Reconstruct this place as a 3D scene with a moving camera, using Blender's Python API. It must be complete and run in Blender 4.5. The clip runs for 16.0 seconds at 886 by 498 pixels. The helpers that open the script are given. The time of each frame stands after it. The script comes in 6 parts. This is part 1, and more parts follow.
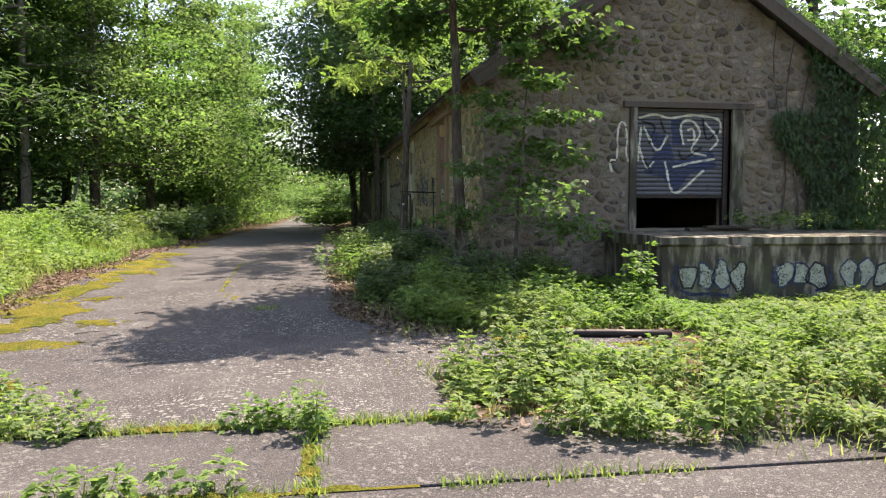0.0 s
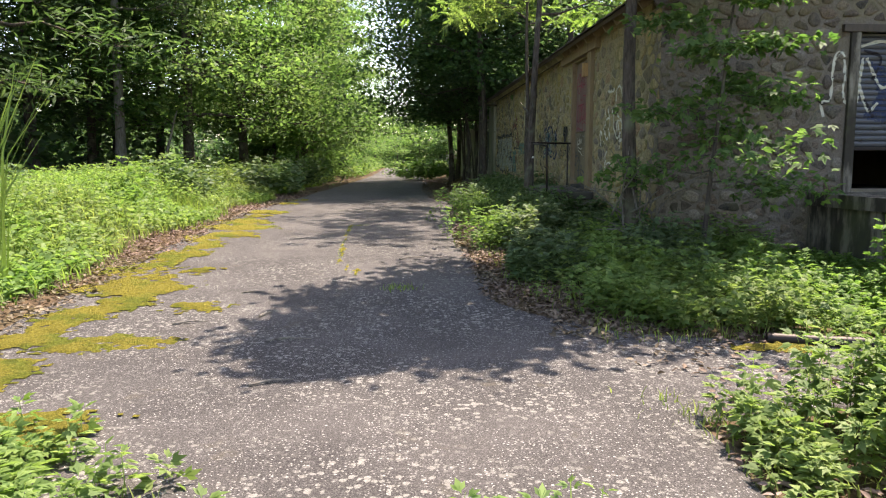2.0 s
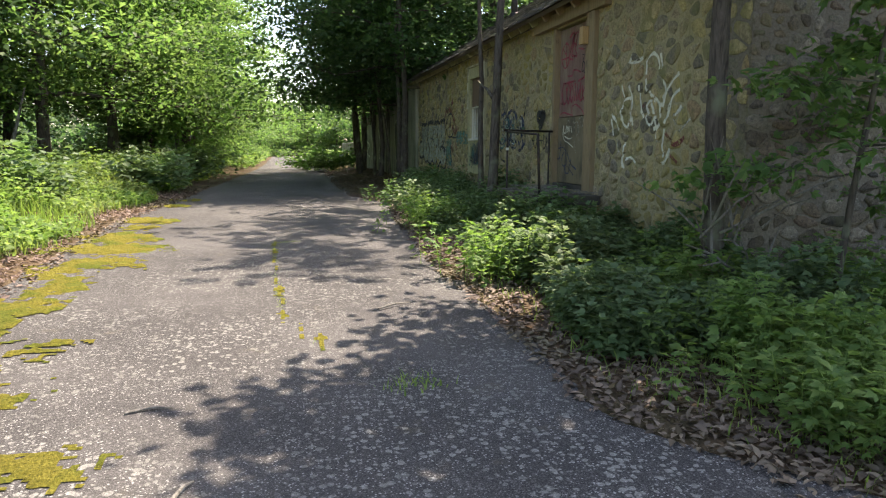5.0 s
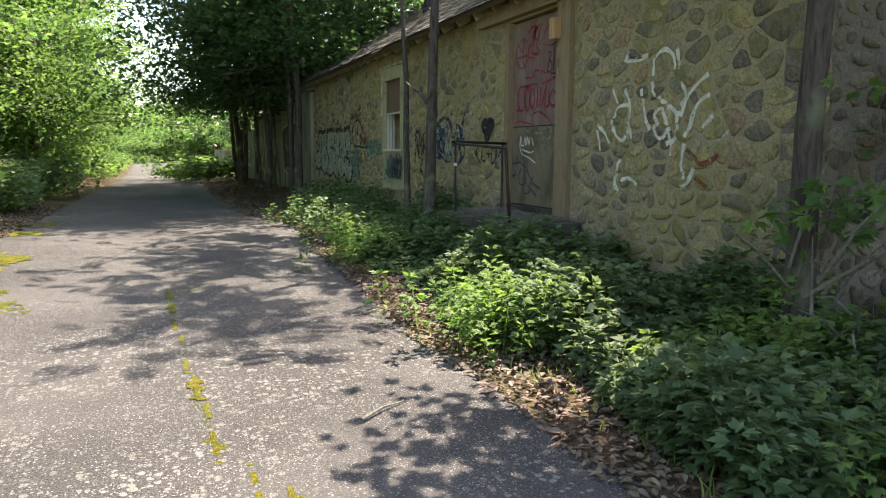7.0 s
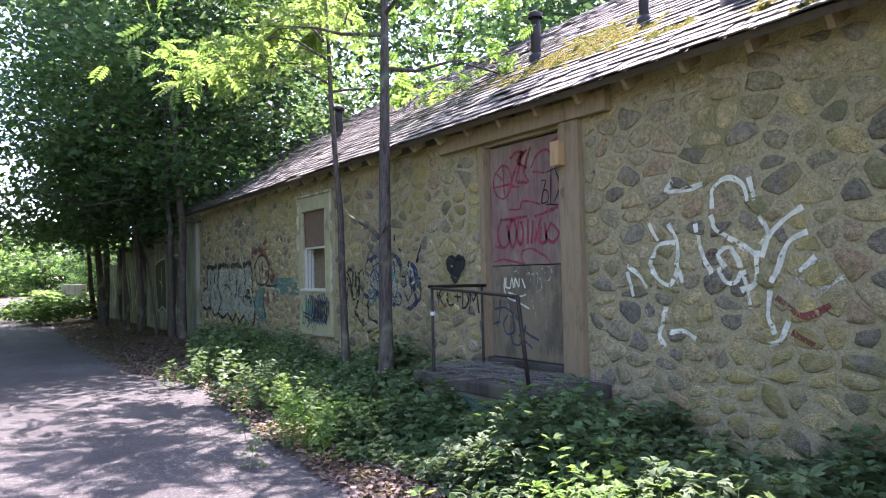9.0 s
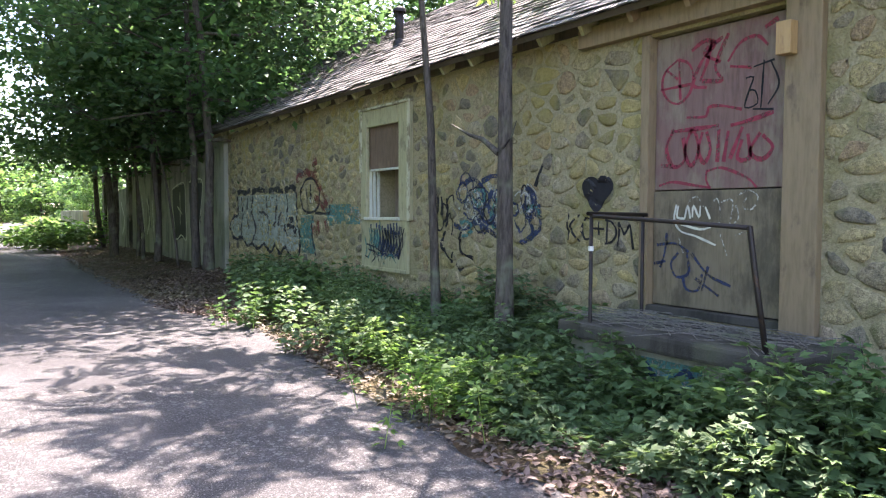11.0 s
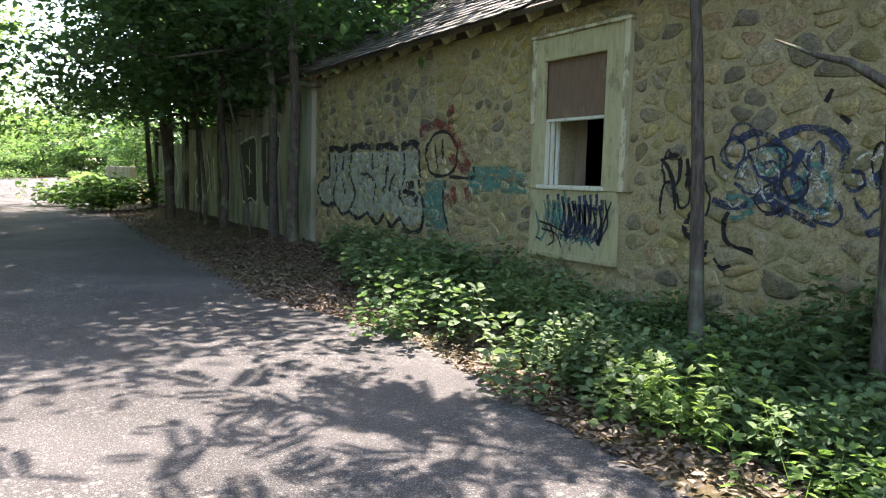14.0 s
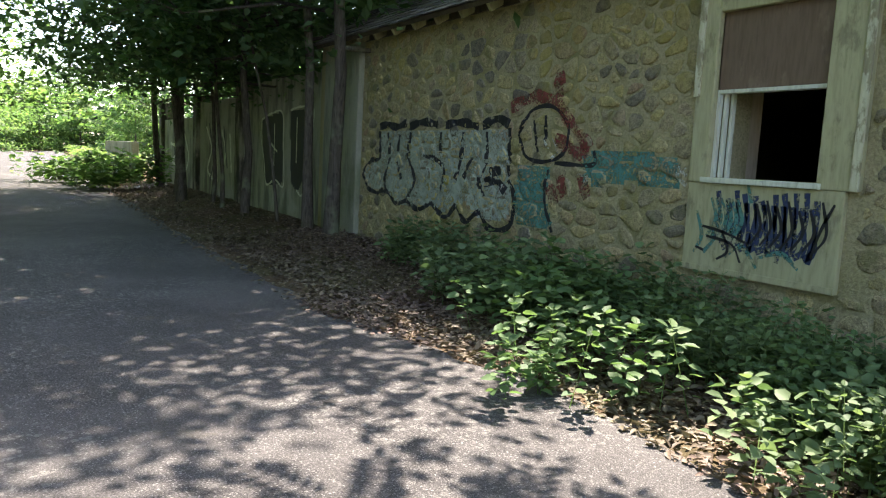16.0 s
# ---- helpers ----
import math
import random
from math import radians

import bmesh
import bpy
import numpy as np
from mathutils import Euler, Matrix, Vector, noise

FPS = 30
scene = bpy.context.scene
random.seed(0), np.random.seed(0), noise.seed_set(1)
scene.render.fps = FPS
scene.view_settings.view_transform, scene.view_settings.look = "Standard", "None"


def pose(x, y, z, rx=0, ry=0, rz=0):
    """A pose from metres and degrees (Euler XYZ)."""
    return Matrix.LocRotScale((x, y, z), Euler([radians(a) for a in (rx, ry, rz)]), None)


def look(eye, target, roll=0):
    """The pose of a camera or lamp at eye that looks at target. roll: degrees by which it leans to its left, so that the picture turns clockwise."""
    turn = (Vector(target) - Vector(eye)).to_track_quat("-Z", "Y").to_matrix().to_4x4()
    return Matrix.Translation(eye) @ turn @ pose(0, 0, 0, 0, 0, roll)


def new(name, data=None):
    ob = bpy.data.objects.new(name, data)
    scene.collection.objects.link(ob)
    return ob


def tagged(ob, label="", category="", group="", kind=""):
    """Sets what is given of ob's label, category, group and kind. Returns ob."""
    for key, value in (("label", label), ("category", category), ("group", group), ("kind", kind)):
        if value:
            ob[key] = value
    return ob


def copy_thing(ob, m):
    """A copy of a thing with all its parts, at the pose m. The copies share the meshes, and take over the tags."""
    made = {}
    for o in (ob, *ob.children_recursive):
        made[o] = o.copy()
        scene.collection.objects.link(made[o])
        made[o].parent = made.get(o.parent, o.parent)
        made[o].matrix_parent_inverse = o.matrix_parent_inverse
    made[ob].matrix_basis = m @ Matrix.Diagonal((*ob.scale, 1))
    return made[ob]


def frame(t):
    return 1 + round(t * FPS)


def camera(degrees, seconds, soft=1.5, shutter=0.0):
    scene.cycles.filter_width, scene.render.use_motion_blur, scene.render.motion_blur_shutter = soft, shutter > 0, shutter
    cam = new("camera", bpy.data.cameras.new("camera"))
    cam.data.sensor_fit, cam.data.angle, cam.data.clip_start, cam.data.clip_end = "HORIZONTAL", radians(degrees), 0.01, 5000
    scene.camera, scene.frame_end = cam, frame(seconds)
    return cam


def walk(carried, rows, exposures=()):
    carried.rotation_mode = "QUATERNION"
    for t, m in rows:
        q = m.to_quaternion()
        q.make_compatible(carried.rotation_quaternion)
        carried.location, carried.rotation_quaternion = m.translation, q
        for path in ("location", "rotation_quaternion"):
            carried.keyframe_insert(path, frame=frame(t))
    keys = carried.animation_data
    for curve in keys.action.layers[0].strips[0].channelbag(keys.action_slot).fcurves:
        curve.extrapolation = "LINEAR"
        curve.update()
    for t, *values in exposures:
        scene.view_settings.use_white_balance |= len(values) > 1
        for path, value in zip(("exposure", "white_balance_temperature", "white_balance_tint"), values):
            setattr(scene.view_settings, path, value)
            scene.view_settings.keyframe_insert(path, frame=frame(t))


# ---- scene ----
cam = camera(61.6, 16.0, soft=1.2)
METRES, EYE, TILT, LEAN, TURN = 19.0, 1.5, 0.0, 0.0, -9.3
ROWS = [
    (0.0, 0.0, 0.0, 0.0, -0.0, -3.25, 0.01),
    (0.5, -0.0156, 0.027, -0.0014, 3.19, -4.21, 0.26),
    (1.0, -0.0303, 0.0556, -0.0005, 4.87, -5.01, 0.03),
    (1.5, -0.0443, 0.0837, 0.0007, 5.63, -5.81, -0.26),
    (2.0, -0.0576, 0.116, 0.0007, 6.21, -6.88, -0.14),
    (2.5, -0.0725, 0.1458, 0.0004, 6.02, -7.46, 0.42),
    (3.0, -0.0839, 0.1761, 0.0007, 5.32, -7.36, 0.85),
    (3.5, -0.0979, 0.2051, 0.0013, 3.41, -7.11, 0.67),
    (4.0, -0.1097, 0.2354, 0.0016, 0.87, -7.28, 0.23),
    (6.5, -0.1585, 0.3878, 0.0082, -8.67, -7.87, -0.47),
    (7.0, -0.1673, 0.4162, 0.0099, -12.45, -7.25, -0.39),
    (7.5, -0.1776, 0.4456, 0.0144, -17.05, -5.11, -0.44),
    (8.0, -0.1872, 0.4745, 0.0232, -21.06, -1.57, -0.12),
    (8.5, -0.1997, 0.5004, 0.0272, -23.7, 1.08, 0.35),
    (9.0, -0.2088, 0.5269, 0.0245, -23.33, 2.03, 1.26),
    (9.5, -0.219, 0.5557, 0.0189, -20.87, 0.0, 1.22),
    (12.0, -0.2512, 0.7027, 0.0183, -25.17, -3.64, -0.82),
    (12.5, -0.2587, 0.7329, 0.0163, -22.46, -4.35, -1.06),
    (13.0, -0.264, 0.7629, 0.0157, -19.8, -4.97, -1.31),
    (13.5, -0.2664, 0.7932, 0.0171, -20.47, -5.22, -1.54),
    (14.0, -0.2668, 0.8244, 0.0181, -21.27, -5.58, -1.58),
    (14.5, -0.2706, 0.8554, 0.0175, -21.76, -5.79, -1.84),
    (15.0, -0.2734, 0.8872, 0.0167, -21.93, -5.92, -2.34),
    (15.5, -0.2788, 0.9167, 0.017, -21.76, -6.39, -2.8),
    (16.0, -0.283, 0.9476, 0.0166, -21.45, -6.86, -2.96),
]
walk(cam, [(t, pose(0, 0, EYE, TILT, LEAN, TURN) @ pose(METRES * x, METRES * y, METRES * z, 90 + pitch, roll, yaw)) for t, x, y, z, yaw, pitch, roll in ROWS],
     exposures=[(0.0, 1.66, 7300, 21), (3.5, 1.82, 7200, 18), (7.0, 2.05, 7200, 15), (8.5, 2.74, 6000, 38), (9.5, 2.62, 6200, 32), (12.0, 3.15, 6600, 26), (12.5, 2.92, 6700, 24), (13.5, 2.66, 6650, 22), (14.5, 2.58, 6700, 19), (15.0, 2.36, 7000, 18), (15.5, 2.68, 6600, 21), (16.0, 2.55, 6750, 17)])

# ---- light ----
SUN_AZ, SUN_EL = 44.0, 61.0
world = bpy.data.worlds.new("sky")
scene.world = world
world.use_nodes = True
_n = world.node_tree.nodes
_sky = _n.new("ShaderNodeTexSky")
_sky.sky_type = "NISHITA"
_sky.sun_disc = False
_sky.sun_elevation, _sky.sun_rotation = radians(SUN_EL), radians(SUN_AZ)
_sky.air_density, _sky.dust_density = 1.0, 1.5
world.node_tree.links.new(_sky.outputs[0], _n["Background"].inputs[0])
_n["Background"].inputs[1].default_value = 0.145
sun = new("sun", bpy.data.lights.new("sun", "SUN"))
sun.data.energy, sun.data.angle, sun.data.color = 4.6, radians(0.5), (1.0, 0.94, 0.85)
_a, _e = radians(SUN_AZ), radians(SUN_EL)
SUN = Vector((math.sin(_a) * math.cos(_e), math.cos(_a) * math.cos(_e), math.sin(_e)))
sun.matrix_world = look(SUN * 60, (0, 0, 0))
tagged(sun, "sunlight", "sun", kind="structure")

# ---- materials ----


class Nodes:
    """Short-hand for building a node material."""

    def __init__(self, name):
        self.mat = bpy.data.materials.new(name)
        self.mat.use_nodes = True
        self.t = self.mat.node_tree
        self.bsdf = self.t.nodes["Principled BSDF"]
        self.out = self.t.nodes["Material Output"]

    def add(self, kind, **inputs):
        n = self.t.nodes.new("ShaderNode" + kind)
        for k, v in inputs.items():
            self.put(n.inputs[k.replace("_", " ")], v)
        return n

    def put(self, socket, v):
        if isinstance(v, bpy.types.NodeSocket):
            self.t.links.new(v, socket)
        else:
            socket.default_value = v

    def pos(self, sx=1, sy=1, sz=1):
        g = self.add("NewGeometry")
        m = self.add("Mapping", Vector=g.outputs["Position"])
        m.inputs["Scale"].default_value = (sx, sy, sz)
        return m.outputs[0]

    def noise(self, scale, detail=4.0, rough=0.55, vec=None, distortion=0.0):
        n = self.add("TexNoise", Scale=scale, Detail=detail, Roughness=rough, Distortion=distortion)
        self.put(n.inputs["Vector"], vec if vec is not None else self.pos())
        return n.outputs[0]

    def voronoi(self, scale, vec=None, feature="F1", out="Distance"):
        n = self.add("TexVoronoi", Scale=scale)
        n.feature = feature
        self.put(n.inputs["Vector"], vec if vec is not None else self.pos())
        return n.outputs[out]

    def ramp(self, fac, stops, smooth=False):
        n = self.add("ValToRGB", Fac=fac)
        r = n.color_ramp
        if smooth:
            r.interpolation = "EASE"
        while len(r.elements) < len(stops):
            r.elements.new(0.5)
        for el, (p, c) in zip(r.elements, stops):
            el.position = p
            el.color = (*c, 1) if len(c) == 3 else c
        return n.outputs[0]

    def step(self, fac, lo, hi):
        n = self.add("MapRange", Value=fac)
        n.interpolation_type = "SMOOTHSTEP"
        n.inputs["From Min"].default_value, n.inputs["From Max"].default_value = lo, hi
        return n.outputs[0]

    def mix(self, fac, a, b, mode="MIX"):
        n = self.add("Mix")
        n.data_type, n.blend_type = "RGBA", mode
        self.put(n.inputs[0], fac)
        self.put(n.inputs[6], (*a, 1) if isinstance(a, tuple) else a)
        self.put(n.inputs[7], (*b, 1) if isinstance(b, tuple) else b)
        return n.outputs[2]

    def math(self, op, a, b=0.0):
        n = self.add("Math")
        n.operation = op
        self.put(n.inputs[0], a)
        self.put(n.inputs[1], b)
        return n.outputs[0]

    def chance(self):
        """A number that differs from piece to piece."""
        a = self.add("ObjectInfo").outputs["Random"]
        b = self.add("NewGeometry").outputs["Random Per Island"]
        return self.math("FRACT", self.math("ADD", a, b))

    def bump(self, height, strength=0.4, distance=0.02):
        n = self.add("Bump", Height=height, Strength=strength, Distance=distance)
        self.put(self.bsdf.inputs["Normal"], n.outputs[0])
        return n.outputs[0]

    def finish(self, color, rough=0.8, metal=0.0, spec=0.3):
        self.put(self.bsdf.inputs["Base Color"], (*color, 1) if isinstance(color, tuple) else color)
        self.put(self.bsdf.inputs["Roughness"], rough)
        self.put(self.bsdf.inputs["Metallic"], metal)
        self.put(self.bsdf.inputs["Specular IOR Level"], spec)
        return self.mat


def leaf_material(name, dark, light, translucent=0.45, tone=None):
    n = Nodes(name)
    c = n.ramp(n.chance(), [(0.0, dark), (0.65, tuple((a + b) / 2 for a, b in zip(dark, light))), (1.0, light)])
    c = n.mix(n.step(n.noise(0.35, 2), 0.35, 0.7), c, n.mix(1.0, c, (0.8, 1.0, 0.75), "MULTIPLY"))
    if tone:
        c = n.mix(n.step(n.noise(9.0, 3), 0.62, 0.75), c, tone)
    n.finish(c, 0.6, 0, 0.2)
    tr = n.add("BsdfTranslucent", Color=n.mix(1.0, c, (1.75, 1.85, 1.2), "MULTIPLY"))
    m = n.add("MixShader", Fac=translucent)
    n.put(m.inputs[1], n.bsdf.outputs[0])
    n.put(m.inputs[2], tr.outputs[0])
    n.put(n.out.inputs[0], m.outputs[0])
    return n.mat


LEAF = leaf_material("broad_leaf", (0.046, 0.092, 0.034), (0.112, 0.172, 0.056), 0.5)
# Shaded and sunlit copies of LEAF: the light is put into the green.
LEAF_DARK = leaf_material("shade_leaf", (0.044, 0.082, 0.042), (0.105, 0.158, 0.074), 0.50)
LEAF_LIT = leaf_material("sunlit_leaf", (0.066, 0.120, 0.042), (0.155, 0.222, 0.082), 0.5)
LEAF_SPRAY = leaf_material("feathered_leaf", (0.080, 0.130, 0.040), (0.170, 0.225, 0.070), 0.58)
NEEDLE = leaf_material("conifer_spray", (0.040, 0.076, 0.034), (0.092, 0.140, 0.056), 0.36)
WEED = leaf_material("weed_leaf", (0.092, 0.150, 0.046), (0.220, 0.282, 0.096), 0.42)
# Weed green with the wall's shade put into it; brambles and bushes share it.
WEED_DARK = leaf_material("shaded_weed_leaf", (0.066, 0.106, 0.050), (0.16, 0.21, 0.100), 0.30)
GRASS = leaf_material("grass_blade", (0.115, 0.165, 0.045), (0.27, 0.31, 0.100), 0.42)


def bark_material(name, dark, light):
    n = Nodes(name)
    v = n.pos(1, 1, 0.16)
    ridges = n.noise(34, 5, 0.6, v, 0.6)
    c = n.ramp(ridges, [(0.3, dark), (0.7, light)])
    c = n.mix(n.step(n.noise(2.5, 3), 0.52, 0.7), c, (0.16, 0.17, 0.11))
    n.bump(ridges, 0.8, 0.03)
    return n.finish(c, 0.92, 0, 0.15)


BARK = bark_material("bark", (0.035, 0.029, 0.023), (0.125, 0.105, 0.085))
BARK_PALE = bark_material("pale_bark", (0.10, 0.09, 0.075), (0.27, 0.25, 0.21))


def asphalt_material(name="old_asphalt", lichen=1.0):
    n = Nodes(name)
    fine = n.noise(95, 3, 0.7)
    c = n.ramp(fine, [(0.36, (0.016, 0.0145, 0.0145)), (0.64, (0.072, 0.066, 0.061))])
    c = n.mix(n.step(n.noise(0.6, 5), 0.40, 0.68), c, n.mix(0.5, c, (0.10, 0.092, 0.085)))
    grit = n.voronoi(150, None, "F1", "Color")
    c = n.mix(n.math("MULTIPLY", n.step(grit, 0.62, 0.85), 0.4), c, (0.17, 0.16, 0.15))
    wob = n.mix(0.10, n.pos(), n.add("TexNoise", Scale=20.0, Detail=6.0, Roughness=0.65).outputs[1])
    along_y = n.add("SeparateXYZ", Vector=n.pos()).outputs[1]
    lush = n.math("ADD", 0.45, n.math("MULTIPLY", n.step(n.math("ADD", along_y, n.math("MULTIPLY", n.noise(0.4, 3), 6.0)), 21.0, 10.0), 0.55))
    lush = n.math("MULTIPLY", lush, lichen)
    zone = n.math("MULTIPLY", n.step(n.noise(0.7, 5, 0.6), 0.36, 0.60), lush)
    cell = n.add("TexVoronoi", Scale=29.0, Vector=wob)
    reach = n.math("MULTIPLY", n.step(n.add("SeparateColor", Color=cell.outputs["Color"]).outputs[0], 0.35, 1.0), 0.62)
    big = n.step(n.math("SUBTRACT", n.math("ADD", reach, n.math("MULTIPLY", n.noise(45, 4, 0.7), 0.35)), cell.outputs["Distance"]), 0.14, 0.30)
    c = n.mix(n.math("MULTIPLY", n.math("MULTIPLY", big, zone), 0.66), c, n.mix(n.step(fine, 0.35, 0.6), (0.20, 0.20, 0.17), (0.37, 0.36, 0.32)))
    small = n.step(n.math("ADD", n.voronoi(48.0, wob), n.math("MULTIPLY", n.noise(20, 3), 0.25)), 0.40, 0.26)
    c = n.mix(n.math("MULTIPLY", small, n.math("MULTIPLY", n.math("MULTIPLY", lush, n.step(n.noise(1.3, 4), 0.28, 0.50)), 0.95)), c, (0.38, 0.37, 0.335))
    tiny = n.step(n.voronoi(85.0, wob), 0.28, 0.14)
    c = n.mix(n.math("MULTIPLY", tiny, n.math("MULTIPLY", n.step(n.noise(2.1, 4), 0.38, 0.60), 0.5 * min(1.0, lichen + 0.2))), c, (0.36, 0.35, 0.315))
    c = n.mix(n.math("MULTIPLY", n.step(n.noise(2.2, 5, 0.7), 0.60, 0.72), 0.4), c, (0.10, 0.085, 0.055))
    h = n.math("ADD", n.math("ADD", fine, n.math("MULTIPLY", n.noise(30, 3), 0.6)), n.math("MULTIPLY", grit, 0.5))
    n.bump(h, 0.8, 0.014)
    return n.finish(c, 0.88, 0, 0.3)


def concrete_material(name, base, stain, scale=1.0, dirt=0.45):
    n = Nodes(name)
    fine = n.noise(60, 4, 0.65)
    b2 = tuple(v * 1.35 for v in base)
    c = n.ramp(fine, [(0.3, base), (0.75, b2)])
    streak = n.noise(2.2 * scale, 6, 0.62, n.pos(1.3, 1.3, 0.35))
    c = n.mix(n.step(streak, dirt, dirt + 0.2), c, stain)
    c = n.mix(n.math("MULTIPLY", n.step(n.noise(1.2, 5), 0.5, 0.7), 0.5), c, (0.10, 0.12, 0.05))
    n.bump(n.math("ADD", fine, n.noise(9, 4)), 0.5, 0.015)
    return n.finish(c, 0.9, 0, 0.25)


def soil_material():
    n = Nodes("soil_and_litter")
    a = n.noise(16, 6, 0.65)
    c = n.ramp(a, [(0.25, (0.035, 0.025, 0.016)), (0.55, (0.11, 0.075, 0.045)), (0.8, (0.20, 0.145, 0.095))])
    c = n.mix(n.math("MULTIPLY", n.step(n.noise(0.5, 5), 0.46, 0.62), 0.35), c, (0.055, 0.075, 0.025))
    n.bump(a, 0.9, 0.05)
    return n.finish(c, 0.95, 0, 0.1)


def stone_material(name, tints, algae, ochre):
    n = Nodes(name)
    c = n.ramp(n.chance(), [(k / (len(tints) - 1), t) for k, t in enumerate(tints)])
    g = n.math("ADD", n.math("MULTIPLY", n.noise(26, 6, 0.7), 0.6), n.math("MULTIPLY", n.noise(110, 3, 0.7), 0.4))
    c = n.mix(n.step(g, 0.36, 0.64), n.mix(1.0, c, (0.5, 0.5, 0.5), "MULTIPLY"), n.mix(1.0, c, (1.25, 1.22, 1.12), "MULTIPLY"))
    c = n.mix(n.math("MULTIPLY", n.step(n.noise(3.0, 6, 0.6, n.pos(1, 1, 0.6)), 0.50, 0.66), algae), c, (0.15, 0.155, 0.06))
    c = n.mix(n.math("MULTIPLY", n.step(n.noise(1.0, 6, 0.6, n.pos(1, 1, 0.5)), 0.50, 0.68), ochre), c, (0.32, 0.26, 0.065))
    n.bump(n.math("ADD", g, n.noise(70, 3)), 0.8, 0.025)
    return n.finish(c, 0.9, 0, 0.2)


def mortar_material(name, dark, light, algae):
    n = Nodes(name)
    a = n.noise(40, 5, 0.65)
    c = n.ramp(a, [(0.3, dark), (0.7, light)])
    c = n.mix(n.math("MULTIPLY", n.step(n.noise(1.8, 6, 0.65, n.pos(1, 1, 0.4)), 0.48, 0.66), algae), c, (0.19, 0.175, 0.065))
    n.bump(n.math("ADD", a, n.noise(8, 4)), 0.8, 0.03)
    return n.finish(c, 0.95, 0, 0.15)


def painted_material(name, base, worn, scale=4.0, amount=(0.55, 0.68), rough=0.7):
    n = Nodes(name)
    a = n.noise(scale, 6, 0.68, n.pos(1, 1, 0.5))
    c = n.mix(n.step(a, *amount), base, worn)
    c = n.mix(n.step(n.noise(30, 4, 0.6, n.pos(1, 1, 0.15)), 0.35, 0.75), c, n.mix(1.0, c, (0.75, 0.75, 0.72), "MULTIPLY"))
    n.bump(n.noise(45, 4, 0.6, n.pos(1, 1, 0.12)), 0.3, 0.01)
    return n.finish(c, rough, 0, 0.3)


def spray_material(name, color, cover=0.5, rough=0.6):
    """Spray paint, worn thin in places so that the wall shows through."""
    n = Nodes(name)
    n.finish(n.mix(n.step(n.noise(12, 4), 0.4, 0.7), color, tuple(v * 0.7 for v in color)), rough, 0, 0.3)
    hole = n.step(n.math("ADD", n.noise(38, 5, 0.7), n.math("MULTIPLY", n.noise(5, 4), 0.5)), cover + 0.44, cover + 0.24)
    tr = n.add("BsdfTransparent")
    m = n.add("MixShader", Fac=hole)
    n.put(m.inputs[1], tr.outputs[0])
    n.put(m.inputs[2], n.bsdf.outputs[0])
    n.put(n.out.inputs[0], m.outputs[0])
    return n.mat


def moss_material():
    n = Nodes("moss")
    a = n.noise(55, 5, 0.7)
    c = n.ramp(a, [(0.25, (0.06, 0.060, 0.013)), (0.5, (0.19, 0.168, 0.026)), (0.72, (0.36, 0.31, 0.055))])
    c = n.mix(n.step(n.noise(2.5, 4), 0.45, 0.65), c, n.mix(1.0, c, (0.6, 0.8, 0.7), "MULTIPLY"))
    n.bump(n.math("ADD", a, n.noise(160, 3, 0.7)), 1.0, 0.03)
    return n.finish(c, 0.95, 0, 0.1)


def shingle_material():
    n = Nodes("weathered_shingle")
    c = n.ramp(n.chance(), [(0.0, (0.075, 0.07, 0.064)), (0.5, (0.145, 0.135, 0.122)), (1.0, (0.24, 0.225, 0.20))])
    g = n.noise(40, 5, 0.65, n.pos(0.4, 2, 1))
    c = n.mix(g, n.mix(1.0, c, (0.6, 0.6, 0.6), "MULTIPLY"), c)
    n.bump(g, 0.5, 0.01)
    return n.finish(c, 0.75, 0, 0.3)


def metal_material(name, base, rust, amount=(0.55, 0.7)):
    n = Nodes(name)
    c = n.mix(n.step(n.noise(7, 6, 0.7), *amount), base, rust)
    n.bump(n.noise(50, 3), 0.2, 0.005)
    return n.finish(c, 0.55, 0.5, 0.4)


ASPHALT = asphalt_material()
APRON = asphalt_material("apron_asphalt", 0.5)
DOCK = concrete_material("dock_concrete", (0.22, 0.20, 0.15), (0.05, 0.044, 0.033), 1.6, 0.36)
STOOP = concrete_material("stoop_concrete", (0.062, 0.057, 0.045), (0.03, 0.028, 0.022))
RENDER = concrete_material("cement_render", (0.24, 0.235, 0.175), (0.16, 0.165, 0.12))
PALE_RENDER = concrete_material("pale_cement_render", (0.28, 0.27, 0.21), (0.15, 0.145, 0.115))
SOIL = soil_material()
STONE = stone_material("yellow_field_stone", [(0.17, 0.15, 0.11), (0.21, 0.185, 0.145), (0.35, 0.29, 0.175), (0.42, 0.345, 0.18), (0.26, 0.225, 0.16), (0.45, 0.37, 0.20), (0.33, 0.235, 0.145), (0.37, 0.32, 0.22), (0.43, 0.35, 0.165), (0.28, 0.245, 0.18), (0.15, 0.135, 0.11)], 0.6, 0.6)
STONE_GREY = stone_material("grey_field_stone", [(0.078, 0.072, 0.062), (0.148, 0.121, 0.094), (0.195, 0.164, 0.121), (0.129, 0.113, 0.098), (0.242, 0.199, 0.148), (0.172, 0.129, 0.098), (0.312, 0.269, 0.211), (0.218, 0.195, 0.164), (0.281, 0.250, 0.207), (0.109, 0.101, 0.092)], 0.35, 0.15)
MORTAR = mortar_material("yellow_mortar", (0.25, 0.215, 0.125), (0.41, 0.35, 0.20), 0.65)
MORTAR_GREY = mortar_material("grey_mortar", (0.135, 0.115, 0.09), (0.25, 0.215, 0.165), 0.4)
MOSS_MAT = moss_material()
SHINGLE = shingle_material()
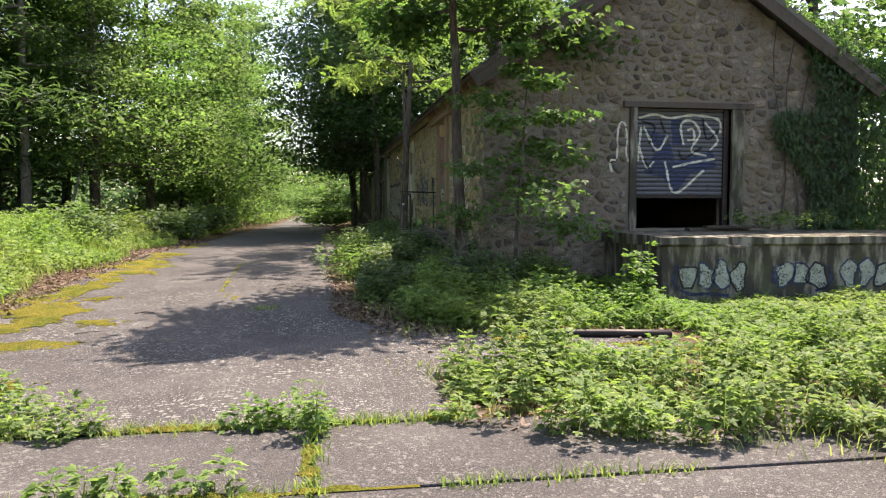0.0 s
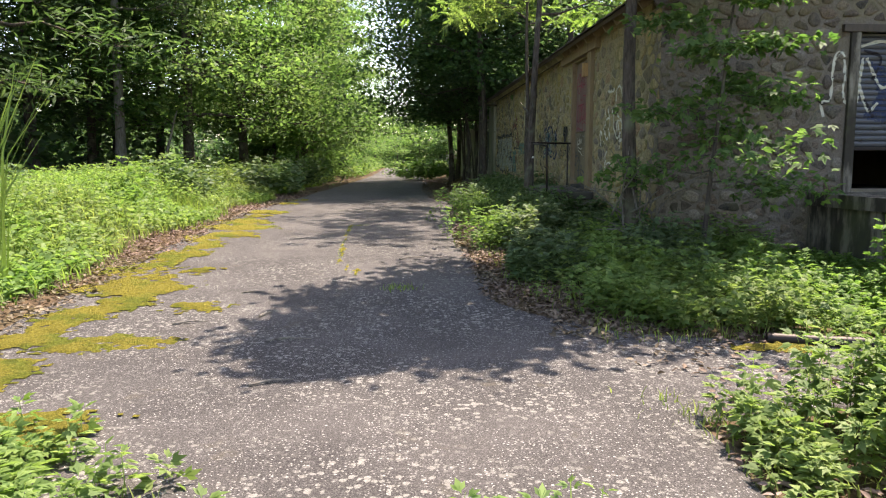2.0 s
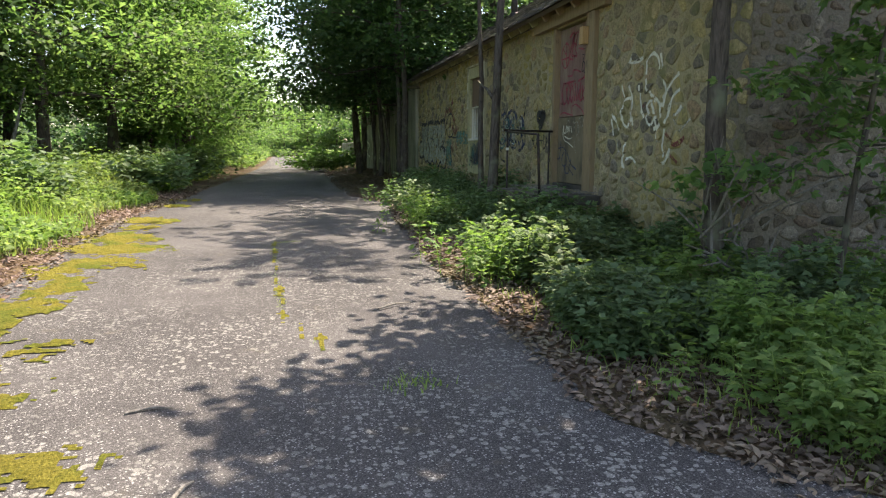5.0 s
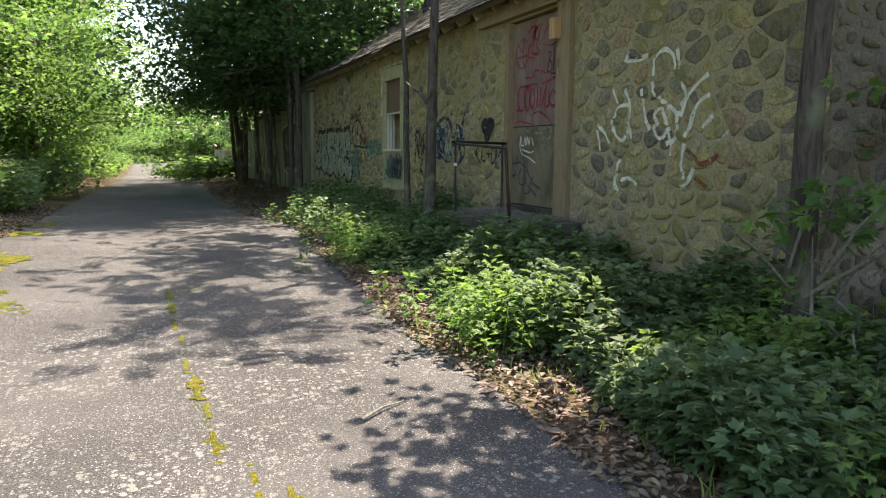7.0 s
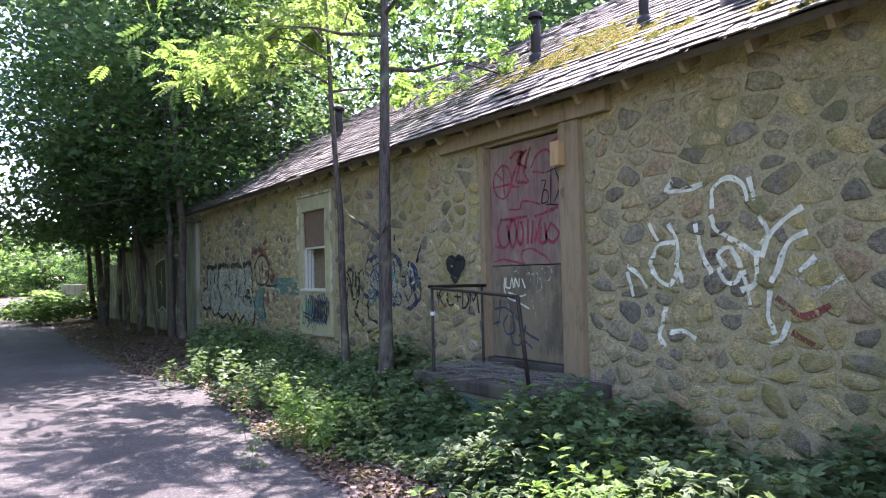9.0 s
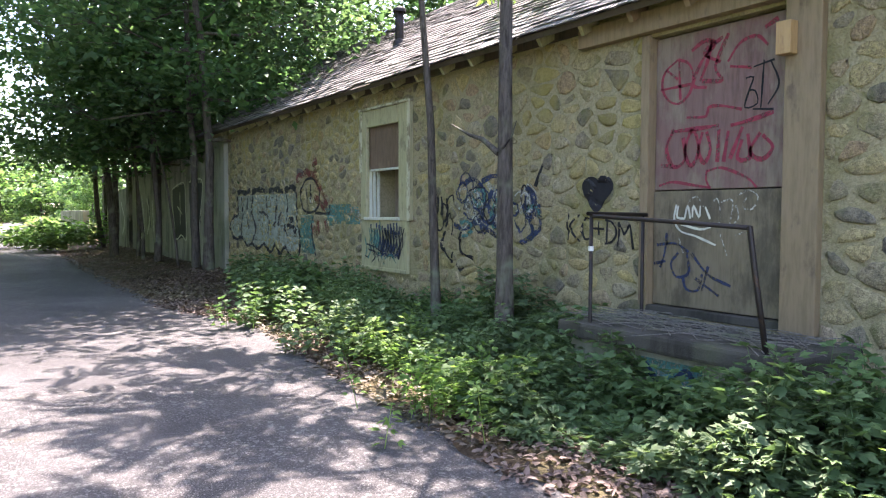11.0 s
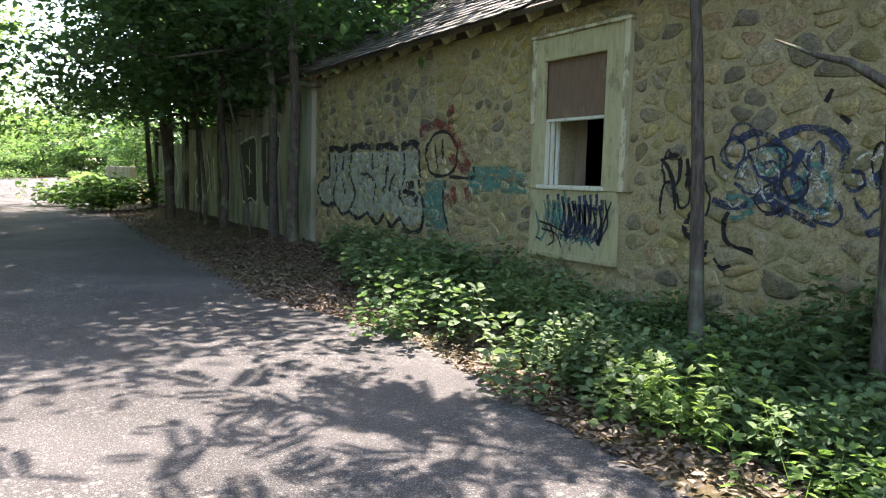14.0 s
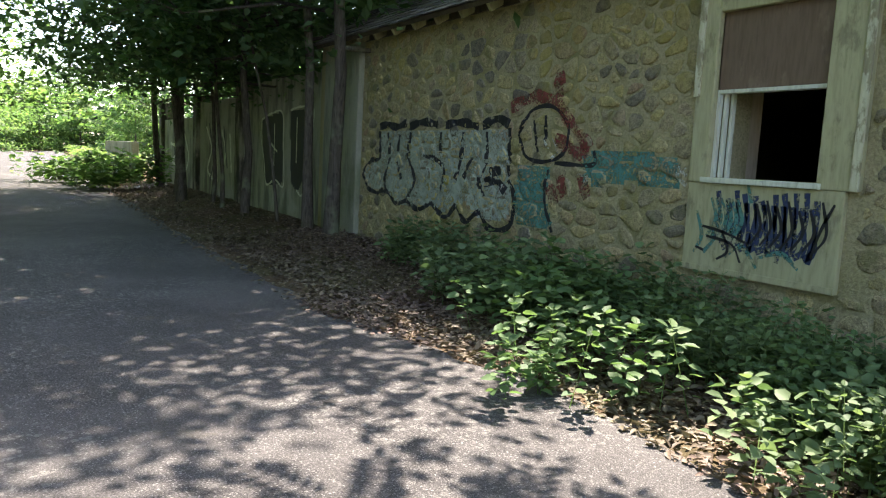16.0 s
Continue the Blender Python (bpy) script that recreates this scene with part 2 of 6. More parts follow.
CREAM = painted_material("cream_paint", (0.37, 0.345, 0.20), (0.23, 0.21, 0.125), 6, (0.52, 0.66))
WHITE = painted_material("white_paint", (0.56, 0.56, 0.46), (0.36, 0.34, 0.26), 8)
PLY = painted_material("brown_plywood", (0.15, 0.10, 0.068), (0.20, 0.14, 0.095), 5)
PLY_GREY = painted_material("grey_door_board", (0.19, 0.155, 0.095), (0.10, 0.085, 0.055), 3, (0.46, 0.64))
EDGE_PAINT = painted_material("flaking_edge_paint", (0.50, 0.475, 0.33), (0.27, 0.24, 0.15), 9, (0.48, 0.56))
PLY_RED = painted_material("red_stained_board", (0.19, 0.115, 0.095), (0.23, 0.18, 0.13), 3, (0.45, 0.62))
WOOD = painted_material("old_lumber", (0.25, 0.185, 0.105), (0.15, 0.11, 0.07), 5)
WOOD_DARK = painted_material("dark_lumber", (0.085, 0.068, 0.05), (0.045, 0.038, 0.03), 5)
BLOCK_WOOD = painted_material("fresh_wood", (0.42, 0.27, 0.12), (0.30, 0.19, 0.09), 9)
# Plaster indoors: the unlit room's darkness is put into this low colour.
INSIDE = painted_material("shade_dark_plaster", (0.11, 0.10, 0.085), (0.06, 0.05, 0.045), 2)
INNER_BOARD = painted_material("inner_board", (0.42, 0.33, 0.23), (0.30, 0.22, 0.15), 5)
SHUTTER = metal_material("galvanised_shutter", (0.115, 0.12, 0.125), (0.065, 0.058, 0.05))
RUST = metal_material("rusty_steel", (0.035, 0.028, 0.024), (0.10, 0.055, 0.03))
DEAD_LEAF = leaf_material("dead_leaf", (0.080, 0.052, 0.042), (0.24, 0.165, 0.130), 0.06)
TAPE = painted_material("pale_tape", (0.6, 0.6, 0.55), (0.4, 0.4, 0.35), 20)
P_WHITE = spray_material("white_spray", (0.60, 0.59, 0.46), 0.60)
P_FAINT = spray_material("faint_white_spray", (0.48, 0.47, 0.38), 0.40)
P_BLACK = spray_material("black_spray", (0.018, 0.017, 0.020), 0.75)
P_BLUE = spray_material("blue_spray", (0.028, 0.042, 0.090), 0.485)
P_RED = spray_material("red_spray", (0.27, 0.040, 0.060), 0.50)
P_TEAL = spray_material("teal_spray", (0.075, 0.20, 0.17), 0.46)
P_SILVER = spray_material("silver_spray", (0.31, 0.335, 0.27), 0.50)
P_SMOKE = spray_material("smoky_spray", (0.25, 0.265, 0.24), 0.36)
P_PINK = spray_material("rust_red_spray", (0.19, 0.05, 0.04), 0.435)

# ---- geometry helpers ----
rng = np.random.default_rng(7)


def mesh_of(name, verts, faces, mat, smooth=False):
    """A mesh from an array of corners and an array (or list) of faces."""
    me = bpy.data.meshes.new(name)
    verts = np.asarray(verts, dtype=np.float32).reshape(-1, 3)
    if isinstance(faces, np.ndarray):
        k = faces.shape[1]
        me.vertices.add(len(verts))
        me.vertices.foreach_set("co", verts.ravel())
        me.loops.add(faces.size)
        me.loops.foreach_set("vertex_index", faces.astype(np.int32).ravel())
        me.polygons.add(len(faces))
        me.polygons.foreach_set("loop_start", np.arange(0, faces.size, k, dtype=np.int32))
        me.update(calc_edges=True)
    else:
        me.from_pydata([tuple(v) for v in verts.tolist()], [], [tuple(int(i) for i in f) for f in faces])
        me.update()
    if smooth:
        me.polygons.foreach_set("use_smooth", np.ones(len(me.polygons), dtype=bool))
    me.materials.append(mat)
    return me


class Build:
    """Collects corners and faces of one mesh."""

    def __init__(self):
        self.v, self.f, self.n = [], [], 0

    def add(self, verts, faces):
        self.v.append(np.asarray(verts, dtype=float).reshape(-1, 3))
        self.f += [tuple(i + self.n for i in f) for f in faces]
        self.n += len(self.v[-1])
        return self

    def box(self, x0, x1, y0, y1, z0, z1, bevel=0.0):
        bm = bmesh.new()
        bmesh.ops.create_cube(bm, size=1.0)
        for v in bm.verts:
            v.co = ((x0 + x1) / 2 + v.co.x * (x1 - x0), (y0 + y1) / 2 + v.co.y * (y1 - y0), (z0 + z1) / 2 + v.co.z * (z1 - z0))
        if bevel:
            bmesh.ops.bevel(bm, geom=bm.edges[:], offset=bevel, segments=2, affect="EDGES", profile=0.6)
        bm.verts.index_update()
        self.add([v.co[:] for v in bm.verts], [[v.index for v in f.verts] for f in bm.faces])
        bm.free()
        return self

    def tube(self, path, radii, sides=7, cap=True):
        v, f = tube(path, radii, sides)
        self.add(v, f)
        if cap:
            self.f.append(tuple(self.n - sides + i for i in range(sides)))
        return self

    def mesh(self, name, mat, smooth=False):
        return mesh_of(name, np.concatenate(self.v) if self.v else np.zeros((0, 3)), self.f, mat, smooth)


def tube(path, radii, sides=7):
    path = [Vector(p) for p in path]
    verts, faces = [], []
    for i, p in enumerate(path):
        d = (path[min(i + 1, len(path) - 1)] - path[max(i - 1, 0)]).normalized()
        a = d.orthogonal().normalized() if abs(d.z) < 0.8 else d.cross(Vector((0, 1, 0))).normalized()
        b = d.cross(a)
        for k in range(sides):
            w = 2 * math.pi * k / sides
            verts.append(p + (a * math.cos(w) + b * math.sin(w)) * radii[i])
    for i in range(len(path) - 1):
        for k in range(sides):
            j = (k + 1) % sides
            faces.append((i * sides + k, i * sides + j, (i + 1) * sides + j, (i + 1) * sides + k))
    return verts, faces


def part(name, data, parent, label="", kind=""):
    ob = new(name, data)
    ob.parent = parent
    return tagged(ob, label, kind=kind)


def thing(name, label, category, group="", kind="", at=(0, 0, 0)):
    ob = new(name)
    ob.location = at
    ob.empty_display_size = 0.2
    return tagged(ob, label, category, group, kind)


def solid(name, data, label, category, group="", kind=""):
    return tagged(new(name, data), label, category, group, kind)


def smooth01(t):
    t = np.clip(t, 0, 1)
    return t * t * (3 - 2 * t)


def ground_z(x, y):
    """The height of the ground: the road climbs a little, with low banks at its sides."""
    x, y = np.asarray(x, float), np.asarray(y, float)
    z = 0.32 * smooth01((y - 5.0) / 15.0)
    z = z + 0.22 * smooth01((-4.6 - x) / 3.5)
    z = z + 0.18 * smooth01((x - 0.9) / 1.6) * smooth01((y - 10.5) / 3.0)
    z = z + 0.05 * np.sin(x * 1.7 + 0.6 * y) * np.sin(y * 0.9 - 0.4 * x) * smooth01((np.abs(x + 1.7) - 2.9) / 2.0)
    return z


def gz(x, y):
    return float(ground_z(x, y))


LEAF_QUAD = (np.array([(0, 0, 0), (-0.30, 0.45, 0.10), (0, 1, -0.06), (0.30, 0.45, 0.10)]), np.array([(0, 1, 2, 3)]))
LEAF_FULL = (np.array([(0, 0, 0), (-0.24, 0.26, 0.07), (-0.19, 0.58, 0.06), (0, 1, -0.12), (0.19, 0.58, 0.06), (0.24, 0.26, 0.07)]),
             np.array([(0, 1, 2, 3), (0, 3, 4, 5)]))
LEAF_BROAD = (np.array([(0, 0, 0), (-0.34, 0.22, 0.06), (-0.30, 0.60, 0.05), (0, 1, -0.12), (0.30, 0.60, 0.05), (0.34, 0.22, 0.06)]), np.array([(0, 1, 2, 3), (0, 3, 4, 5)]))
LEAF_LOBED = (np.array([(0, 0, 0), (-0.19, 0.50, 0.05), (0, 1, -0.14), (0.19, 0.50, 0.05), (0, 0.14, 0), (-0.30, 0.28, 0.03), (-0.38, 0.64, -0.05), (-0.10, 0.52, 0.03), (0, 0.14, 0), (0.10, 0.52, 0.03), (0.38, 0.64, -0.05), (0.30, 0.28, 0.03)]),
              np.array([(0, 1, 2, 3), (4, 7, 6, 5), (8, 11, 10, 9)]))


def frond_shape(pairs=6):
    """A feathered leaf: pairs of narrow leaflets along a drooping stalk, one at the tip."""
    v, f = [], []
    for k in range(pairs + 1):
        t = 0.16 + 0.66 * k / pairs
        droop = -0.22 * t * t
        for side in (-1, 1) if k < pairs else (0,):
            ln = 0.27 * math.sin(0.6 + 2.0 * t) if side else 0.26
            dx, dy = (side * 0.90, 0.42) if side else (0.0, 1.0)
            wx, wy = -dy * 0.22, dx * 0.22
            n = len(v)
            v += [(0, t, droop), (dx * ln * 0.45 + wx * ln, t + dy * ln * 0.45 + wy * ln, droop + 0.01), (dx * ln, t + dy * ln, droop - 0.05), (dx * ln * 0.45 - wx * ln, t + dy * ln * 0.45 - wy * ln, droop + 0.01)]
            f.append((n, n + 1, n + 2, n + 3))
    n = len(v)
    v += [(-0.006, 0, 0), (0.006, 0, 0), (0.004, 0.82, -0.15), (-0.004, 0.82, -0.15)]
    f.append((n, n + 1, n + 2, n + 3))
    return np.array(v), np.array(f)


FROND = frond_shape()
SPRIG = (np.array([(0, 0, 0), (-0.10, 0.5, 0.04), (0, 1, -0.10), (0.10, 0.5, 0.04)]), np.array([(0, 1, 2, 3)]))


def leaves(shape, pos, way, up, size):
    """Many leaves in one array: each starts at pos, points along way with its face towards up."""
    tv, tf = shape
    way = way / np.maximum(np.linalg.norm(way, axis=1, keepdims=True), 1e-6)
    side = np.cross(way, up)
    side /= np.maximum(np.linalg.norm(side, axis=1, keepdims=True), 1e-6)
    nor = np.cross(side, way)
    v = (pos[:, None, :] + size[:, None, None] * (tv[None, :, :1] * side[:, None, :] + tv[None, :, 1:2] * way[:, None, :] + tv[None, :, 2:] * nor[:, None, :]))
    f = tf[None, :, :] + (np.arange(len(pos)) * len(tv))[:, None, None]
    return v.reshape(-1, 3), f.reshape(-1, tf.shape[1])


def joined(*pieces):
    vs, fs, n = [], [], 0
    for v, f in pieces:
        vs.append(v)
        fs.append(f + n)
        n += len(v)
    return np.concatenate(vs), np.concatenate(fs)


def tree_thing(name, label, x, y, height, radius, base, spread, count, size, seed, leaf=None, bark=None, lean=(0, 0), flat=0.35,
               limbs=13, rise=0.45, shape=None, bend=0.25, z=None, clump=0.24, group="", category="tree", sides=9, twigs_apart=False):
    """A tree: a tapered, slightly crooked trunk, limbs with twigs, and a crown of leaves in loose, layered clumps."""
    r = np.random.default_rng(seed)
    leaf, bark, shape = leaf or LEAF, bark or BARK, shape or LEAF_QUAD
    root = thing(name, label, category, group, at=(x, y, gz(x, y) if z is None else z))
    n = 10
    off = np.cumsum(r.normal(0, bend * height / 90, (n, 2)), axis=0)
    path = [Vector((lean[0] * (i / (n - 1)) ** 1.3 + off[i, 0] - off[0, 0], lean[1] * (i / (n - 1)) ** 1.3 + off[i, 1] - off[0, 1], -0.25 + (height * 0.96 + 0.25) * i / (n - 1))) for i in range(n)]
    rad = [radius * (1.35 if i == 0 else 1.0) * (1 - 0.9 * (i / (n - 1)) ** 1.1) + 0.006 for i in range(n)]
    part("trunk", Build().tube(path, rad, sides).mesh("trunk", bark, True), root)

    def on_trunk(f):
        k = min(f * (n - 1), n - 1.001)
        i = int(k)
        return path[i].lerp(path[i + 1], k - i)

    centres = []
    for k in range(limbs):
        f = (base + (height - base) * (k + 0.5 * r.random()) / limbs) / height
        rel = (f * height - base) / max(height - base, 0.1)
        az = k * 2.4 + r.normal(0, 0.4)
        ln = spread * (1.0 - 0.68 * rel ** 1.6) * r.uniform(0.75, 1.15)
        d = Vector((math.cos(az), math.sin(az), rise * (0.5 + rel)))
        start = on_trunk(min(f, 0.97))
        pts = [start]
        for s in range(1, 5):
            q = s / 4
            pts.append(start + d * ln * q + Vector((*r.normal(0, 0.04 * ln, 2), -0.16 * ln * q * q + r.normal(0, 0.03 * ln))))
        r0 = max(radius * 0.42 * (1 - 0.6 * rel), 0.008)
        wood = Build()
        wood.tube(pts, [r0, r0 * 0.75, r0 * 0.5, r0 * 0.3, r0 * 0.1], 5, False)
        shoots = []
        for s in (2, 3, 4):
            centres.append((pts[s], ln))
            for t in range(2):
                w = Vector((math.cos(az + r.normal(0, 1.0)), math.sin(az + r.normal(0, 1.0)), r.uniform(-0.1, 0.5))) * ln * r.uniform(0.2, 0.42)
                shoots.append(Build() if twigs_apart else wood)
                shoots[-1].tube([pts[s], pts[s] + w * 0.55 + Vector((0, 0, 0.04)), pts[s] + w], [r0 * 0.3, r0 * 0.2, 0.004], 4, False)
                centres.append((pts[s] + w, ln))
        limb = part("limb", wood.mesh("limb", bark, True), root)
        if twigs_apart:
            for b in shoots:
                part("twig", b.mesh("twig", bark, True), limb)
    centres.append((path[-1], spread * 0.5))
    c = np.array([p[:] for p, _ in centres])
    cr = np.array([max(q * clump, 0.12) for _, q in centres])
    pick = r.integers(0, len(c), count)
    rr = cr[pick][:, None]
    pos = c[pick] + r.normal(0, 1, (count, 3)) * rr * np.array([1, 1, flat])
    way = r.normal(0, 1, (count, 3)) * np.array([1, 1, 0.35]) + np.array([0, 0, -0.25])
    up = np.array([0, 0, 1.0]) + r.normal(0, 0.5, (count, 3))
    v, f = leaves(shape, pos, way, up, size * r.uniform(0.65, 1.3, count))
    part("crown", mesh_of("crown", v, f, leaf), root, "crown of many small green leaves")
    return root


def weed_mesh(name, xy, height, leaf, mat, seed, levels=7, shape=None, spread=0.10, grow=None):
    """Leafy weeds standing at the places xy: thin stems with leaves in turning pairs, joined in one mesh."""
    r = np.random.default_rng(seed)
    shape = shape or LEAF_FULL
    n = len(xy)
    base = np.column_stack([xy, ground_z(xy[:, 0], xy[:, 1]) - 0.02])
    h = height * r.uniform(0.55, 1.25, n) * (grow(xy[:, 0], xy[:, 1]) if grow else 1.0)
    lean = r.normal(0, 0.16, (n, 2))
    tip = base + np.column_stack([lean * h[:, None], h])
    pieces = []
    az0 = r.uniform(0, 6.28, n)
    for k in range(levels):
        t = 0.22 + 0.78 * (k + r.random(n) * 0.6) / levels
        for s in (0, 1, 2) if k == levels - 1 else (0, 1):
            az = az0 + k * 1.4 + s * (math.pi if k < levels - 1 else 2.1) + r.normal(0, 0.35, n)
            p = base + (tip - base) * np.minimum(t, 1)[:, None]
            droop = r.uniform(-0.35, 0.45, n) + (0.35 if k == levels - 1 else 0)
            way = np.column_stack([np.cos(az), np.sin(az), droop])
            up = np.column_stack([-0.4 * np.cos(az), -0.4 * np.sin(az), np.ones(n)]) + r.normal(0, 0.38, (n, 3))
            size = leaf * (0.65 + 0.6 * np.sin(np.clip(t, 0, 1) * 2.6)) * r.uniform(0.7, 1.25, n)
            out = p + np.column_stack([np.cos(az), np.sin(az), np.zeros(n)]) * (spread * (1 - 0.7 * t) * r.uniform(0.1, 1.0, n))[:, None]
            pieces.append(leaves(shape, out, way, up, size))
    side = np.column_stack([np.cos(az0), np.sin(az0), np.zeros(n)]) * 0.004
    sv = np.stack([base - side, base + side, tip + side * 0.4, tip - side * 0.4], axis=1).reshape(-1, 3)
    pieces.append((sv, np.arange(4 * n).reshape(n, 4)))
    v, f = joined(*pieces)
    return mesh_of(name, v, f, mat)


def grass_mesh(name, xy, height, mat, seed, width=0.008, bend=0.35, grow=None):
    r = np.random.default_rng(seed)
    n = len(xy)
    base = np.column_stack([xy, ground_z(xy[:, 0], xy[:, 1]) - 0.01])
    h = height * r.uniform(0.5, 1.3, n) * (grow(xy[:, 0], xy[:, 1]) if grow else 1.0)
    az = r.uniform(0, 6.28, n)
    d = np.column_stack([np.cos(az), np.sin(az), np.zeros(n)])
    s = np.column_stack([-np.sin(az), np.cos(az), np.zeros(n)]) * (width * r.uniform(0.7, 1.4, n))[:, None]
    b = (bend * h * r.uniform(0.3, 1.6, n))[:, None]
    up = np.array([0, 0, 1.0])
    p1 = base + d * b * 0.25 + up * (h * 0.55)[:, None]
    p2 = base + d * b + up * (h * 0.95)[:, None]
    v = np.stack([base - s, base + s, p1 + s * 0.8, p1 - s * 0.8, p2 + s * 0.12, p2 - s * 0.12], axis=1).reshape(-1, 3)
    q = np.array([(0, 1, 2, 3), (3, 2, 4, 5)])
    f = (q[None] + (np.arange(n) * 6)[:, None, None]).reshape(-1, 4)
    return mesh_of(name, v, f, mat)


def litter_mesh(name, xy, size, mat, seed, lift=0.03):
    r = np.random.default_rng(seed)
    n = len(xy)
    p = np.column_stack([xy, ground_z(xy[:, 0], xy[:, 1]) + r.uniform(0.014, 0.014 + lift, n)])
    way = r.normal(0, 1, (n, 3)) * np.array([1, 1, 0.22])
    up = np.array([0, 0, 1.0]) + r.normal(0, 0.35, (n, 3))
    return mesh_of(name, *leaves(LEAF_FULL, p, way, up, size * r.uniform(0.6, 1.3, n)), mat)

# ---- ground, road, slabs ----
XR = [(5.1, 1.0), (6.5, 1.15), (6.9, 3.9), (7.75, 4.0), (8.0, 2.6), (8.5, 1.3), (9.2, 0.62), (10, 0.32), (12, 0.38), (13.7, 0.3), (18.3, 0.5), (22.5, 0.95),
      (25, 0.4), (30, 0.4), (47, 0.8), (60, 1.2), (75, 2.2), (115, 4.0)]
XL = [(5.1, -4.3), (20, -4.4), (26, -4.0), (47, -3.2), (60, -3.0), (115, -3.2)]


def edge(table, y):
    return np.interp(y, [a for a, _ in table], [b for _, b in table])


def ground_sheet():
    xs = np.unique(np.concatenate([np.linspace(-12, 12, 121), np.geomspace(12, 600, 16), -np.geomspace(12, 600, 16)]))
    ys = np.unique(np.concatenate([np.linspace(-8, 50, 291), np.geomspace(50, 700, 18), -np.geomspace(8, 500, 14)]))
    gx, gy = np.meshgrid(xs, ys)
    z = ground_z(gx, gy) + 0.012 * np.sin(gx * 9.1) * np.sin(gy * 8.3)
    # the road's bed lies a little lower than its surface
    bed = (gx > edge(XL, gy) + 0.25) & (gx < edge(XR, gy) - 0.2) & (gy < 114)
    z = np.where(bed, z - 0.06, z)
    z = np.where((gx > -8.95) & (gx < 8.95) & (gy < 5.05) & (gy > -7.4), z - 0.06, z)
    z = np.where((gx > 2.9) & (gx < 9.5) & (gy > 12.5) & (gy < 31), z - 0.1, z)
    nx = len(xs)
    idx = np.arange(len(ys) - 1)[:, None] * nx + np.arange(nx - 1)[None, :]
    f = np.stack([idx, idx + 1, idx + nx + 1, idx + nx], axis=-1).reshape(-1, 4)
    return mesh_of("ground", np.column_stack([gx.ravel(), gy.ravel(), z.ravel()]), f, SOIL, True)


solid("ground", ground_sheet(), "brown soil and leaf litter with green growth", "ground", kind="structure")


def road_sheet():
    r = np.random.default_rng(3)
    ys = np.concatenate([np.arange(5.085, 30, 0.12), np.arange(30, 114, 0.8)])
    w1 = np.array([noise.noise(Vector((0, y * 1.4, 0))) * 0.16 + noise.noise(Vector((3, y * 5, 0))) * 0.07 for y in ys])
    w2 = np.array([noise.noise(Vector((9, y * 1.4, 0))) * 0.20 + noise.noise(Vector((7, y * 5, 0))) * 0.07 for y in ys])
    lo, hi = edge(XL, ys) + w1, edge(XR, ys) + w2
    t = np.linspace(0, 1, 31)
    gx = lo[:, None] + (hi - lo)[:, None] * t[None, :]
    gy = np.repeat(ys[:, None], 31, axis=1)
    z = ground_z(gx, gy) + 0.012 + 0.006 * np.sin(gx * 2.3 + gy) * np.sin(gy * 1.7)
    z[:, 0] -= 0.06
    z[:, -1] -= 0.06
    idx = np.arange(len(ys) - 1)[:, None] * 31 + np.arange(30)[None, :]
    f = np.stack([idx, idx + 1, idx + 32, idx + 31], axis=-1).reshape(-1, 4)
    return mesh_of("road", np.column_stack([gx.ravel(), gy.ravel(), z.ravel()]), f, ASPHALT, True)


road = solid("road", road_sheet(), "cracked grey asphalt road with pale lichen spots", "road", kind="structure")


def slab_field():
    """The concrete apron where the walk begins: slabs with open joints."""
    root = thing("pavement", "worn grey concrete apron slabs with weedy joints", "pavement", kind="structure")
    xs = [-9.0, -4.6, -0.07, 4.5, 9.0]
    ys = [-7.5, -3.4, 0.3, 3.86, 5.08]
    for i in range(4):
        for j in range(4):
            b = Build().box(xs[i] + 0.02, xs[i + 1] - 0.02, ys[j] + 0.02, ys[j + 1] - 0.02, -0.14, 0.012, 0.012)
            part("slab", b.mesh("slab", APRON), root)


slab_field()


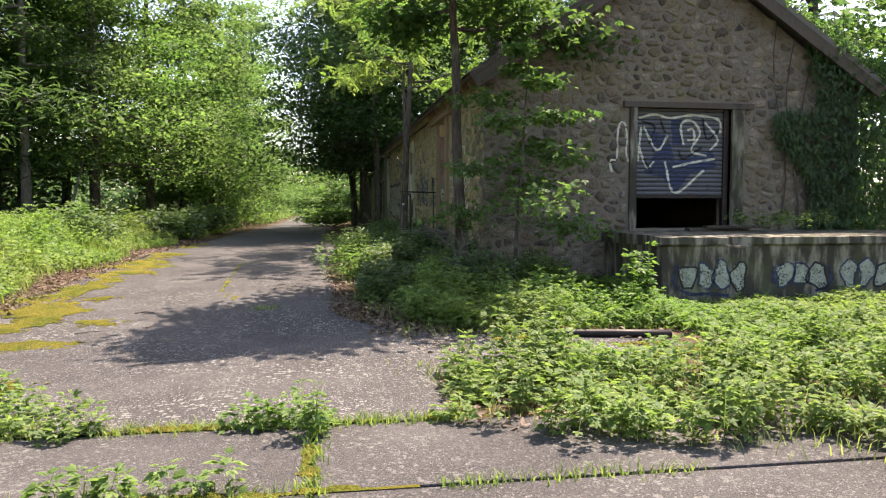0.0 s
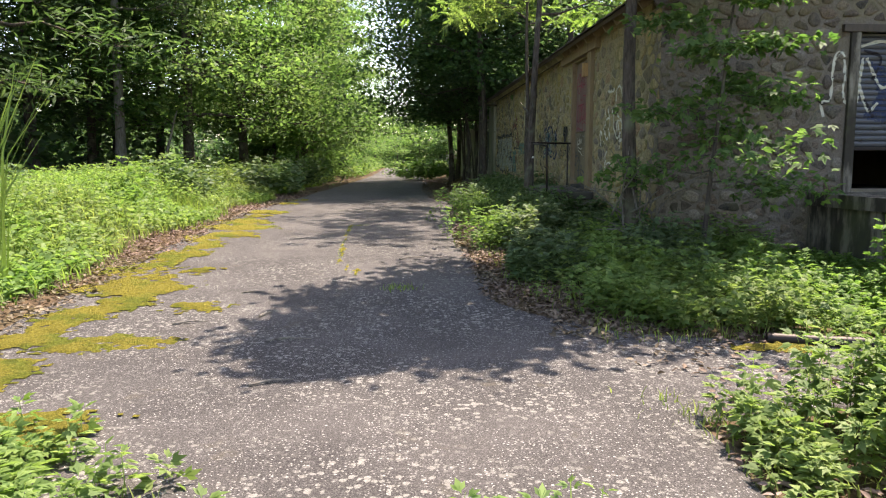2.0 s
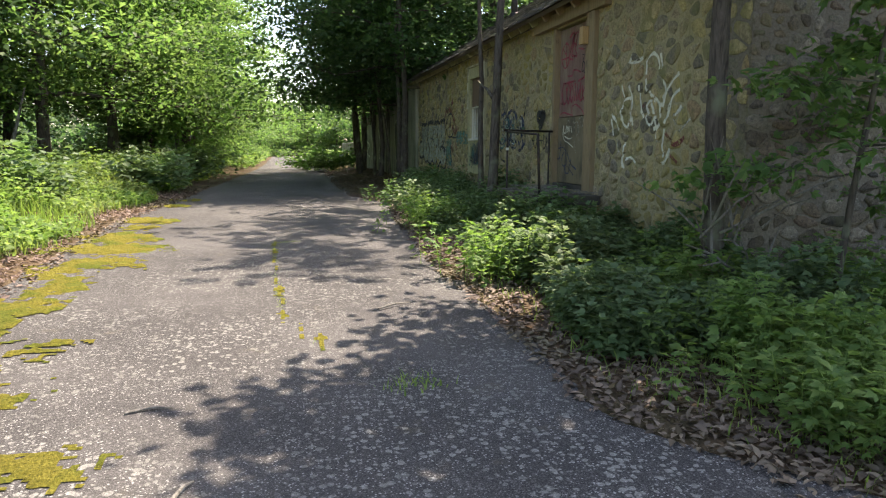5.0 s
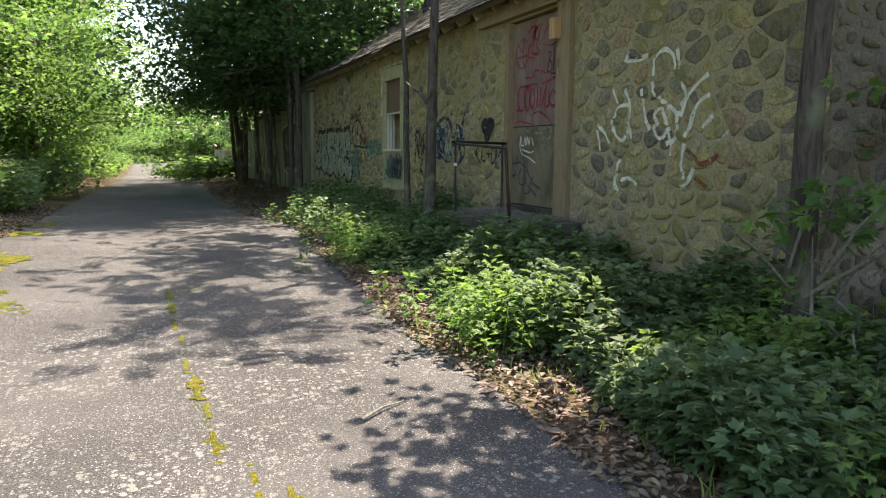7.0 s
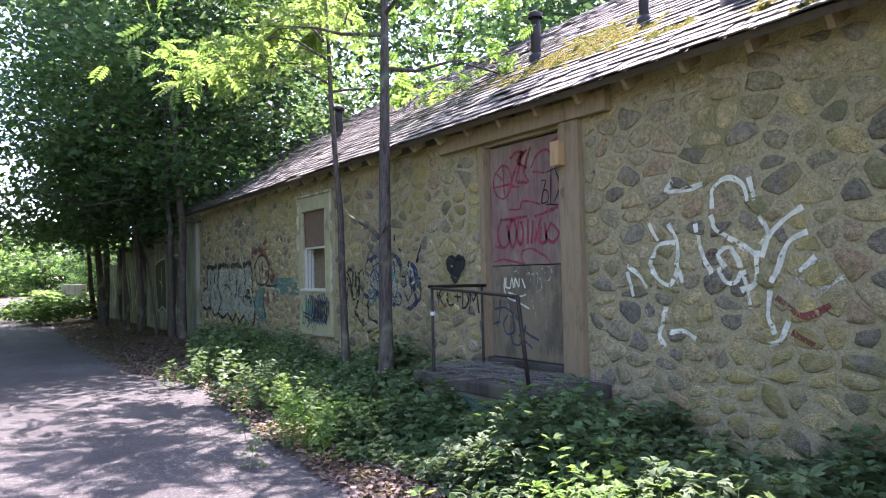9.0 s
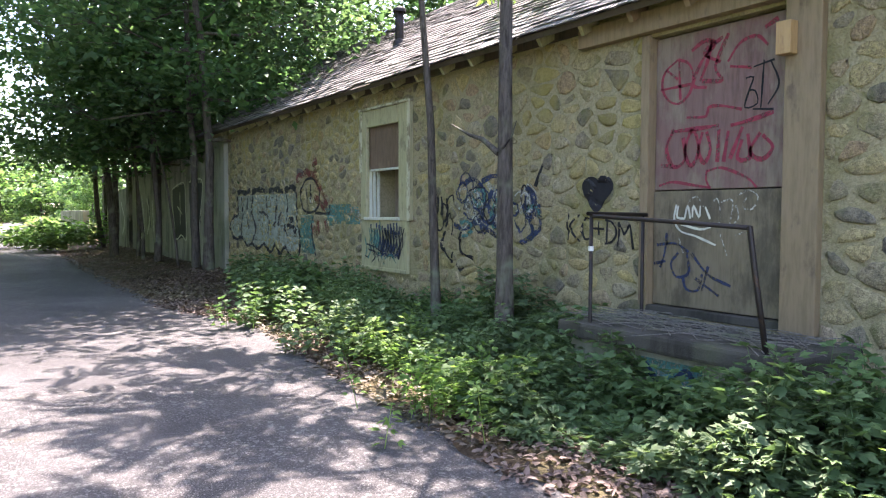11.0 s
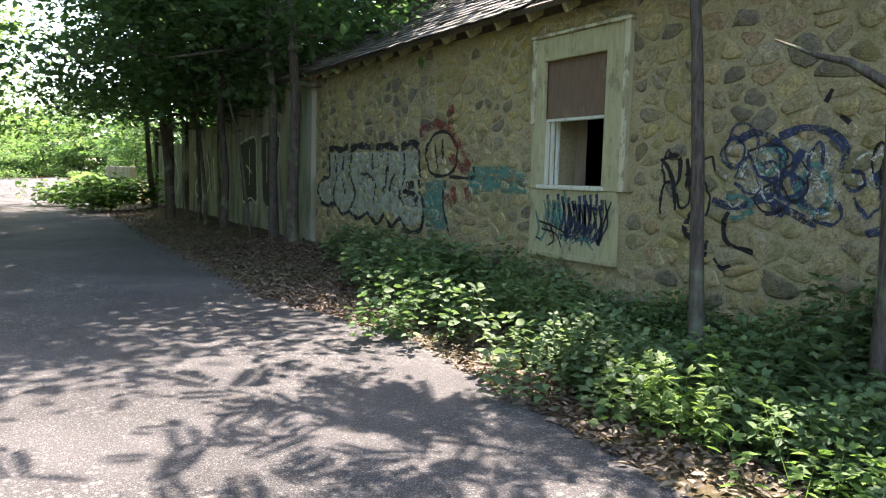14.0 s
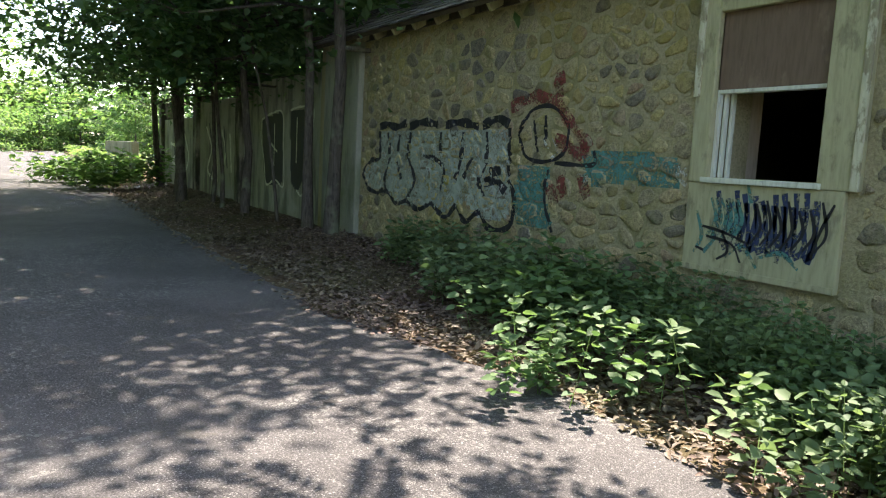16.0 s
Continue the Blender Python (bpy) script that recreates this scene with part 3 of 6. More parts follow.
def moss_mesh(name, spots, seed, step=0.045, thr=0.0):
    """Low cushions of moss: small bumps where the noise is high, inside given ovals (x, y, rx, ry)."""
    verts, faces, seen = [], [], {}
    for cx, cy, rx, ry in spots:
        for i in range(int(-rx / step), int(rx / step) + 1):
            for j in range(int(-ry / step), int(ry / step) + 1):
                x, y = (round(cx / step) + i) * step, (round(cy / step) + j) * step
                d = (i * step / rx) ** 2 + (j * step / ry) ** 2
                w = 0.9 * noise.noise(Vector((x * 1.6, y * 1.6, seed))) + 0.6 * noise.noise(Vector((x * 5, y * 5, seed))) + 0.65 * noise.noise(Vector((x * 13, y * 13, seed)))
                if w + 0.42 - d * 1.15 < thr:
                    continue
                key = (round(x / step), round(y / step))
                if key in seen:
                    continue
                seen[key] = min(0.03, 0.008 + 0.03 * max(0.0, w + 0.55 - d * 1.15))
    def corner(a, b):
        hs = [seen.get(k, 0) for k in ((a, b), (a - 1, b), (a, b - 1), (a - 1, b - 1))]
        h = 0.0 if min(hs) == 0 else sum(hs) / 4 * (0.7 + 0.6 * noise.noise(Vector((a * 0.9, b * 0.9, 5))))
        x = (a - 0.5) * step + 0.3 * step * noise.noise(Vector((a * 1.3, b * 1.3, 1)))
        y = (b - 0.5) * step + 0.3 * step * noise.noise(Vector((a * 1.3, b * 1.3, 8)))
        return (x, y, gz(x, y) + 0.018 + max(h, 0.0))
    ids = {}
    for a, b in seen:
        f = []
        for k in ((a, b), (a + 1, b), (a + 1, b + 1), (a, b + 1)):
            if k not in ids:
                ids[k] = len(verts)
                verts.append(corner(*k))
            f.append(ids[k])
        faces.append(f)
    return mesh_of(name, np.array(verts), np.array(faces), MOSS_MAT, True)


_spots = [(-3.75, y, 0.75 + 0.35 * math.sin(y * 1.3), 0.9) for y in np.arange(6.4, 20, 1.05)] + [(-2.9, 6.4, 0.9, 0.5), (-3.0, 8.2, 0.7, 0.4), (-2.7, 9.6, 0.5, 0.35), (-3.9, 22.4, 0.5, 0.9), (-3.8, 24.0, 0.45, 0.6),
          (3.2, 7.3, 0.9, 0.25), (2.2, 7.9, 0.6, 0.18), (3.6, 6.9, 0.6, 0.2), (0.75, 11.6, 0.35, 0.4), (0.3, 5.1, 0.9, 0.07), (-1.0, 5.1, 0.9, 0.07), (-0.07, 4.4, 0.10, 0.5), (-0.3, 3.85, 1.2, 0.06), *[(x, y, 0.045, 0.35) for x, y in ((-1.68, 16.1), (-1.69, 15.5), (-1.685, 14.9), (-1.66, 14.3), (-1.64, 13.7), (-1.62, 13.2), (-1.59, 12.7), (-1.575, 12.2), (-1.42, 11.7), (-1.30, 11.4))]]
solid("moss", moss_mesh("moss", _spots, 2.0, 0.035, 0.07), "yellow-green moss cushions on the asphalt edge", "moss", kind="stuff")

# ---- stone building: walls ----
WX, FY, BACK, EASTX = 2.72, 12.30, 31.3, 9.70
EAVE_X, EAVE_Z, SLOPE, RIDGE_X = 2.40, 3.66, 0.66, 6.20
DOOR = (16.08, 17.42, 1.02, 3.42)
WINDOW = (21.88, 22.86, 1.78, 3.12)
CASING = (21.66, 23.04, 1.00, 3.37)
GATE = (5.42, 7.20, 1.12, 3.22)


def wall_core(u0, u1, v0, v1, holes):
    """Boxes of a wall around its openings, as (u0, u1, v0, v1) strips."""
    cuts = sorted({u0, u1, *[h[0] for h in holes], *[h[1] for h in holes]})
    out = []
    for a, b in zip(cuts, cuts[1:]):
        zs = [v0]
        for h in holes:
            if h[0] <= a and b <= h[1]:
                zs += [h[2], h[3]]
        zs.append(v1)
        out += [(a, b, zs[i], zs[i + 1]) for i in range(0, len(zs), 2)]
    return out


def clip(poly, px, py, nx, ny):
    """The part of a polygon on the side of (px, py) against the way (nx, ny)."""
    out = []
    for i in range(len(poly)):
        a, b = poly[i - 1], poly[i]
        da, db = (a[0] - px) * nx + (a[1] - py) * ny, (b[0] - px) * nx + (b[1] - py) * ny
        if (da <= 0) != (db <= 0):
            t = da / (da - db)
            out.append((a[0] + (b[0] - a[0]) * t, a[1] + (b[1] - a[1]) * t))
        if db <= 0:
            out.append(b)
    return out


def rubble(u0, u1, v0, v1, size, holes, seed, ratio=1.3, top=None, proud=(0.006, 0.030), long=1.3, joint=(0.012, 0.042)):
    """Outlines of irregular field stones that fill a rectangle around the holes."""
    r = random.Random(seed)
    pts, v, row = [], v0 - size, 0
    while v < v1 + size:
        h = size * r.uniform(0.7, 1.0)
        u = u0 - size + r.random() * size
        while u < u1 + size:
            w = size * ratio * r.choice((0.4, 0.55, 0.75, 0.95, 1.2, 1.6, 2.1))
            pts.append((u + w / 2 + r.uniform(-0.1, 0.1) * w, v + h / 2 + r.uniform(-0.45, 0.45) * h))
            u += w
        v += h
    cells = {}
    for k, p in enumerate(pts):
        cells.setdefault((int(p[0] // 0.6), int(p[1] // 0.6)), []).append(k)
    out = []
    for k, (a, b) in enumerate(pts):
        if not (u0 < a < u1 and v0 < b < v1) or (top and b > top(a)):
            continue
        if any(h[0] - 0.02 < a < h[1] + 0.02 and h[2] - 0.02 < b < h[3] + 0.02 for h in holes):
            continue
        # cells are cut in a plane squeezed along the courses, so that the stones lie long
        poly = [(a / long - 0.7, b - 0.7), (a / long + 0.7, b - 0.7), (a / long + 0.7, b + 0.7), (a / long - 0.7, b + 0.7)]
        ci, cj = int(a // 0.6), int(b // 0.6)
        for i in (-1, 0, 1):
            for j in (-1, 0, 1):
                for q in cells.get((ci + i, cj + j), ()):
                    if q != k and len(poly) > 2:
                        c, d = pts[q]
                        poly = clip(poly, (a + c) / 2 / long, (b + d) / 2, (c - a) / long, d - b)
        poly = [(p * long, q) for p, q in poly]
        for h in holes:
            gaps = ((h[0] - a, h[0], b, 1, 0), (a - h[1], h[1], b, -1, 0), (h[2] - b, a, h[2], 0, 1), (b - h[3], a, h[3], 0, -1))
            _, px, py, nx, ny = max(gaps)
            if abs(a - (h[0] + h[1]) / 2) < (h[1] - h[0]) / 2 + 0.8 and abs(b - (h[2] + h[3]) / 2) < (h[3] - h[2]) / 2 + 0.8:
                poly = clip(poly, px, py, nx, ny)
        for px, py, nx, ny in ((u0, 0, -1, 0), (u1, 0, 1, 0), (0, v0, 0, -1), (0, v1, 0, 1)):
            poly = clip(poly, px, py, nx, ny)
        if len(poly) < 3:
            continue
        cu, cv = sum(p[0] for p in poly) / len(poly), sum(p[1] for p in poly) / len(poly)
        m = r.uniform(*joint)
        small = []
        for p in poly:
            d = math.hypot(p[0] - cu, p[1] - cv)
            s = max(0.3, 1 - m * 1.25 / max(d, 1e-4))
            small.append((cu + (p[0] - cu) * s, cv + (p[1] - cv) * s))
        soft = []
        for i in range(len(small)):
            p, q = small[i - 1], small[i]
            if math.hypot(p[0] - q[0], p[1] - q[1]) < 0.025:
                soft.append(((p[0] + q[0]) / 2, (p[1] + q[1]) / 2))
                continue
            for t in (0.27, 0.73):
                soft.append((p[0] + (q[0] - p[0]) * t + r.uniform(-0.009, 0.009), p[1] + (q[1] - p[1]) * t + r.uniform(-0.009, 0.009)))
        if len(soft) > 4:
            out.append((cu, cv, soft, r.uniform(*proud), r.uniform(-0.05, 0.05), r.uniform(-0.05, 0.05)))
    return out


def stone_shape(st, place):
    """Corners and faces of one stone: a skirt down to the mortar, a rounded shoulder and a low dome."""
    cu, cv, ring, h, tu, tv = st
    n = len(ring)
    v = [place(u, w, -0.02) for u, w in ring]
    v += [place(u, w, h * 0.55) for u, w in ring]
    v += [place(cu + (u - cu) * 0.84, cv + (w - cv) * 0.84, h + tu * (u - cu) + tv * (w - cv)) for u, w in ring]
    v.append(place(cu, cv, h * 1.12))
    f = []
    for i in range(n):
        j = (i + 1) % n
        f += [(i, j, n + j, n + i), (n + i, n + j, 2 * n + j, 2 * n + i), (2 * n + i, 2 * n + j, 3 * n)]
    return v, f


def build_stones(root, stones, place, near, mat):
    """The stones that are passed nearest as pieces of their own, the rest joined. Also gives the relief for paint to lie on."""
    near_ones = sorted(stones, key=near)[:300]
    ids = {id(s) for s in near_ones}
    rest, relief = Build(), Build()
    for s in stones:
        v, f = stone_shape(s, place)
        relief.add([tuple(p) for p in v], f)
        if id(s) in ids:
            part("stone", mesh_of("stone", np.array(v), f, mat, True), root)
        else:
            rest.add(v, f)
    part("stonework", rest.mesh("stonework", mat, True), root, "irregular field stones in mortar", kind="stuff")
    return relief


from mathutils.bvhtree import BVHTree

side_wall = thing("wall_west", "tan and grey field-stone wall in yellowish mortar, covered with graffiti", "wall", kind="structure")
_core = Build()
for a, b, c, d in wall_core(FY + 0.45, 29.86, -0.3, 3.86, [DOOR, WINDOW]):
    _core.box(WX, WX + 0.45, a, b, c, d)
part("mortar", _core.mesh("mortar", MORTAR), side_wall, "yellowish lime mortar")
side_place = lambda u, v, h: (WX - h, u, v)
_side = rubble(FY + 0.0, 29.86, 0.2, 3.62, 0.175, [(DOOR[0] - 0.28, DOOR[1], 0.9, 3.62), (CASING[0] - 0.09, *CASING[1:])], 5, 1.5, None, (0.003, 0.022))
side_relief = build_stones(side_wall, _side, side_place, lambda s: abs(s[0] - 18.7) + 0.6 * abs(s[1] - 1.9), STONE)
side_relief.add([(WX, 11, 0), (WX, 60, 0), (WX, 60, 5), (WX, 11, 5)], [(0, 1, 2, 3)])
side_tree = BVHTree.FromPolygons([tuple(v) for v in np.concatenate(side_relief.v)], side_relief.f)


def gable_top(x):
    return EAVE_Z - 0.12 + SLOPE * (RIDGE_X - EAVE_X - abs(x - RIDGE_X))


front_wall = thing("wall_south", "weathered field-stone gable wall with loading door", "wall", kind="structure")
_core = Build()
for a, b, c, d in wall_core(WX, EASTX, -0.3, 3.55, [GATE]):
    _core.box(a, b, FY, FY + 0.45, c, d)
_core.add([(WX, FY, 3.55), (EASTX, FY, 3.55), (RIDGE_X, FY, gable_top(RIDGE_X)), (WX, FY + 0.45, 3.55), (EASTX, FY + 0.45, 3.55), (RIDGE_X, FY + 0.45, gable_top(RIDGE_X))],
          [(0, 1, 2), (3, 5, 4), (0, 2, 5, 3), (1, 4, 5, 2)])
part("mortar", _core.mesh("mortar", MORTAR_GREY), front_wall, "grey-tan lime mortar")
front_place = lambda u, v, h: (u, FY - h, v)
_front = rubble(WX - 0.03, EASTX, 0.0, 6.0, 0.165, [(GATE[0] - 0.14, GATE[1] + 0.24, 1.0, GATE[3] + 0.14)], 11, 1.4, lambda x: gable_top(x) - 0.12, (0.004, 0.036))
front_relief = build_stones(front_wall, _front, front_place, lambda s: math.hypot(s[0] - 5.2, s[1] - 2.2), STONE_GREY)
front_relief.add([(0, FY, 0), (12, FY, 0), (12, FY, 8), (0, FY, 8)], [(0, 1, 2, 3)])
front_tree = BVHTree.FromPolygons([tuple(v) for v in np.concatenate(front_relief.v)], front_relief.f)

_b = Build().box(EASTX - 0.45, EASTX, FY + 0.45, BACK, -0.3, 3.86)
solid("wall_east", _b.mesh("wall_east", MORTAR), "plain far side wall of the stone building", "wall", kind="structure")
_b = Build().box(WX, EASTX, BACK, BACK + 0.4, -0.3, 3.86)
_b.add([(WX, BACK, 3.86), (EASTX, BACK, 3.86), (RIDGE_X, BACK, 6.05), (WX, BACK + 0.4, 3.86), (EASTX, BACK + 0.4, 3.86), (RIDGE_X, BACK + 0.4, 6.05)], [(0, 1, 2), (3, 5, 4), (0, 2, 5, 3), (1, 4, 5, 2)])
solid("wall_north", _b.mesh("wall_north", MORTAR), "plain far gable wall of the stone building", "wall", kind="structure")
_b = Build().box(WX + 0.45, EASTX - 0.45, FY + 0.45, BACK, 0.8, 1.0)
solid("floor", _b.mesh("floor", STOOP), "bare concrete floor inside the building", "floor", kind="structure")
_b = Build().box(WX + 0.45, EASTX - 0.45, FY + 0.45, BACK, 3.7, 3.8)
solid("ceiling", _b.mesh("ceiling", INSIDE), "plaster ceiling inside the building, room shade put into its colour", "ceiling", kind="structure")
_b = Build().box(WX + 0.451, WX + 0.62, 22.88, 23.00, 1.0, 3.7)
solid("wall_partition", _b.mesh("wall_partition", INNER_BOARD), "pale board partition just inside the window", "wall", kind="structure")
# Unseen partition, added to close the gate side off from the window.
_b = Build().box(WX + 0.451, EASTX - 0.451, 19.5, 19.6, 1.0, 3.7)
solid("wall_inner", _b.mesh("wall_inner", INSIDE), "added inner partition wall, room shade put into its colour", "wall", kind="structure")

# pilaster of smooth cement between the two wall stretches
_b = Build().box(WX - 0.10, WX + 0.5, 29.86, 31.3, -0.3, 3.62, 0.02)
solid("pilaster", _b.mesh("pilaster", RENDER), "pale smooth cement pier on the stone wall", "wall pier", kind="structure")

# the wall that goes on under the trees
_b = Build()
for a, b, h in ((31.3, 36.9, 3.35), (36.9, 41.5, 3.1), (41.5, 47.0, 2.7)):
    _b.box(WX + 0.02, WX + 0.45, a, b, -0.3, h, 0.015)
far_wall = solid("wall_far", _b.mesh("wall_far", PALE_RENDER), "stained cement-rendered ruin wall with graffiti", "wall", kind="structure")
for y in (36.9, 41.5, 46.9):
    part("pier", Build().box(WX - 0.10, WX + 0.40, y - 0.22, y + 0.22, -0.3, 3.3, 0.02).mesh("pier", DOCK), far_wall, "pale concrete pier")
_b = Build().box(3.0, 3.3, 56, 66, 0.0, 1.9, 0.03)
solid("wall_distant", _b.mesh("wall_distant", RENDER), "low grey ruin wall beyond the trees", "wall", kind="structure")

# ---- roof ----
roof = thing("roof", "gable roof of weathered grey shingles with moss and rafter tails", "roof", kind="structure")
RY0, RY1 = 11.95, 31.6


def roof_point(d, y, lift):
    """d metres up the west slope from the eave."""
    k = math.hypot(1, SLOPE)
    return (EAVE_X + d / k - lift * SLOPE / k, y, EAVE_Z + d * SLOPE / k + lift / k)


LEN = (RIDGE_X - EAVE_X) * math.hypot(1, SLOPE)
_b = Build()
_b.add([roof_point(0, RY0, 0), roof_point(0, RY1, 0), roof_point(LEN, RY1, 0), roof_point(LEN, RY0, 0),
        roof_point(0, RY0, -0.06), roof_point(0, RY1, -0.06), roof_point(LEN, RY1, -0.06), roof_point(LEN, RY0, -0.06)],
       [(0, 1, 2, 3), (4, 7, 6, 5), (0, 4, 5, 1), (0, 3, 7, 4), (1, 5, 6, 2)])
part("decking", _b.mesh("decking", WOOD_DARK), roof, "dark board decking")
mirror = lambda p: (2 * RIDGE_X - p[0], p[1], p[2])
_b = Build()
_b.add([mirror(roof_point(d, y, l)) for l in (0.03, -0.06) for d, y in ((-0.1, RY0), (-0.1, RY1), (LEN, RY1), (LEN, RY0))],
       [(0, 1, 2, 3), (4, 7, 6, 5), (0, 4, 5, 1), (0, 3, 7, 4), (1, 5, 6, 2)])
part("east_slope", _b.mesh("east_slope", SHINGLE), roof, "grey shingled far slope")


def shingles():
    r = random.Random(4)
    rest, cell = Build(), []
    d, row = -0.05, 0
    while d < LEN - 0.1:
        y = RY0 - r.random() * 0.3
        while y < RY1 - 0.05:
            w = r.uniform(0.24, 0.36)
            if r.random() > 0.025:
                a, b = max(y, RY0), min(y + w - 0.012, RY1)
                drop = r.uniform(-0.012, 0.012)
                lift = 0.018 + r.uniform(0, 0.014)
                pts = [(d + drop, a, lift + 0.014), (d + drop, b, lift + 0.014 + r.uniform(-0.006, 0.006)), (d + 0.30, b, 0.012), (d + 0.30, a, 0.012)]
                v = [roof_point(*p) for p in pts] + [roof_point(p[0], p[1], p[2] - 0.012) for p in pts]
                cell.append((abs(y - 15.5) + d * 1.2, v))
            y += w
        d += 0.155
        row += 1
    cell.sort(key=lambda c: c[0])
    faces = [(0, 1, 2, 3), (0, 4, 5, 1), (0, 3, 7, 4), (1, 5, 6, 2)]
    for k, (_, v) in enumerate(cell):
        if k < 300:
            part("shingle", mesh_of("shingle", np.array(v), faces, SHINGLE), roof)
        else:
            rest.add(v, faces)
    part("shingle_field", rest.mesh("shingle_field", SHINGLE), roof, "rows of curled grey shingles", kind="stuff")


shingles()
for k, y in enumerate(np.arange(12.6, 31.2, 0.61)):
    k2 = math.hypot(1, SLOPE)
    _b = Build().add([roof_point(d, yy, l) for yy in (y - 0.025, y + 0.025) for d, l in ((0.05, -0.064), (0.75, -0.064), (0.75, -0.2), (0.05, -0.17))],
                     [(0, 1, 2, 3), (4, 7, 6, 5), (0, 4, 5, 1), (3, 2, 6, 7), (0, 3, 7, 4), (1, 5, 6, 2)])
    part("rafter_tail", _b.mesh("rafter_tail", CREAM if y > 18 else WOOD), roof, "pale painted rafter end" if y > 18 else "bare wooden rafter end")
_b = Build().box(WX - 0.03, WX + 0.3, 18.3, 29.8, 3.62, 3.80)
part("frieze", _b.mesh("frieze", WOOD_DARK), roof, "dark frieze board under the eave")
for sgn in (1, -1):
    pts = [(d, y, l) for l in (-0.065, -0.26) for d, y in ((0, RY0), (LEN, RY0), (LEN, RY0 + 0.05), (0, RY0 + 0.05))]
    v = [roof_point(*p) if sgn > 0 else mirror(roof_point(*p)) for p in pts]
    part("rake_board", Build().add(v, [(0, 1, 2, 3), (4, 7, 6, 5), (0, 4, 5, 1), (1, 5, 6, 2), (2, 6, 7, 3), (3, 7, 4, 0)]).mesh("rake_board", WOOD_DARK), roof, "dark weathered rake board")


def roof_moss():
    """Moss cushions on the slope, thick along one diagonal band."""
    verts, faces = [], []
    st = 0.05
    for i in range(int(LEN / st)):
        for j in range(int((24 - 12.5) / st)):
            d, y = i * st, 12.5 + j * st
            w = noise.noise(Vector((d * 1.1, y * 0.8, 3))) + 0.6 * noise.noise(Vector((d * 5, y * 4, 1)))
            band = 0.75 - abs(d - 1.35 - 0.12 * (y - 15)) * 0.9 - max(0, y - 17.5) * 0.18
            if w + band < 0.42:
                continue
            n = len(verts)
            h = 0.05 + 0.035 * noise.noise(Vector((i * 0.7, j * 0.7, 0)))
            q = st * 0.62
            verts += [roof_point(d - q, y - q, 0.022), roof_point(d + q, y - q, 0.022), roof_point(d + q, y + q, 0.022), roof_point(d - q, y + q, 0.022), roof_point(d, y, h)]
            faces += [(n, n + 1, n + 4), (n + 1, n + 2, n + 4), (n + 2, n + 3, n + 4), (n + 3, n, n + 4)]
    part("roof_moss", mesh_of("roof_moss", np.array(verts), np.array(faces), MOSS_MAT, True), roof, "yellow-green moss cushions on shingles", kind="stuff")


roof_moss()


def vent(d, y, r, h, mat, label):
    root = thing("roof_vent", label, "roof vent", at=roof_point(d, y, 0.0))
    part("pipe", Build().tube([(0, 0, -0.15), (0, 0, h * 0.5), (0, 0, h)], [r, r, r], 12).mesh("pipe", mat, True), root)
    part("flashing", Build().tube([(0, 0, -0.2), (0, 0, 0.05), (0, 0, 0.10)], [r * 1.8, r * 1.5, r * 1.05], 12).mesh("flashing", RUST, True), root, "dull dark flashing")
    part("cap", Build().tube([(0, 0, h - 0.02), (0, 0, h + 0.04), (0, 0, h + 0.09)], [r * 1.45, r * 1.45, r * 0.3], 12).mesh("cap", mat, True), root, "rusty rain cap")


vent(1.75, 16.0, 0.055, 0.55, RUST, "dark rusty metal vent pipe on the shingles")
vent(2.15, 18.2, 0.07, 0.6, RUST, "dark rusty metal vent pipe on the shingles")
vent(1.2, 14.5, 0.11, 0.6, RUST, "thick dark flue pipe near the eave")
vent(2.2, 24.6, 0.08, 0.6, RUST, "dark rusty metal vent pipe on the shingles")

# ---- openings: door, window, loading gate ----


def board(name, parent, mat, x0, x1, y0, y1, z0, z1, label="", bevel=0.008):
    return part(name, Build().box(x0, x1, y0, y1, z0, z1, bevel).mesh(name, mat), parent, label)


door = thing("door_1", "boarded doorway with a red-sprayed upper panel", "door", kind="structure")
red_board = board("upper_panel", door, PLY_RED, WX + 0.06, WX + 0.10, 16.10, 17.40, 2.06, 3.40, "plywood panel sprayed red")
board("lower_panel", door, PLY_GREY, WX + 0.05, WX + 0.10, 16.10, 17.40, 1.04, 2.05, "grey-brown weathered panel")
board("jamb", door, WOOD, WX - 0.07, WX + 0.30, 15.80, 16.08, 0.96, 3.45, "bare wooden door post")
board("jamb", door, WOOD, WX - 0.03, WX + 0.30, 17.405, 17.50, 1.02, 3.44)
board("lintel", door, WOOD, WX - 0.10, WX + 0.30, 15.40, 18.25, 3.45, 3.64, "long wooden beam over the door")
board("threshold", door, STOOP, WX - 0.02, WX + 0.40, 16.08, 17.42, 0.96, 1.03)
_b = Build().box(WX - 0.16, WX - 0.072, 15.98, 16.10, 3.02, 3.26, 0.006)
solid("wooden_block", _b.mesh("wooden_block", BLOCK_WOOD), "small fresh wooden block nailed to the door post", "wood block")

window = thing("window_1", "cream-framed sash window, boarded above and open below", "window", kind="structure")
C = CASING
for nm, y0, y1, z0, z1 in (("casing", C[0] - 0.09, WINDOW[0], 1.74, C[3]), ("casing", WINDOW[1], C[1], 1.74, C[3]), ("head_casing", WINDOW[0], WINDOW[1], WINDOW[3], C[3])):
    board(nm, window, CREAM, WX - 0.055, WX + 0.06, y0, y1, z0, z1, "peeling cream-painted casing", 0.012)
board("edge_strip", window, EDGE_PAINT, WX - 0.075, WX - 0.055, C[0] - 0.10, C[0] - 0.04, 1.74, C[3], "flaking pale edge strip", 0.004)
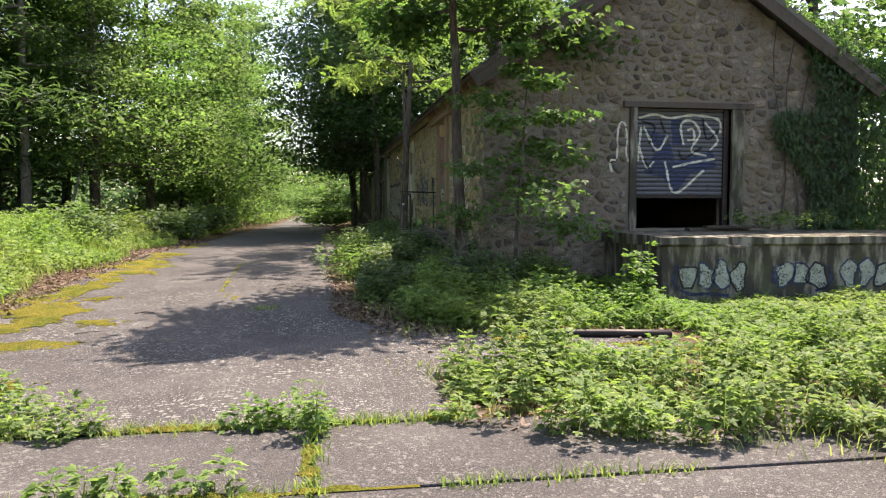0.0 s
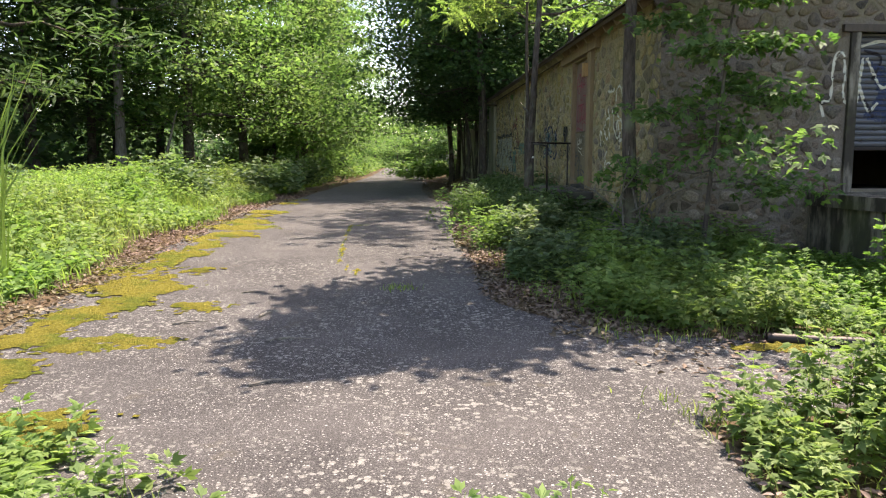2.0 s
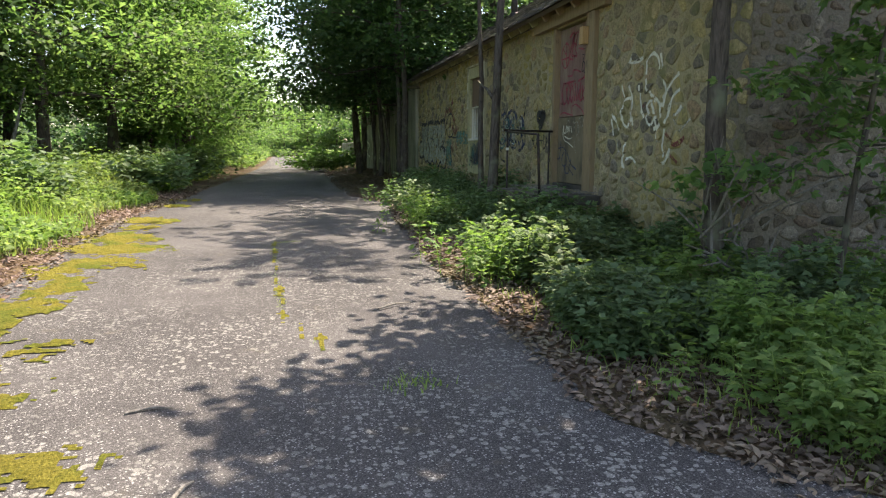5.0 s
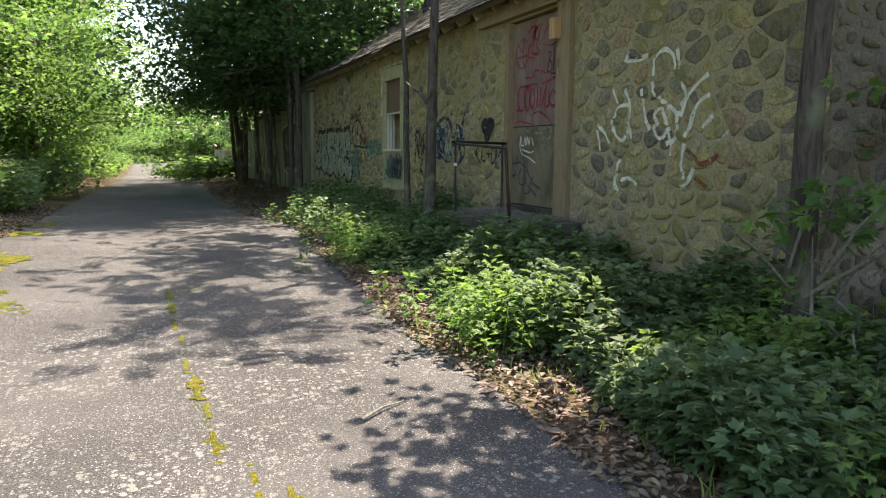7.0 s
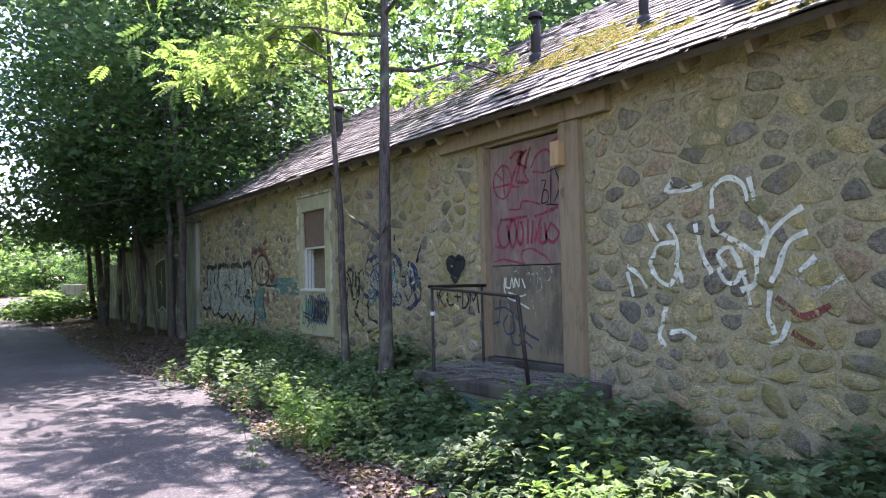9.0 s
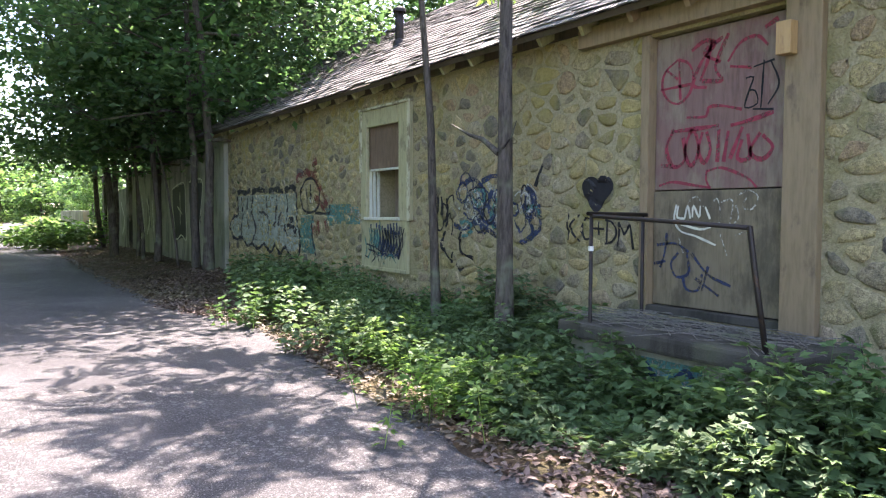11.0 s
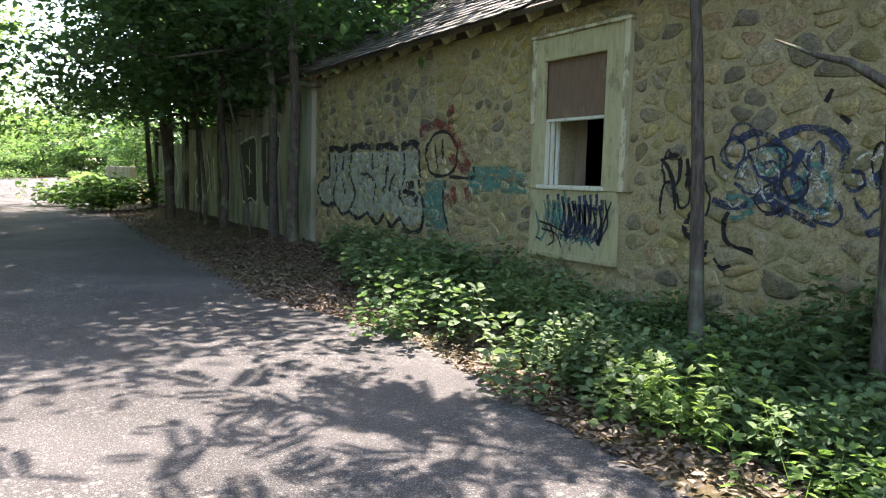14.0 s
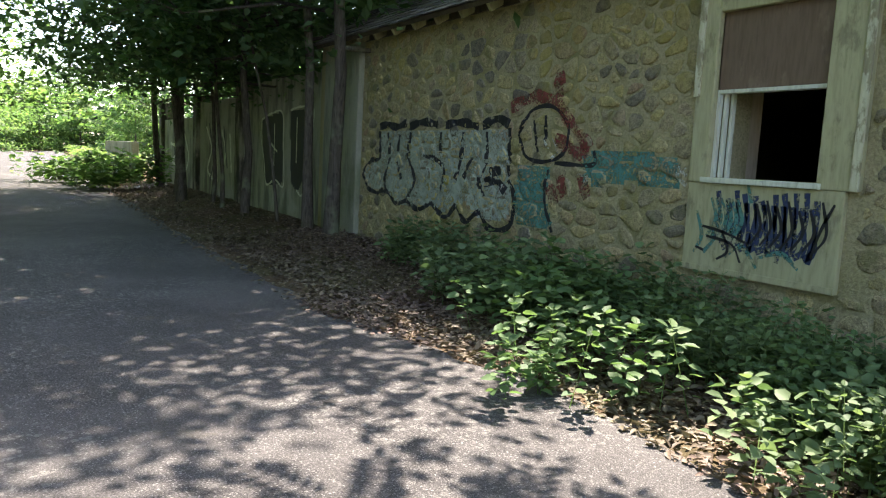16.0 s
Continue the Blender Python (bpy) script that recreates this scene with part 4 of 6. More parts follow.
board("edge_strip", window, EDGE_PAINT, WX - 0.075, WX - 0.055, C[1] - 0.05, C[1] + 0.01, 2.45, C[3], "flaking pale edge strip", 0.004)
board("drip_cap", window, EDGE_PAINT, WX - 0.09, WX + 0.02, C[0] - 0.11, C[1] + 0.02, C[3], C[3] + 0.035, "", 0.006)
apron = board("apron_panel", window, CREAM, WX - 0.045, WX + 0.06, C[0], C[1], C[2], 1.74, "cream panel covered with scrawls", 0.012)
board("apron_batten", window, CREAM, WX - 0.06, WX - 0.045, C[0], C[1], C[2], C[2] + 0.05, "", 0.004)
board("sill", window, WHITE, WX - 0.08, WX + 0.30, WINDOW[0] - 0.04, WINDOW[1] + 0.04, 1.74, 1.785, "white painted sill", 0.008)
for k in range(3):
    board("sash_stile", window, WHITE, WX + 0.0 + k * 0.05, WX + 0.04 + k * 0.05, WINDOW[1] - 0.028 * (k + 1), WINDOW[1] - 0.028 * k, 1.786, 2.48, "", 0.004)
board("sash_stile", window, WHITE, WX + 0.0, WX + 0.14, WINDOW[0], WINDOW[0] + 0.03, 1.786, 2.48, "", 0.004)
board("meeting_rail", window, WHITE, WX + 0.0, WX + 0.08, WINDOW[0], WINDOW[1], 2.47, 2.50, "white meeting rail", 0.004)
board("plywood_board", window, PLY, WX + 0.01, WX + 0.035, WINDOW[0] + 0.002, WINDOW[1] - 0.002, 2.502, WINDOW[3], "brown plywood sheet over the upper sash", 0.003)

gate = thing("door_2", "corrugated steel roller shutter, half raised, with blue and white graffiti", "roller shutter", kind="structure")
G = GATE
board("post", gate, DOCK, G[0] - 0.13, G[0], FY - 0.05, FY + 0.35, 1.06, G[3], "pale concrete jamb")
board("post", gate, DOCK, G[1], G[1] + 0.22, FY - 0.06, FY + 0.35, 1.06, G[3], "pale concrete jamb")
board("track", gate, RUST, G[1] - 0.10, G[1] - 0.005, FY + 0.06, FY + 0.16, 1.1, G[3], "dark steel guide")
board("lintel", gate, WOOD_DARK, G[0] - 0.25, G[1] + 0.40, FY - 0.07, FY + 0.35, G[3], G[3] + 0.10, "weathered timber lintel")


def slat_mesh(x0, x1, z, h):
    prof = [(0.0, 0.0), (0.018, 0.18), (0.024, 0.5), (0.018, 0.82), (0.0, 1.0), (-0.006, 0.9), (0.012, 0.5), (-0.006, 0.1)]
    b = Build()
    v = [(x, FY + 0.12 - d, z + t * h) for x in (x0, x1) for d, t in prof]
    n = len(prof)
    b.add(v, [(i, (i + 1) % n, n + (i + 1) % n, n + i) for i in range(n)] + [tuple(range(n)), tuple(range(2 * n - 1, n - 1, -1))])
    return b.mesh("slat", SHUTTER)


_z = 1.70
while _z < G[3] - 0.02:
    part("slat", slat_mesh(G[0] + 0.005, G[1] - 0.10, _z, 0.078), gate)
    _z += 0.078
board("bottom_bar", gate, RUST, G[0] + 0.005, G[1] - 0.10, FY + 0.08, FY + 0.14, 1.65, 1.70, "dark bottom bar")
for k, (z, a, b, tilt) in enumerate(((1.10, 6.2, 7.35, 0.02), (1.14, 6.5, 7.5, -0.01))):
    ob = solid("plank", Build().box(-(b - a) / 2, (b - a) / 2, -0.09, 0.09, 0, 0.045, 0.006).mesh("plank", WOOD_DARK), "dark rotten plank lying before the loading door", "plank", "planks on the dock")
    ob.matrix_world = pose((a + b) / 2, 11.95 - 0.1 * k, 1.085 + 0.046 * k, 0, 0, 4 - 7 * k)

# ---- loading dock ----


def dock_thing():
    root = thing("loading_dock", "stained concrete loading dock with crumbled edge and graffiti", "loading dock")
    body = part("body", Build().box(4.84, 11.0, 10.05, FY - 0.002, -0.3, 0.93, 0.03).mesh("body", DOCK), root, "pale streaked concrete body")
    r = random.Random(8)
    b = Build()
    n = 90
    xs = [4.78 + (11.06 - 4.78) * i / n for i in range(n + 1)]
    rows = []
    for i, x in enumerate(xs):
        chip = max(0.0, noise.noise(Vector((x * 1.9, 0, 2))) + 0.15) * 0.22 + 0.02 * noise.noise(Vector((x * 11, 1, 2)))
        sag = 0.02 * noise.noise(Vector((x * 3, 4, 2)))
        rows.append([(x, FY - 0.003, 1.08), (x, 10.22 + chip * 0.5, 1.08 + sag * 0.4), (x, 9.98 + chip, 1.055 + sag), (x, 9.97 + chip, 0.96 - chip * 0.1), (x, 10.04, 0.931 - chip * 0.15), (x, FY - 0.003, 0.90)])
    b.add([p for row in rows for p in row], [(i * 6 + k, i * 6 + k + 1, i * 6 + k + 7, i * 6 + k + 6) for i in range(n) for k in range(5)] + [tuple(range(6)), tuple(n * 6 + 5 - k for k in range(6))])
    part("top_slab", b.mesh("top_slab", DOCK), root, "cracked concrete top with broken lip")
    return body, root


dock_body, dock = dock_thing()

# ---- stoop and rail before the side door ----
stoop = thing("stoop", "dark concrete stoop heaped with dead twigs", "stoop")
part("base", Build().box(1.90, WX - 0.045, 15.55, 17.55, 0.0, 0.80, 0.02).mesh("base", RENDER), stoop, "greenish cement base")
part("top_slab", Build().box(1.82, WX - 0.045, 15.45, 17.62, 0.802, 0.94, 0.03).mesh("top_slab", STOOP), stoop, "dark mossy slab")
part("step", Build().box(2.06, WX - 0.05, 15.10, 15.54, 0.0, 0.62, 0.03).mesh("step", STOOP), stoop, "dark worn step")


def twigs(n, x0, x1, y0, y1, z, ln, seed, mat, radius=0.005):
    r = np.random.default_rng(seed)
    b = Build()
    for _ in range(n):
        x, y, a, q = r.uniform(x0, x1), r.uniform(y0, y1), r.normal(1.5, 0.5), ln * r.uniform(0.4, 1.2)
        h = z + r.uniform(0.004, 0.05)
        d = Vector((math.cos(a), math.sin(a), r.normal(0, 0.04)))
        p = Vector((x, y, h))
        b.tube([p - d * q / 2, p + Vector((r.normal(0, 0.03), 0, 0.01)), p + d * q / 2], [radius, radius * 0.8, radius * 0.4], 4, False)
    return b.mesh("twigs", mat)


solid("dead_twigs", twigs(110, 1.92, 2.62, 15.7, 17.5, 0.94, 0.7, 6, BARK_PALE), "grey dead twigs lying on the stoop", "twigs", kind="stuff")
rail = thing("handrail", "rusty bent steel handrail beside the stoop", "handrail", at=(1.90, 17.30, 0.94))


def rail_part(name, path, r=0.016, label=""):
    base = Vector((1.90, 17.30, 0.94))
    return part(name, Build().tube([Vector(p) - base for p in path], [r] * len(path), 8).mesh(name, RUST, True), rail, label)


rail_part("post", [(1.90, 17.30, 0.93), (1.90, 17.30, 1.84)])
rail_part("post", [(2.62, 17.39, 0.93), (2.62, 17.39, 1.83)])
rail_part("top_bar", [(1.85, 17.29, 1.85), (2.68, 17.40, 1.84)], 0.018)
rail_part("long_bar", [(1.90, 17.28, 1.83), (1.89, 16.6, 1.80), (1.88, 15.80, 1.76)], 0.017)
rail_part("bent_post", [(1.88, 15.81, 1.77), (1.88, 15.76, 1.45), (1.87, 15.66, 0.93)], 0.02, "leaning rusty post")
part("tape", Build().tube([(0, 0, 0.60), (0, 0, 0.64)], [0.024, 0.024], 10).mesh("tape", TAPE), rail, "pale tape band")

# ---- paint on the walls ----


def spline(pts, step):
    """A smooth line through the points."""
    p = [np.array(q, float) for q in pts]
    if len(p) == 2:
        n = max(2, int(np.linalg.norm(p[1] - p[0]) / step))
        return [p[0] + (p[1] - p[0]) * i / n for i in range(n + 1)]
    p = [2 * p[0] - p[1], *p, 2 * p[-1] - p[-2]]
    out = []
    for i in range(1, len(p) - 2):
        n = max(2, int(np.linalg.norm(p[i + 1] - p[i]) / step))
        for k in range(n):
            t = k / n
            out.append(0.5 * (2 * p[i] + (p[i + 1] - p[i - 1]) * t + (2 * p[i - 1] - 5 * p[i] + 4 * p[i + 1] - p[i + 2]) * t * t + (3 * p[i] - p[i - 1] - 3 * p[i + 1] + p[i + 2]) * t ** 3))
    out.append(p[-2])
    return out


def on_side(u, v, lift):
    hit = side_tree.ray_cast(Vector((0, u, v)), Vector((1, 0, 0)))
    return (hit[0].x - lift, u, v)


def on_front(u, v, lift):
    hit = front_tree.ray_cast(Vector((u, 5, v)), Vector((0, 1, 0)))
    return (u, hit[0].y - lift, v)


def flat_x(x):
    return lambda u, v, lift: (x - lift, u, v)


def flat_y(y):
    return lambda u, v, lift: (u, y - lift, v)


def paint(parent, mat, where, lines, width, label, lift=0.004, seed=1, shapes=(), step=0.03, cell=0.045):
    """One colour of a graffito: each sprayed stroke and filled shape follows the wall's relief."""
    r = random.Random(seed)
    for line in lines:
        b = Build()
        pts = spline(line, step)
        n = len(pts)
        rows = []
        for i, p in enumerate(pts):
            d = pts[min(i + 1, n - 1)] - pts[max(i - 1, 0)]
            d = d / max(np.linalg.norm(d), 1e-6)
            w = width * (0.8 + 0.35 * math.sin(i * 0.5 + len(lines)) * 0.5 + r.uniform(-0.06, 0.06)) / 2
            rows.append([where(p[0] - d[1] * w * s, p[1] + d[0] * w * s, lift) for s in (-1, 0, 1)])
        b.add([q for row in rows for q in row], [(3 * i + k, 3 * i + k + 1, 3 * i + k + 4, 3 * i + k + 3) for i in range(n - 1) for k in (0, 1)])
        part("stroke", b.mesh("stroke", mat), parent, label)
    for poly in shapes:
        us, vs = [p[0] for p in poly], [p[1] for p in poly]
        st, b = cell, Build()
        inside = {}
        for i in range(int((max(us) - min(us)) / st) + 2):
            for j in range(int((max(vs) - min(vs)) / st) + 2):
                u, v, odd = min(us) + i * st, min(vs) + j * st, False
                for k in range(len(poly)):
                    (a, c), (e, g) = poly[k - 1], poly[k]
                    if (c > v) != (g > v) and u < (e - a) * (v - c) / (g - c) + a:
                        odd = not odd
                if odd:
                    q = st / 2
                    b.add([where(u + s * q, v + t * q, lift * 0.6) for s, t in ((-1, -1), (1, -1), (1, 1), (-1, 1))], [(0, 1, 2, 3)])
        part("spray_fill", b.mesh("spray_fill", mat), parent, label)


# white scrawl between door and corner
paint(side_wall, P_WHITE, on_side, [
    [(14.72, 2.72), (14.80, 2.64), (14.60, 2.63), (14.42, 2.66)], [(14.34, 2.45), (14.33, 2.60), (14.20, 2.68), (14.06, 2.62), (14.02, 2.48)],
    [(14.00, 2.66), (13.96, 2.48)], [(14.36, 2.40), (14.30, 2.28), (14.10, 2.16), (13.95, 2.06)], [(13.92, 2.36), (13.86, 2.22), (13.92, 2.05)],
    [(13.58, 2.40), (13.75, 2.30), (13.92, 2.14)], [(13.55, 2.22), (13.70, 2.15), (13.78, 1.98), (13.84, 1.86)],
    [(14.50, 2.34), (14.46, 2.12), (14.36, 1.93)], [(14.78, 2.36), (14.70, 2.20), (14.70, 2.02), (14.66, 1.86)], [(15.00, 2.38), (14.90, 2.22)],
    [(14.72, 2.20), (14.90, 2.18), (14.98, 2.02), (14.92, 1.90), (14.78, 1.84), (14.70, 1.98)], [(15.26, 2.02), (15.12, 1.92), (15.04, 1.82)], [(15.26, 1.96), (15.20, 1.74)],
    [(14.84, 1.66), (14.86, 1.54), (14.92, 1.42), (14.86, 1.32)], [(14.80, 1.44), (14.66, 1.46), (14.54, 1.40)],
    [(14.24, 1.98), (14.30, 2.08), (14.20, 2.14), (14.10, 2.02), (14.12, 1.88), (14.22, 1.86), (14.30, 1.98)], [(14.10, 2.02), (14.04, 1.80), (14.02, 1.66)],
    [(13.95, 2.10), (13.98, 1.86), (14.10, 1.80)], [(13.86, 1.80), (13.88, 1.62), (13.82, 1.48)], [(13.72, 1.58), (13.78, 1.44), (13.88, 1.40)], [(13.5, 2.04), (13.62, 1.94)]],
    0.05, "loose white spray scrawl")
paint(side_wall, P_FAINT, on_side, [[(13.45, 2.02), (13.66, 1.94), (13.6, 1.84)], [(13.3, 1.9), (13.55, 1.75)], [(15.1, 1.7), (15.0, 1.5)]], 0.035, "faint white spray marks", seed=4)
paint(side_wall, P_PINK, on_side, [[(13.8, 1.75), (13.6, 1.62), (13.4, 1.7)], [(14.4, 2.1), (14.2, 2.05)], [(13.7, 1.5), (13.5, 1.4)]], 0.06, "faded rusty red smears", seed=5, lift=0.003)

# heart and initials beside the stoop
_heart = [(18.05, 2.14), (18.10, 2.18), (18.17, 2.19), (18.235, 2.14), (18.22, 2.06), (18.16, 1.98), (18.05, 1.88), (17.98, 1.96), (17.89, 2.05), (17.86, 2.12), (17.91, 2.18), (17.99, 2.19)]
paint(side_wall, P_BLACK, on_side, [_heart + [_heart[0]]], 0.05, "black spray heart", lift=0.008, cell=0.025, shapes=[_heart])
paint(side_wall, P_BLACK, on_side, [
    [(18.46, 1.85), (18.45, 1.58)], [(18.30, 1.84), (18.42, 1.71), (18.29, 1.57)], [(18.13, 1.78), (18.20, 1.81), (18.26, 1.71), (18.22, 1.60), (18.12, 1.61)],
    [(18.03, 1.77), (18.03, 1.64)], [(18.10, 1.705), (17.96, 1.70)], [(17.92, 1.79), (17.92, 1.57)], [(17.95, 1.79), (17.84, 1.76), (17.80, 1.66), (17.86, 1.58), (17.95, 1.56)],
    [(17.77, 1.54), (17.76, 1.77)], [(17.76, 1.77), (17.70, 1.65)], [(17.70, 1.65), (17.63, 1.75)], [(17.63, 1.75), (17.58, 1.52)]],
    0.03, "black spray letters KC+DM")

# blue and black tangle between the thin trees
paint(side_wall, P_BLUE, on_side, [
    [(20.35, 2.20), (20.15, 2.26), (19.95, 2.16), (19.9, 1.95), (19.95, 1.75)], [(19.95, 2.22), (19.75, 2.28), (19.55, 2.24), (19.42, 2.12), (19.45, 1.95)],
    [(19.75, 2.12), (19.82, 1.95), (19.74, 1.75), (19.60, 1.66), (19.48, 1.78)], [(20.55, 1.70), (20.3, 1.66), (20.05, 1.74), (19.8, 1.64), (19.6, 1.56)],
    [(19.15, 2.14), (19.0, 2.04), (18.98, 1.86), (19.1, 1.76)], [(19.2, 1.95), (19.1, 1.80), (19.02, 1.62), (19.22, 1.52)], [(18.92, 1.95), (18.9, 1.70), (19.05, 1.60)]], 0.075, "smeared blue spray lettering")
paint(side_wall, P_SMOKE, on_side, [], 0.05, "greyish spray fill", lift=0.003, seed=17, shapes=[[(20.3, 2.1), (20.1, 2.18), (19.95, 2.05), (19.95, 1.82), (20.15, 1.76), (20.3, 1.9)], [(19.8, 2.15), (19.5, 2.16), (19.45, 1.85), (19.6, 1.7), (19.78, 1.8)], [(19.15, 2.05), (19.0, 2.0), (19.02, 1.7), (19.15, 1.75)]])
paint(side_wall, P_FAINT, on_side, [
    [(20.25, 2.06), (20.1, 2.12), (19.98, 2.0), (20.0, 1.84), (20.16, 1.80), (20.28, 1.92), (20.25, 2.06)], [(20.16, 2.0), (20.08, 1.92), (20.14, 1.86)],
    [(19.72, 2.06), (19.6, 2.10), (19.52, 2.0), (19.60, 1.92), (19.72, 1.94)], [(19.68, 1.84), (19.56, 1.86), (19.54, 1.74), (19.66, 1.72), (19.68, 1.84)],
    [(19.08, 2.02), (19.04, 1.86), (19.14, 1.84)], [(19.5, 1.62), (19.7, 1.60)], [(19.85, 2.2), (19.78, 2.14)]], 0.06, "pale spray loops", seed=7, lift=0.006)
paint(side_wall, P_BLACK, on_side, [
    [(21.15, 2.06), (21.05, 1.96), (20.98, 1.80), (20.95, 1.60)], [(21.12, 2.06), (20.95, 2.08), (20.92, 1.90), (21.0, 1.78)], [(20.85, 2.06), (20.80, 1.82)], [(20.72, 2.04), (20.70, 1.82), (20.80, 1.72)],
    [(20.35, 1.64), (20.42, 1.50), (20.36, 1.36), (20.12, 1.30)], [(20.75, 1.62), (20.82, 1.46), (20.72, 1.32), (20.58, 1.24)], [(19.55, 2.55), (19.6, 2.46)], [(19.48, 2.36), (19.40, 2.30)],
    [(18.86, 2.38), (18.94, 2.24), (18.98, 2.14)], [(20.5, 1.22), (20.42, 1.14), (20.32, 1.16)], [(20.58, 1.36), (20.60, 1.22)]], 0.055, "black spray strokes", seed=9)

_r = random.Random(57)


def loop(cu, cv, w, h, turns=1.3):
    """A hand-drawn loop, not quite closed."""
    a0, k = _r.uniform(0, 6.28), _r.choice((-1, 1))
    return [(cu + w * math.cos(a0 + k * q) * _r.uniform(0.75, 1.15), cv + h * math.sin(a0 + k * q) * _r.uniform(0.75, 1.15)) for q in [6.28 * turns * i / 9 for i in range(10)]]


for _mat, _n, _w, _lab in ((P_BLUE, 15, 0.032, "thin blue spray loops"), (P_FAINT, 9, 0.028, "thin pale spray loops"), (P_BLACK, 5, 0.022, "thin black spray loops"), (P_TEAL, 4, 0.05, "teal spray dabs")):
    for _k in range(_n):
        paint(side_wall, _mat, on_side, [loop(_r.uniform(19.0, 20.45), _r.uniform(1.66, 2.16), _r.uniform(0.06, 0.2), _r.uniform(0.07, 0.2), _r.uniform(0.5, 1.3))], _w, _lab, lift=_r.uniform(0.005, 0.010), seed=600 + _k)
for _k in range(6):
    paint(side_wall, P_BLACK, on_side, [loop(_r.uniform(20.6, 21.25), _r.uniform(1.6, 2.0), 0.08, 0.16, 0.7)], 0.03, "thin black spray strokes", lift=0.007, seed=640 + _k)

# scrawls on the panel under the window
_r = random.Random(12)
_ap = flat_x(WX - 0.045)
paint(apron, P_BLUE, _ap, [[(22.72 - 0.085 * k + _r.uniform(-0.02, 0.02), 1.68 + _r.uniform(-0.06, 0.03)), (22.69 - 0.085 * k, 1.50), (22.73 - 0.085 * k, 1.30 + _r.uniform(-0.14, 0.08))] for k in range(11)] + [[(22.60 - 0.08 * k, 1.60), (22.56 - 0.08 * k, 1.30), (22.64 - 0.08 * k, 1.22)] for k in range(10)], 0.055, "dense dark blue strokes")
paint(apron, P_BLACK, _ap, [[(22.35 - 0.09 * k, 1.62 + _r.uniform(-0.05, 0.05)), (22.30 - 0.09 * k, 1.42), (22.38 - 0.09 * k, 1.28)] for k in range(7)] + [
    [(22.85, 1.38), (22.6, 1.34), (22.4, 1.28)], [(22.80, 1.30), (22.55, 1.26), (22.45, 1.12)], [(22.65, 1.36), (22.58, 1.20), (22.68, 1.12)], [(21.72, 1.64), (21.80, 1.46), (21.86, 1.24)], [(22.9, 1.2), (22.82, 1.18)]], 0.028, "thin black drips and strokes", lift=0.006)
paint(apron, P_TEAL, _ap, [[(22.78 - 0.05 * k, 1.62), (22.72 - 0.05 * k, 1.45), (22.80 - 0.05 * k, 1.30)] for k in range(6)] + [[(22.92, 1.5), (22.85, 1.3), (22.92, 1.15)], [(22.6, 1.15), (22.45, 1.25), (22.3, 1.1)], [(22.70, 1.30), (22.82, 1.16)], [(22.45, 1.76), (22.40, 1.60)], [(22.3, 1.18), (22.1, 1.24), (21.95, 1.14)]], 0.04, "teal spray strokes", lift=0.005)

# big silver throw-up with black outline
paint(side_wall, P_SILVER, on_side, [], 0.05, "silver bubble lettering", shapes=[
    [(29.15, 2.20), (25.75, 2.20), (25.70, 1.78), (25.62, 1.45), (25.68, 1.16), (26.3, 1.10), (26.6, 1.30), (27.1, 1.14), (27.6, 1.16), (28.3, 1.12), (28.9, 1.26), (29.55, 1.34), (29.7, 1.55), (29.4, 1.74), (29.15, 1.80)]])
paint(side_wall, P_BLACK, on_side, [
    [(29.18, 2.20), (29.15, 1.80), (29.45, 1.74), (29.72, 1.55), (29.55, 1.32), (29.2, 1.24)], [(29.2, 1.24), (28.9, 1.30), (28.55, 1.14), (28.2, 1.20)], [(28.2, 1.20), (27.85, 1.10), (27.5, 1.22)], [(27.5, 1.22), (27.1, 1.06), (26.85, 1.24)],
    [(26.85, 1.24), (26.6, 1.05), (26.3, 1.20)], [(26.3, 1.20), (26.05, 1.02), (25.65, 1.08), (25.58, 1.40), (25.70, 1.62)], [(25.70, 1.66), (25.74, 2.22)],
    [(28.85, 2.18), (28.8, 1.80), (28.95, 1.5), (28.9, 1.28)], [(28.15, 2.18), (28.2, 1.85), (28.0, 1.5), (28.2, 1.22)], [(28.5, 2.15), (28.55, 1.9)], [(27.3, 2.18), (27.3, 1.9)], [(27.75, 1.85), (27.45, 1.82), (27.2, 1.7), (27.25, 1.4)],
    [(26.75, 2.18), (26.78, 1.8), (26.9, 1.55)], [(26.2, 2.18), (26.2, 1.75), (26.35, 1.60), (26.2, 1.40)], [(26.5, 1.85), (26.7, 1.6)], [(28.55, 1.75), (28.4, 1.5)]], 0.085, "black outline of bubble letters", seed=3)
paint(side_wall, P_BLACK, on_side, [[(29.18, 2.27), (28.9, 2.30), (28.6, 2.26), (28.3, 2.32)], [(28.2, 2.26), (27.8, 2.32), (27.4, 2.28)], [(27.2, 2.27), (26.8, 2.30), (26.4, 2.24)], [(26.3, 2.24), (26.0, 2.33), (25.75, 2.26)], [(26.1, 1.70), (25.85, 1.72)], [(26.2, 1.56), (25.95, 1.60), (25.75, 1.48)]], 0.13, "thick black strokes on lettering", seed=8, lift=0.006)
paint(side_wall, P_TEAL, on_side, [], 0.05, "teal spray patch", shapes=[[(25.55, 1.80), (24.95, 1.80), (25.0, 1.4), (24.85, 1.15), (25.5, 1.1), (25.6, 1.4)], [(24.5, 1.95), (23.7, 2.0), (23.15, 1.9), (23.2, 1.66), (23.8, 1.7), (24.4, 1.6)]])
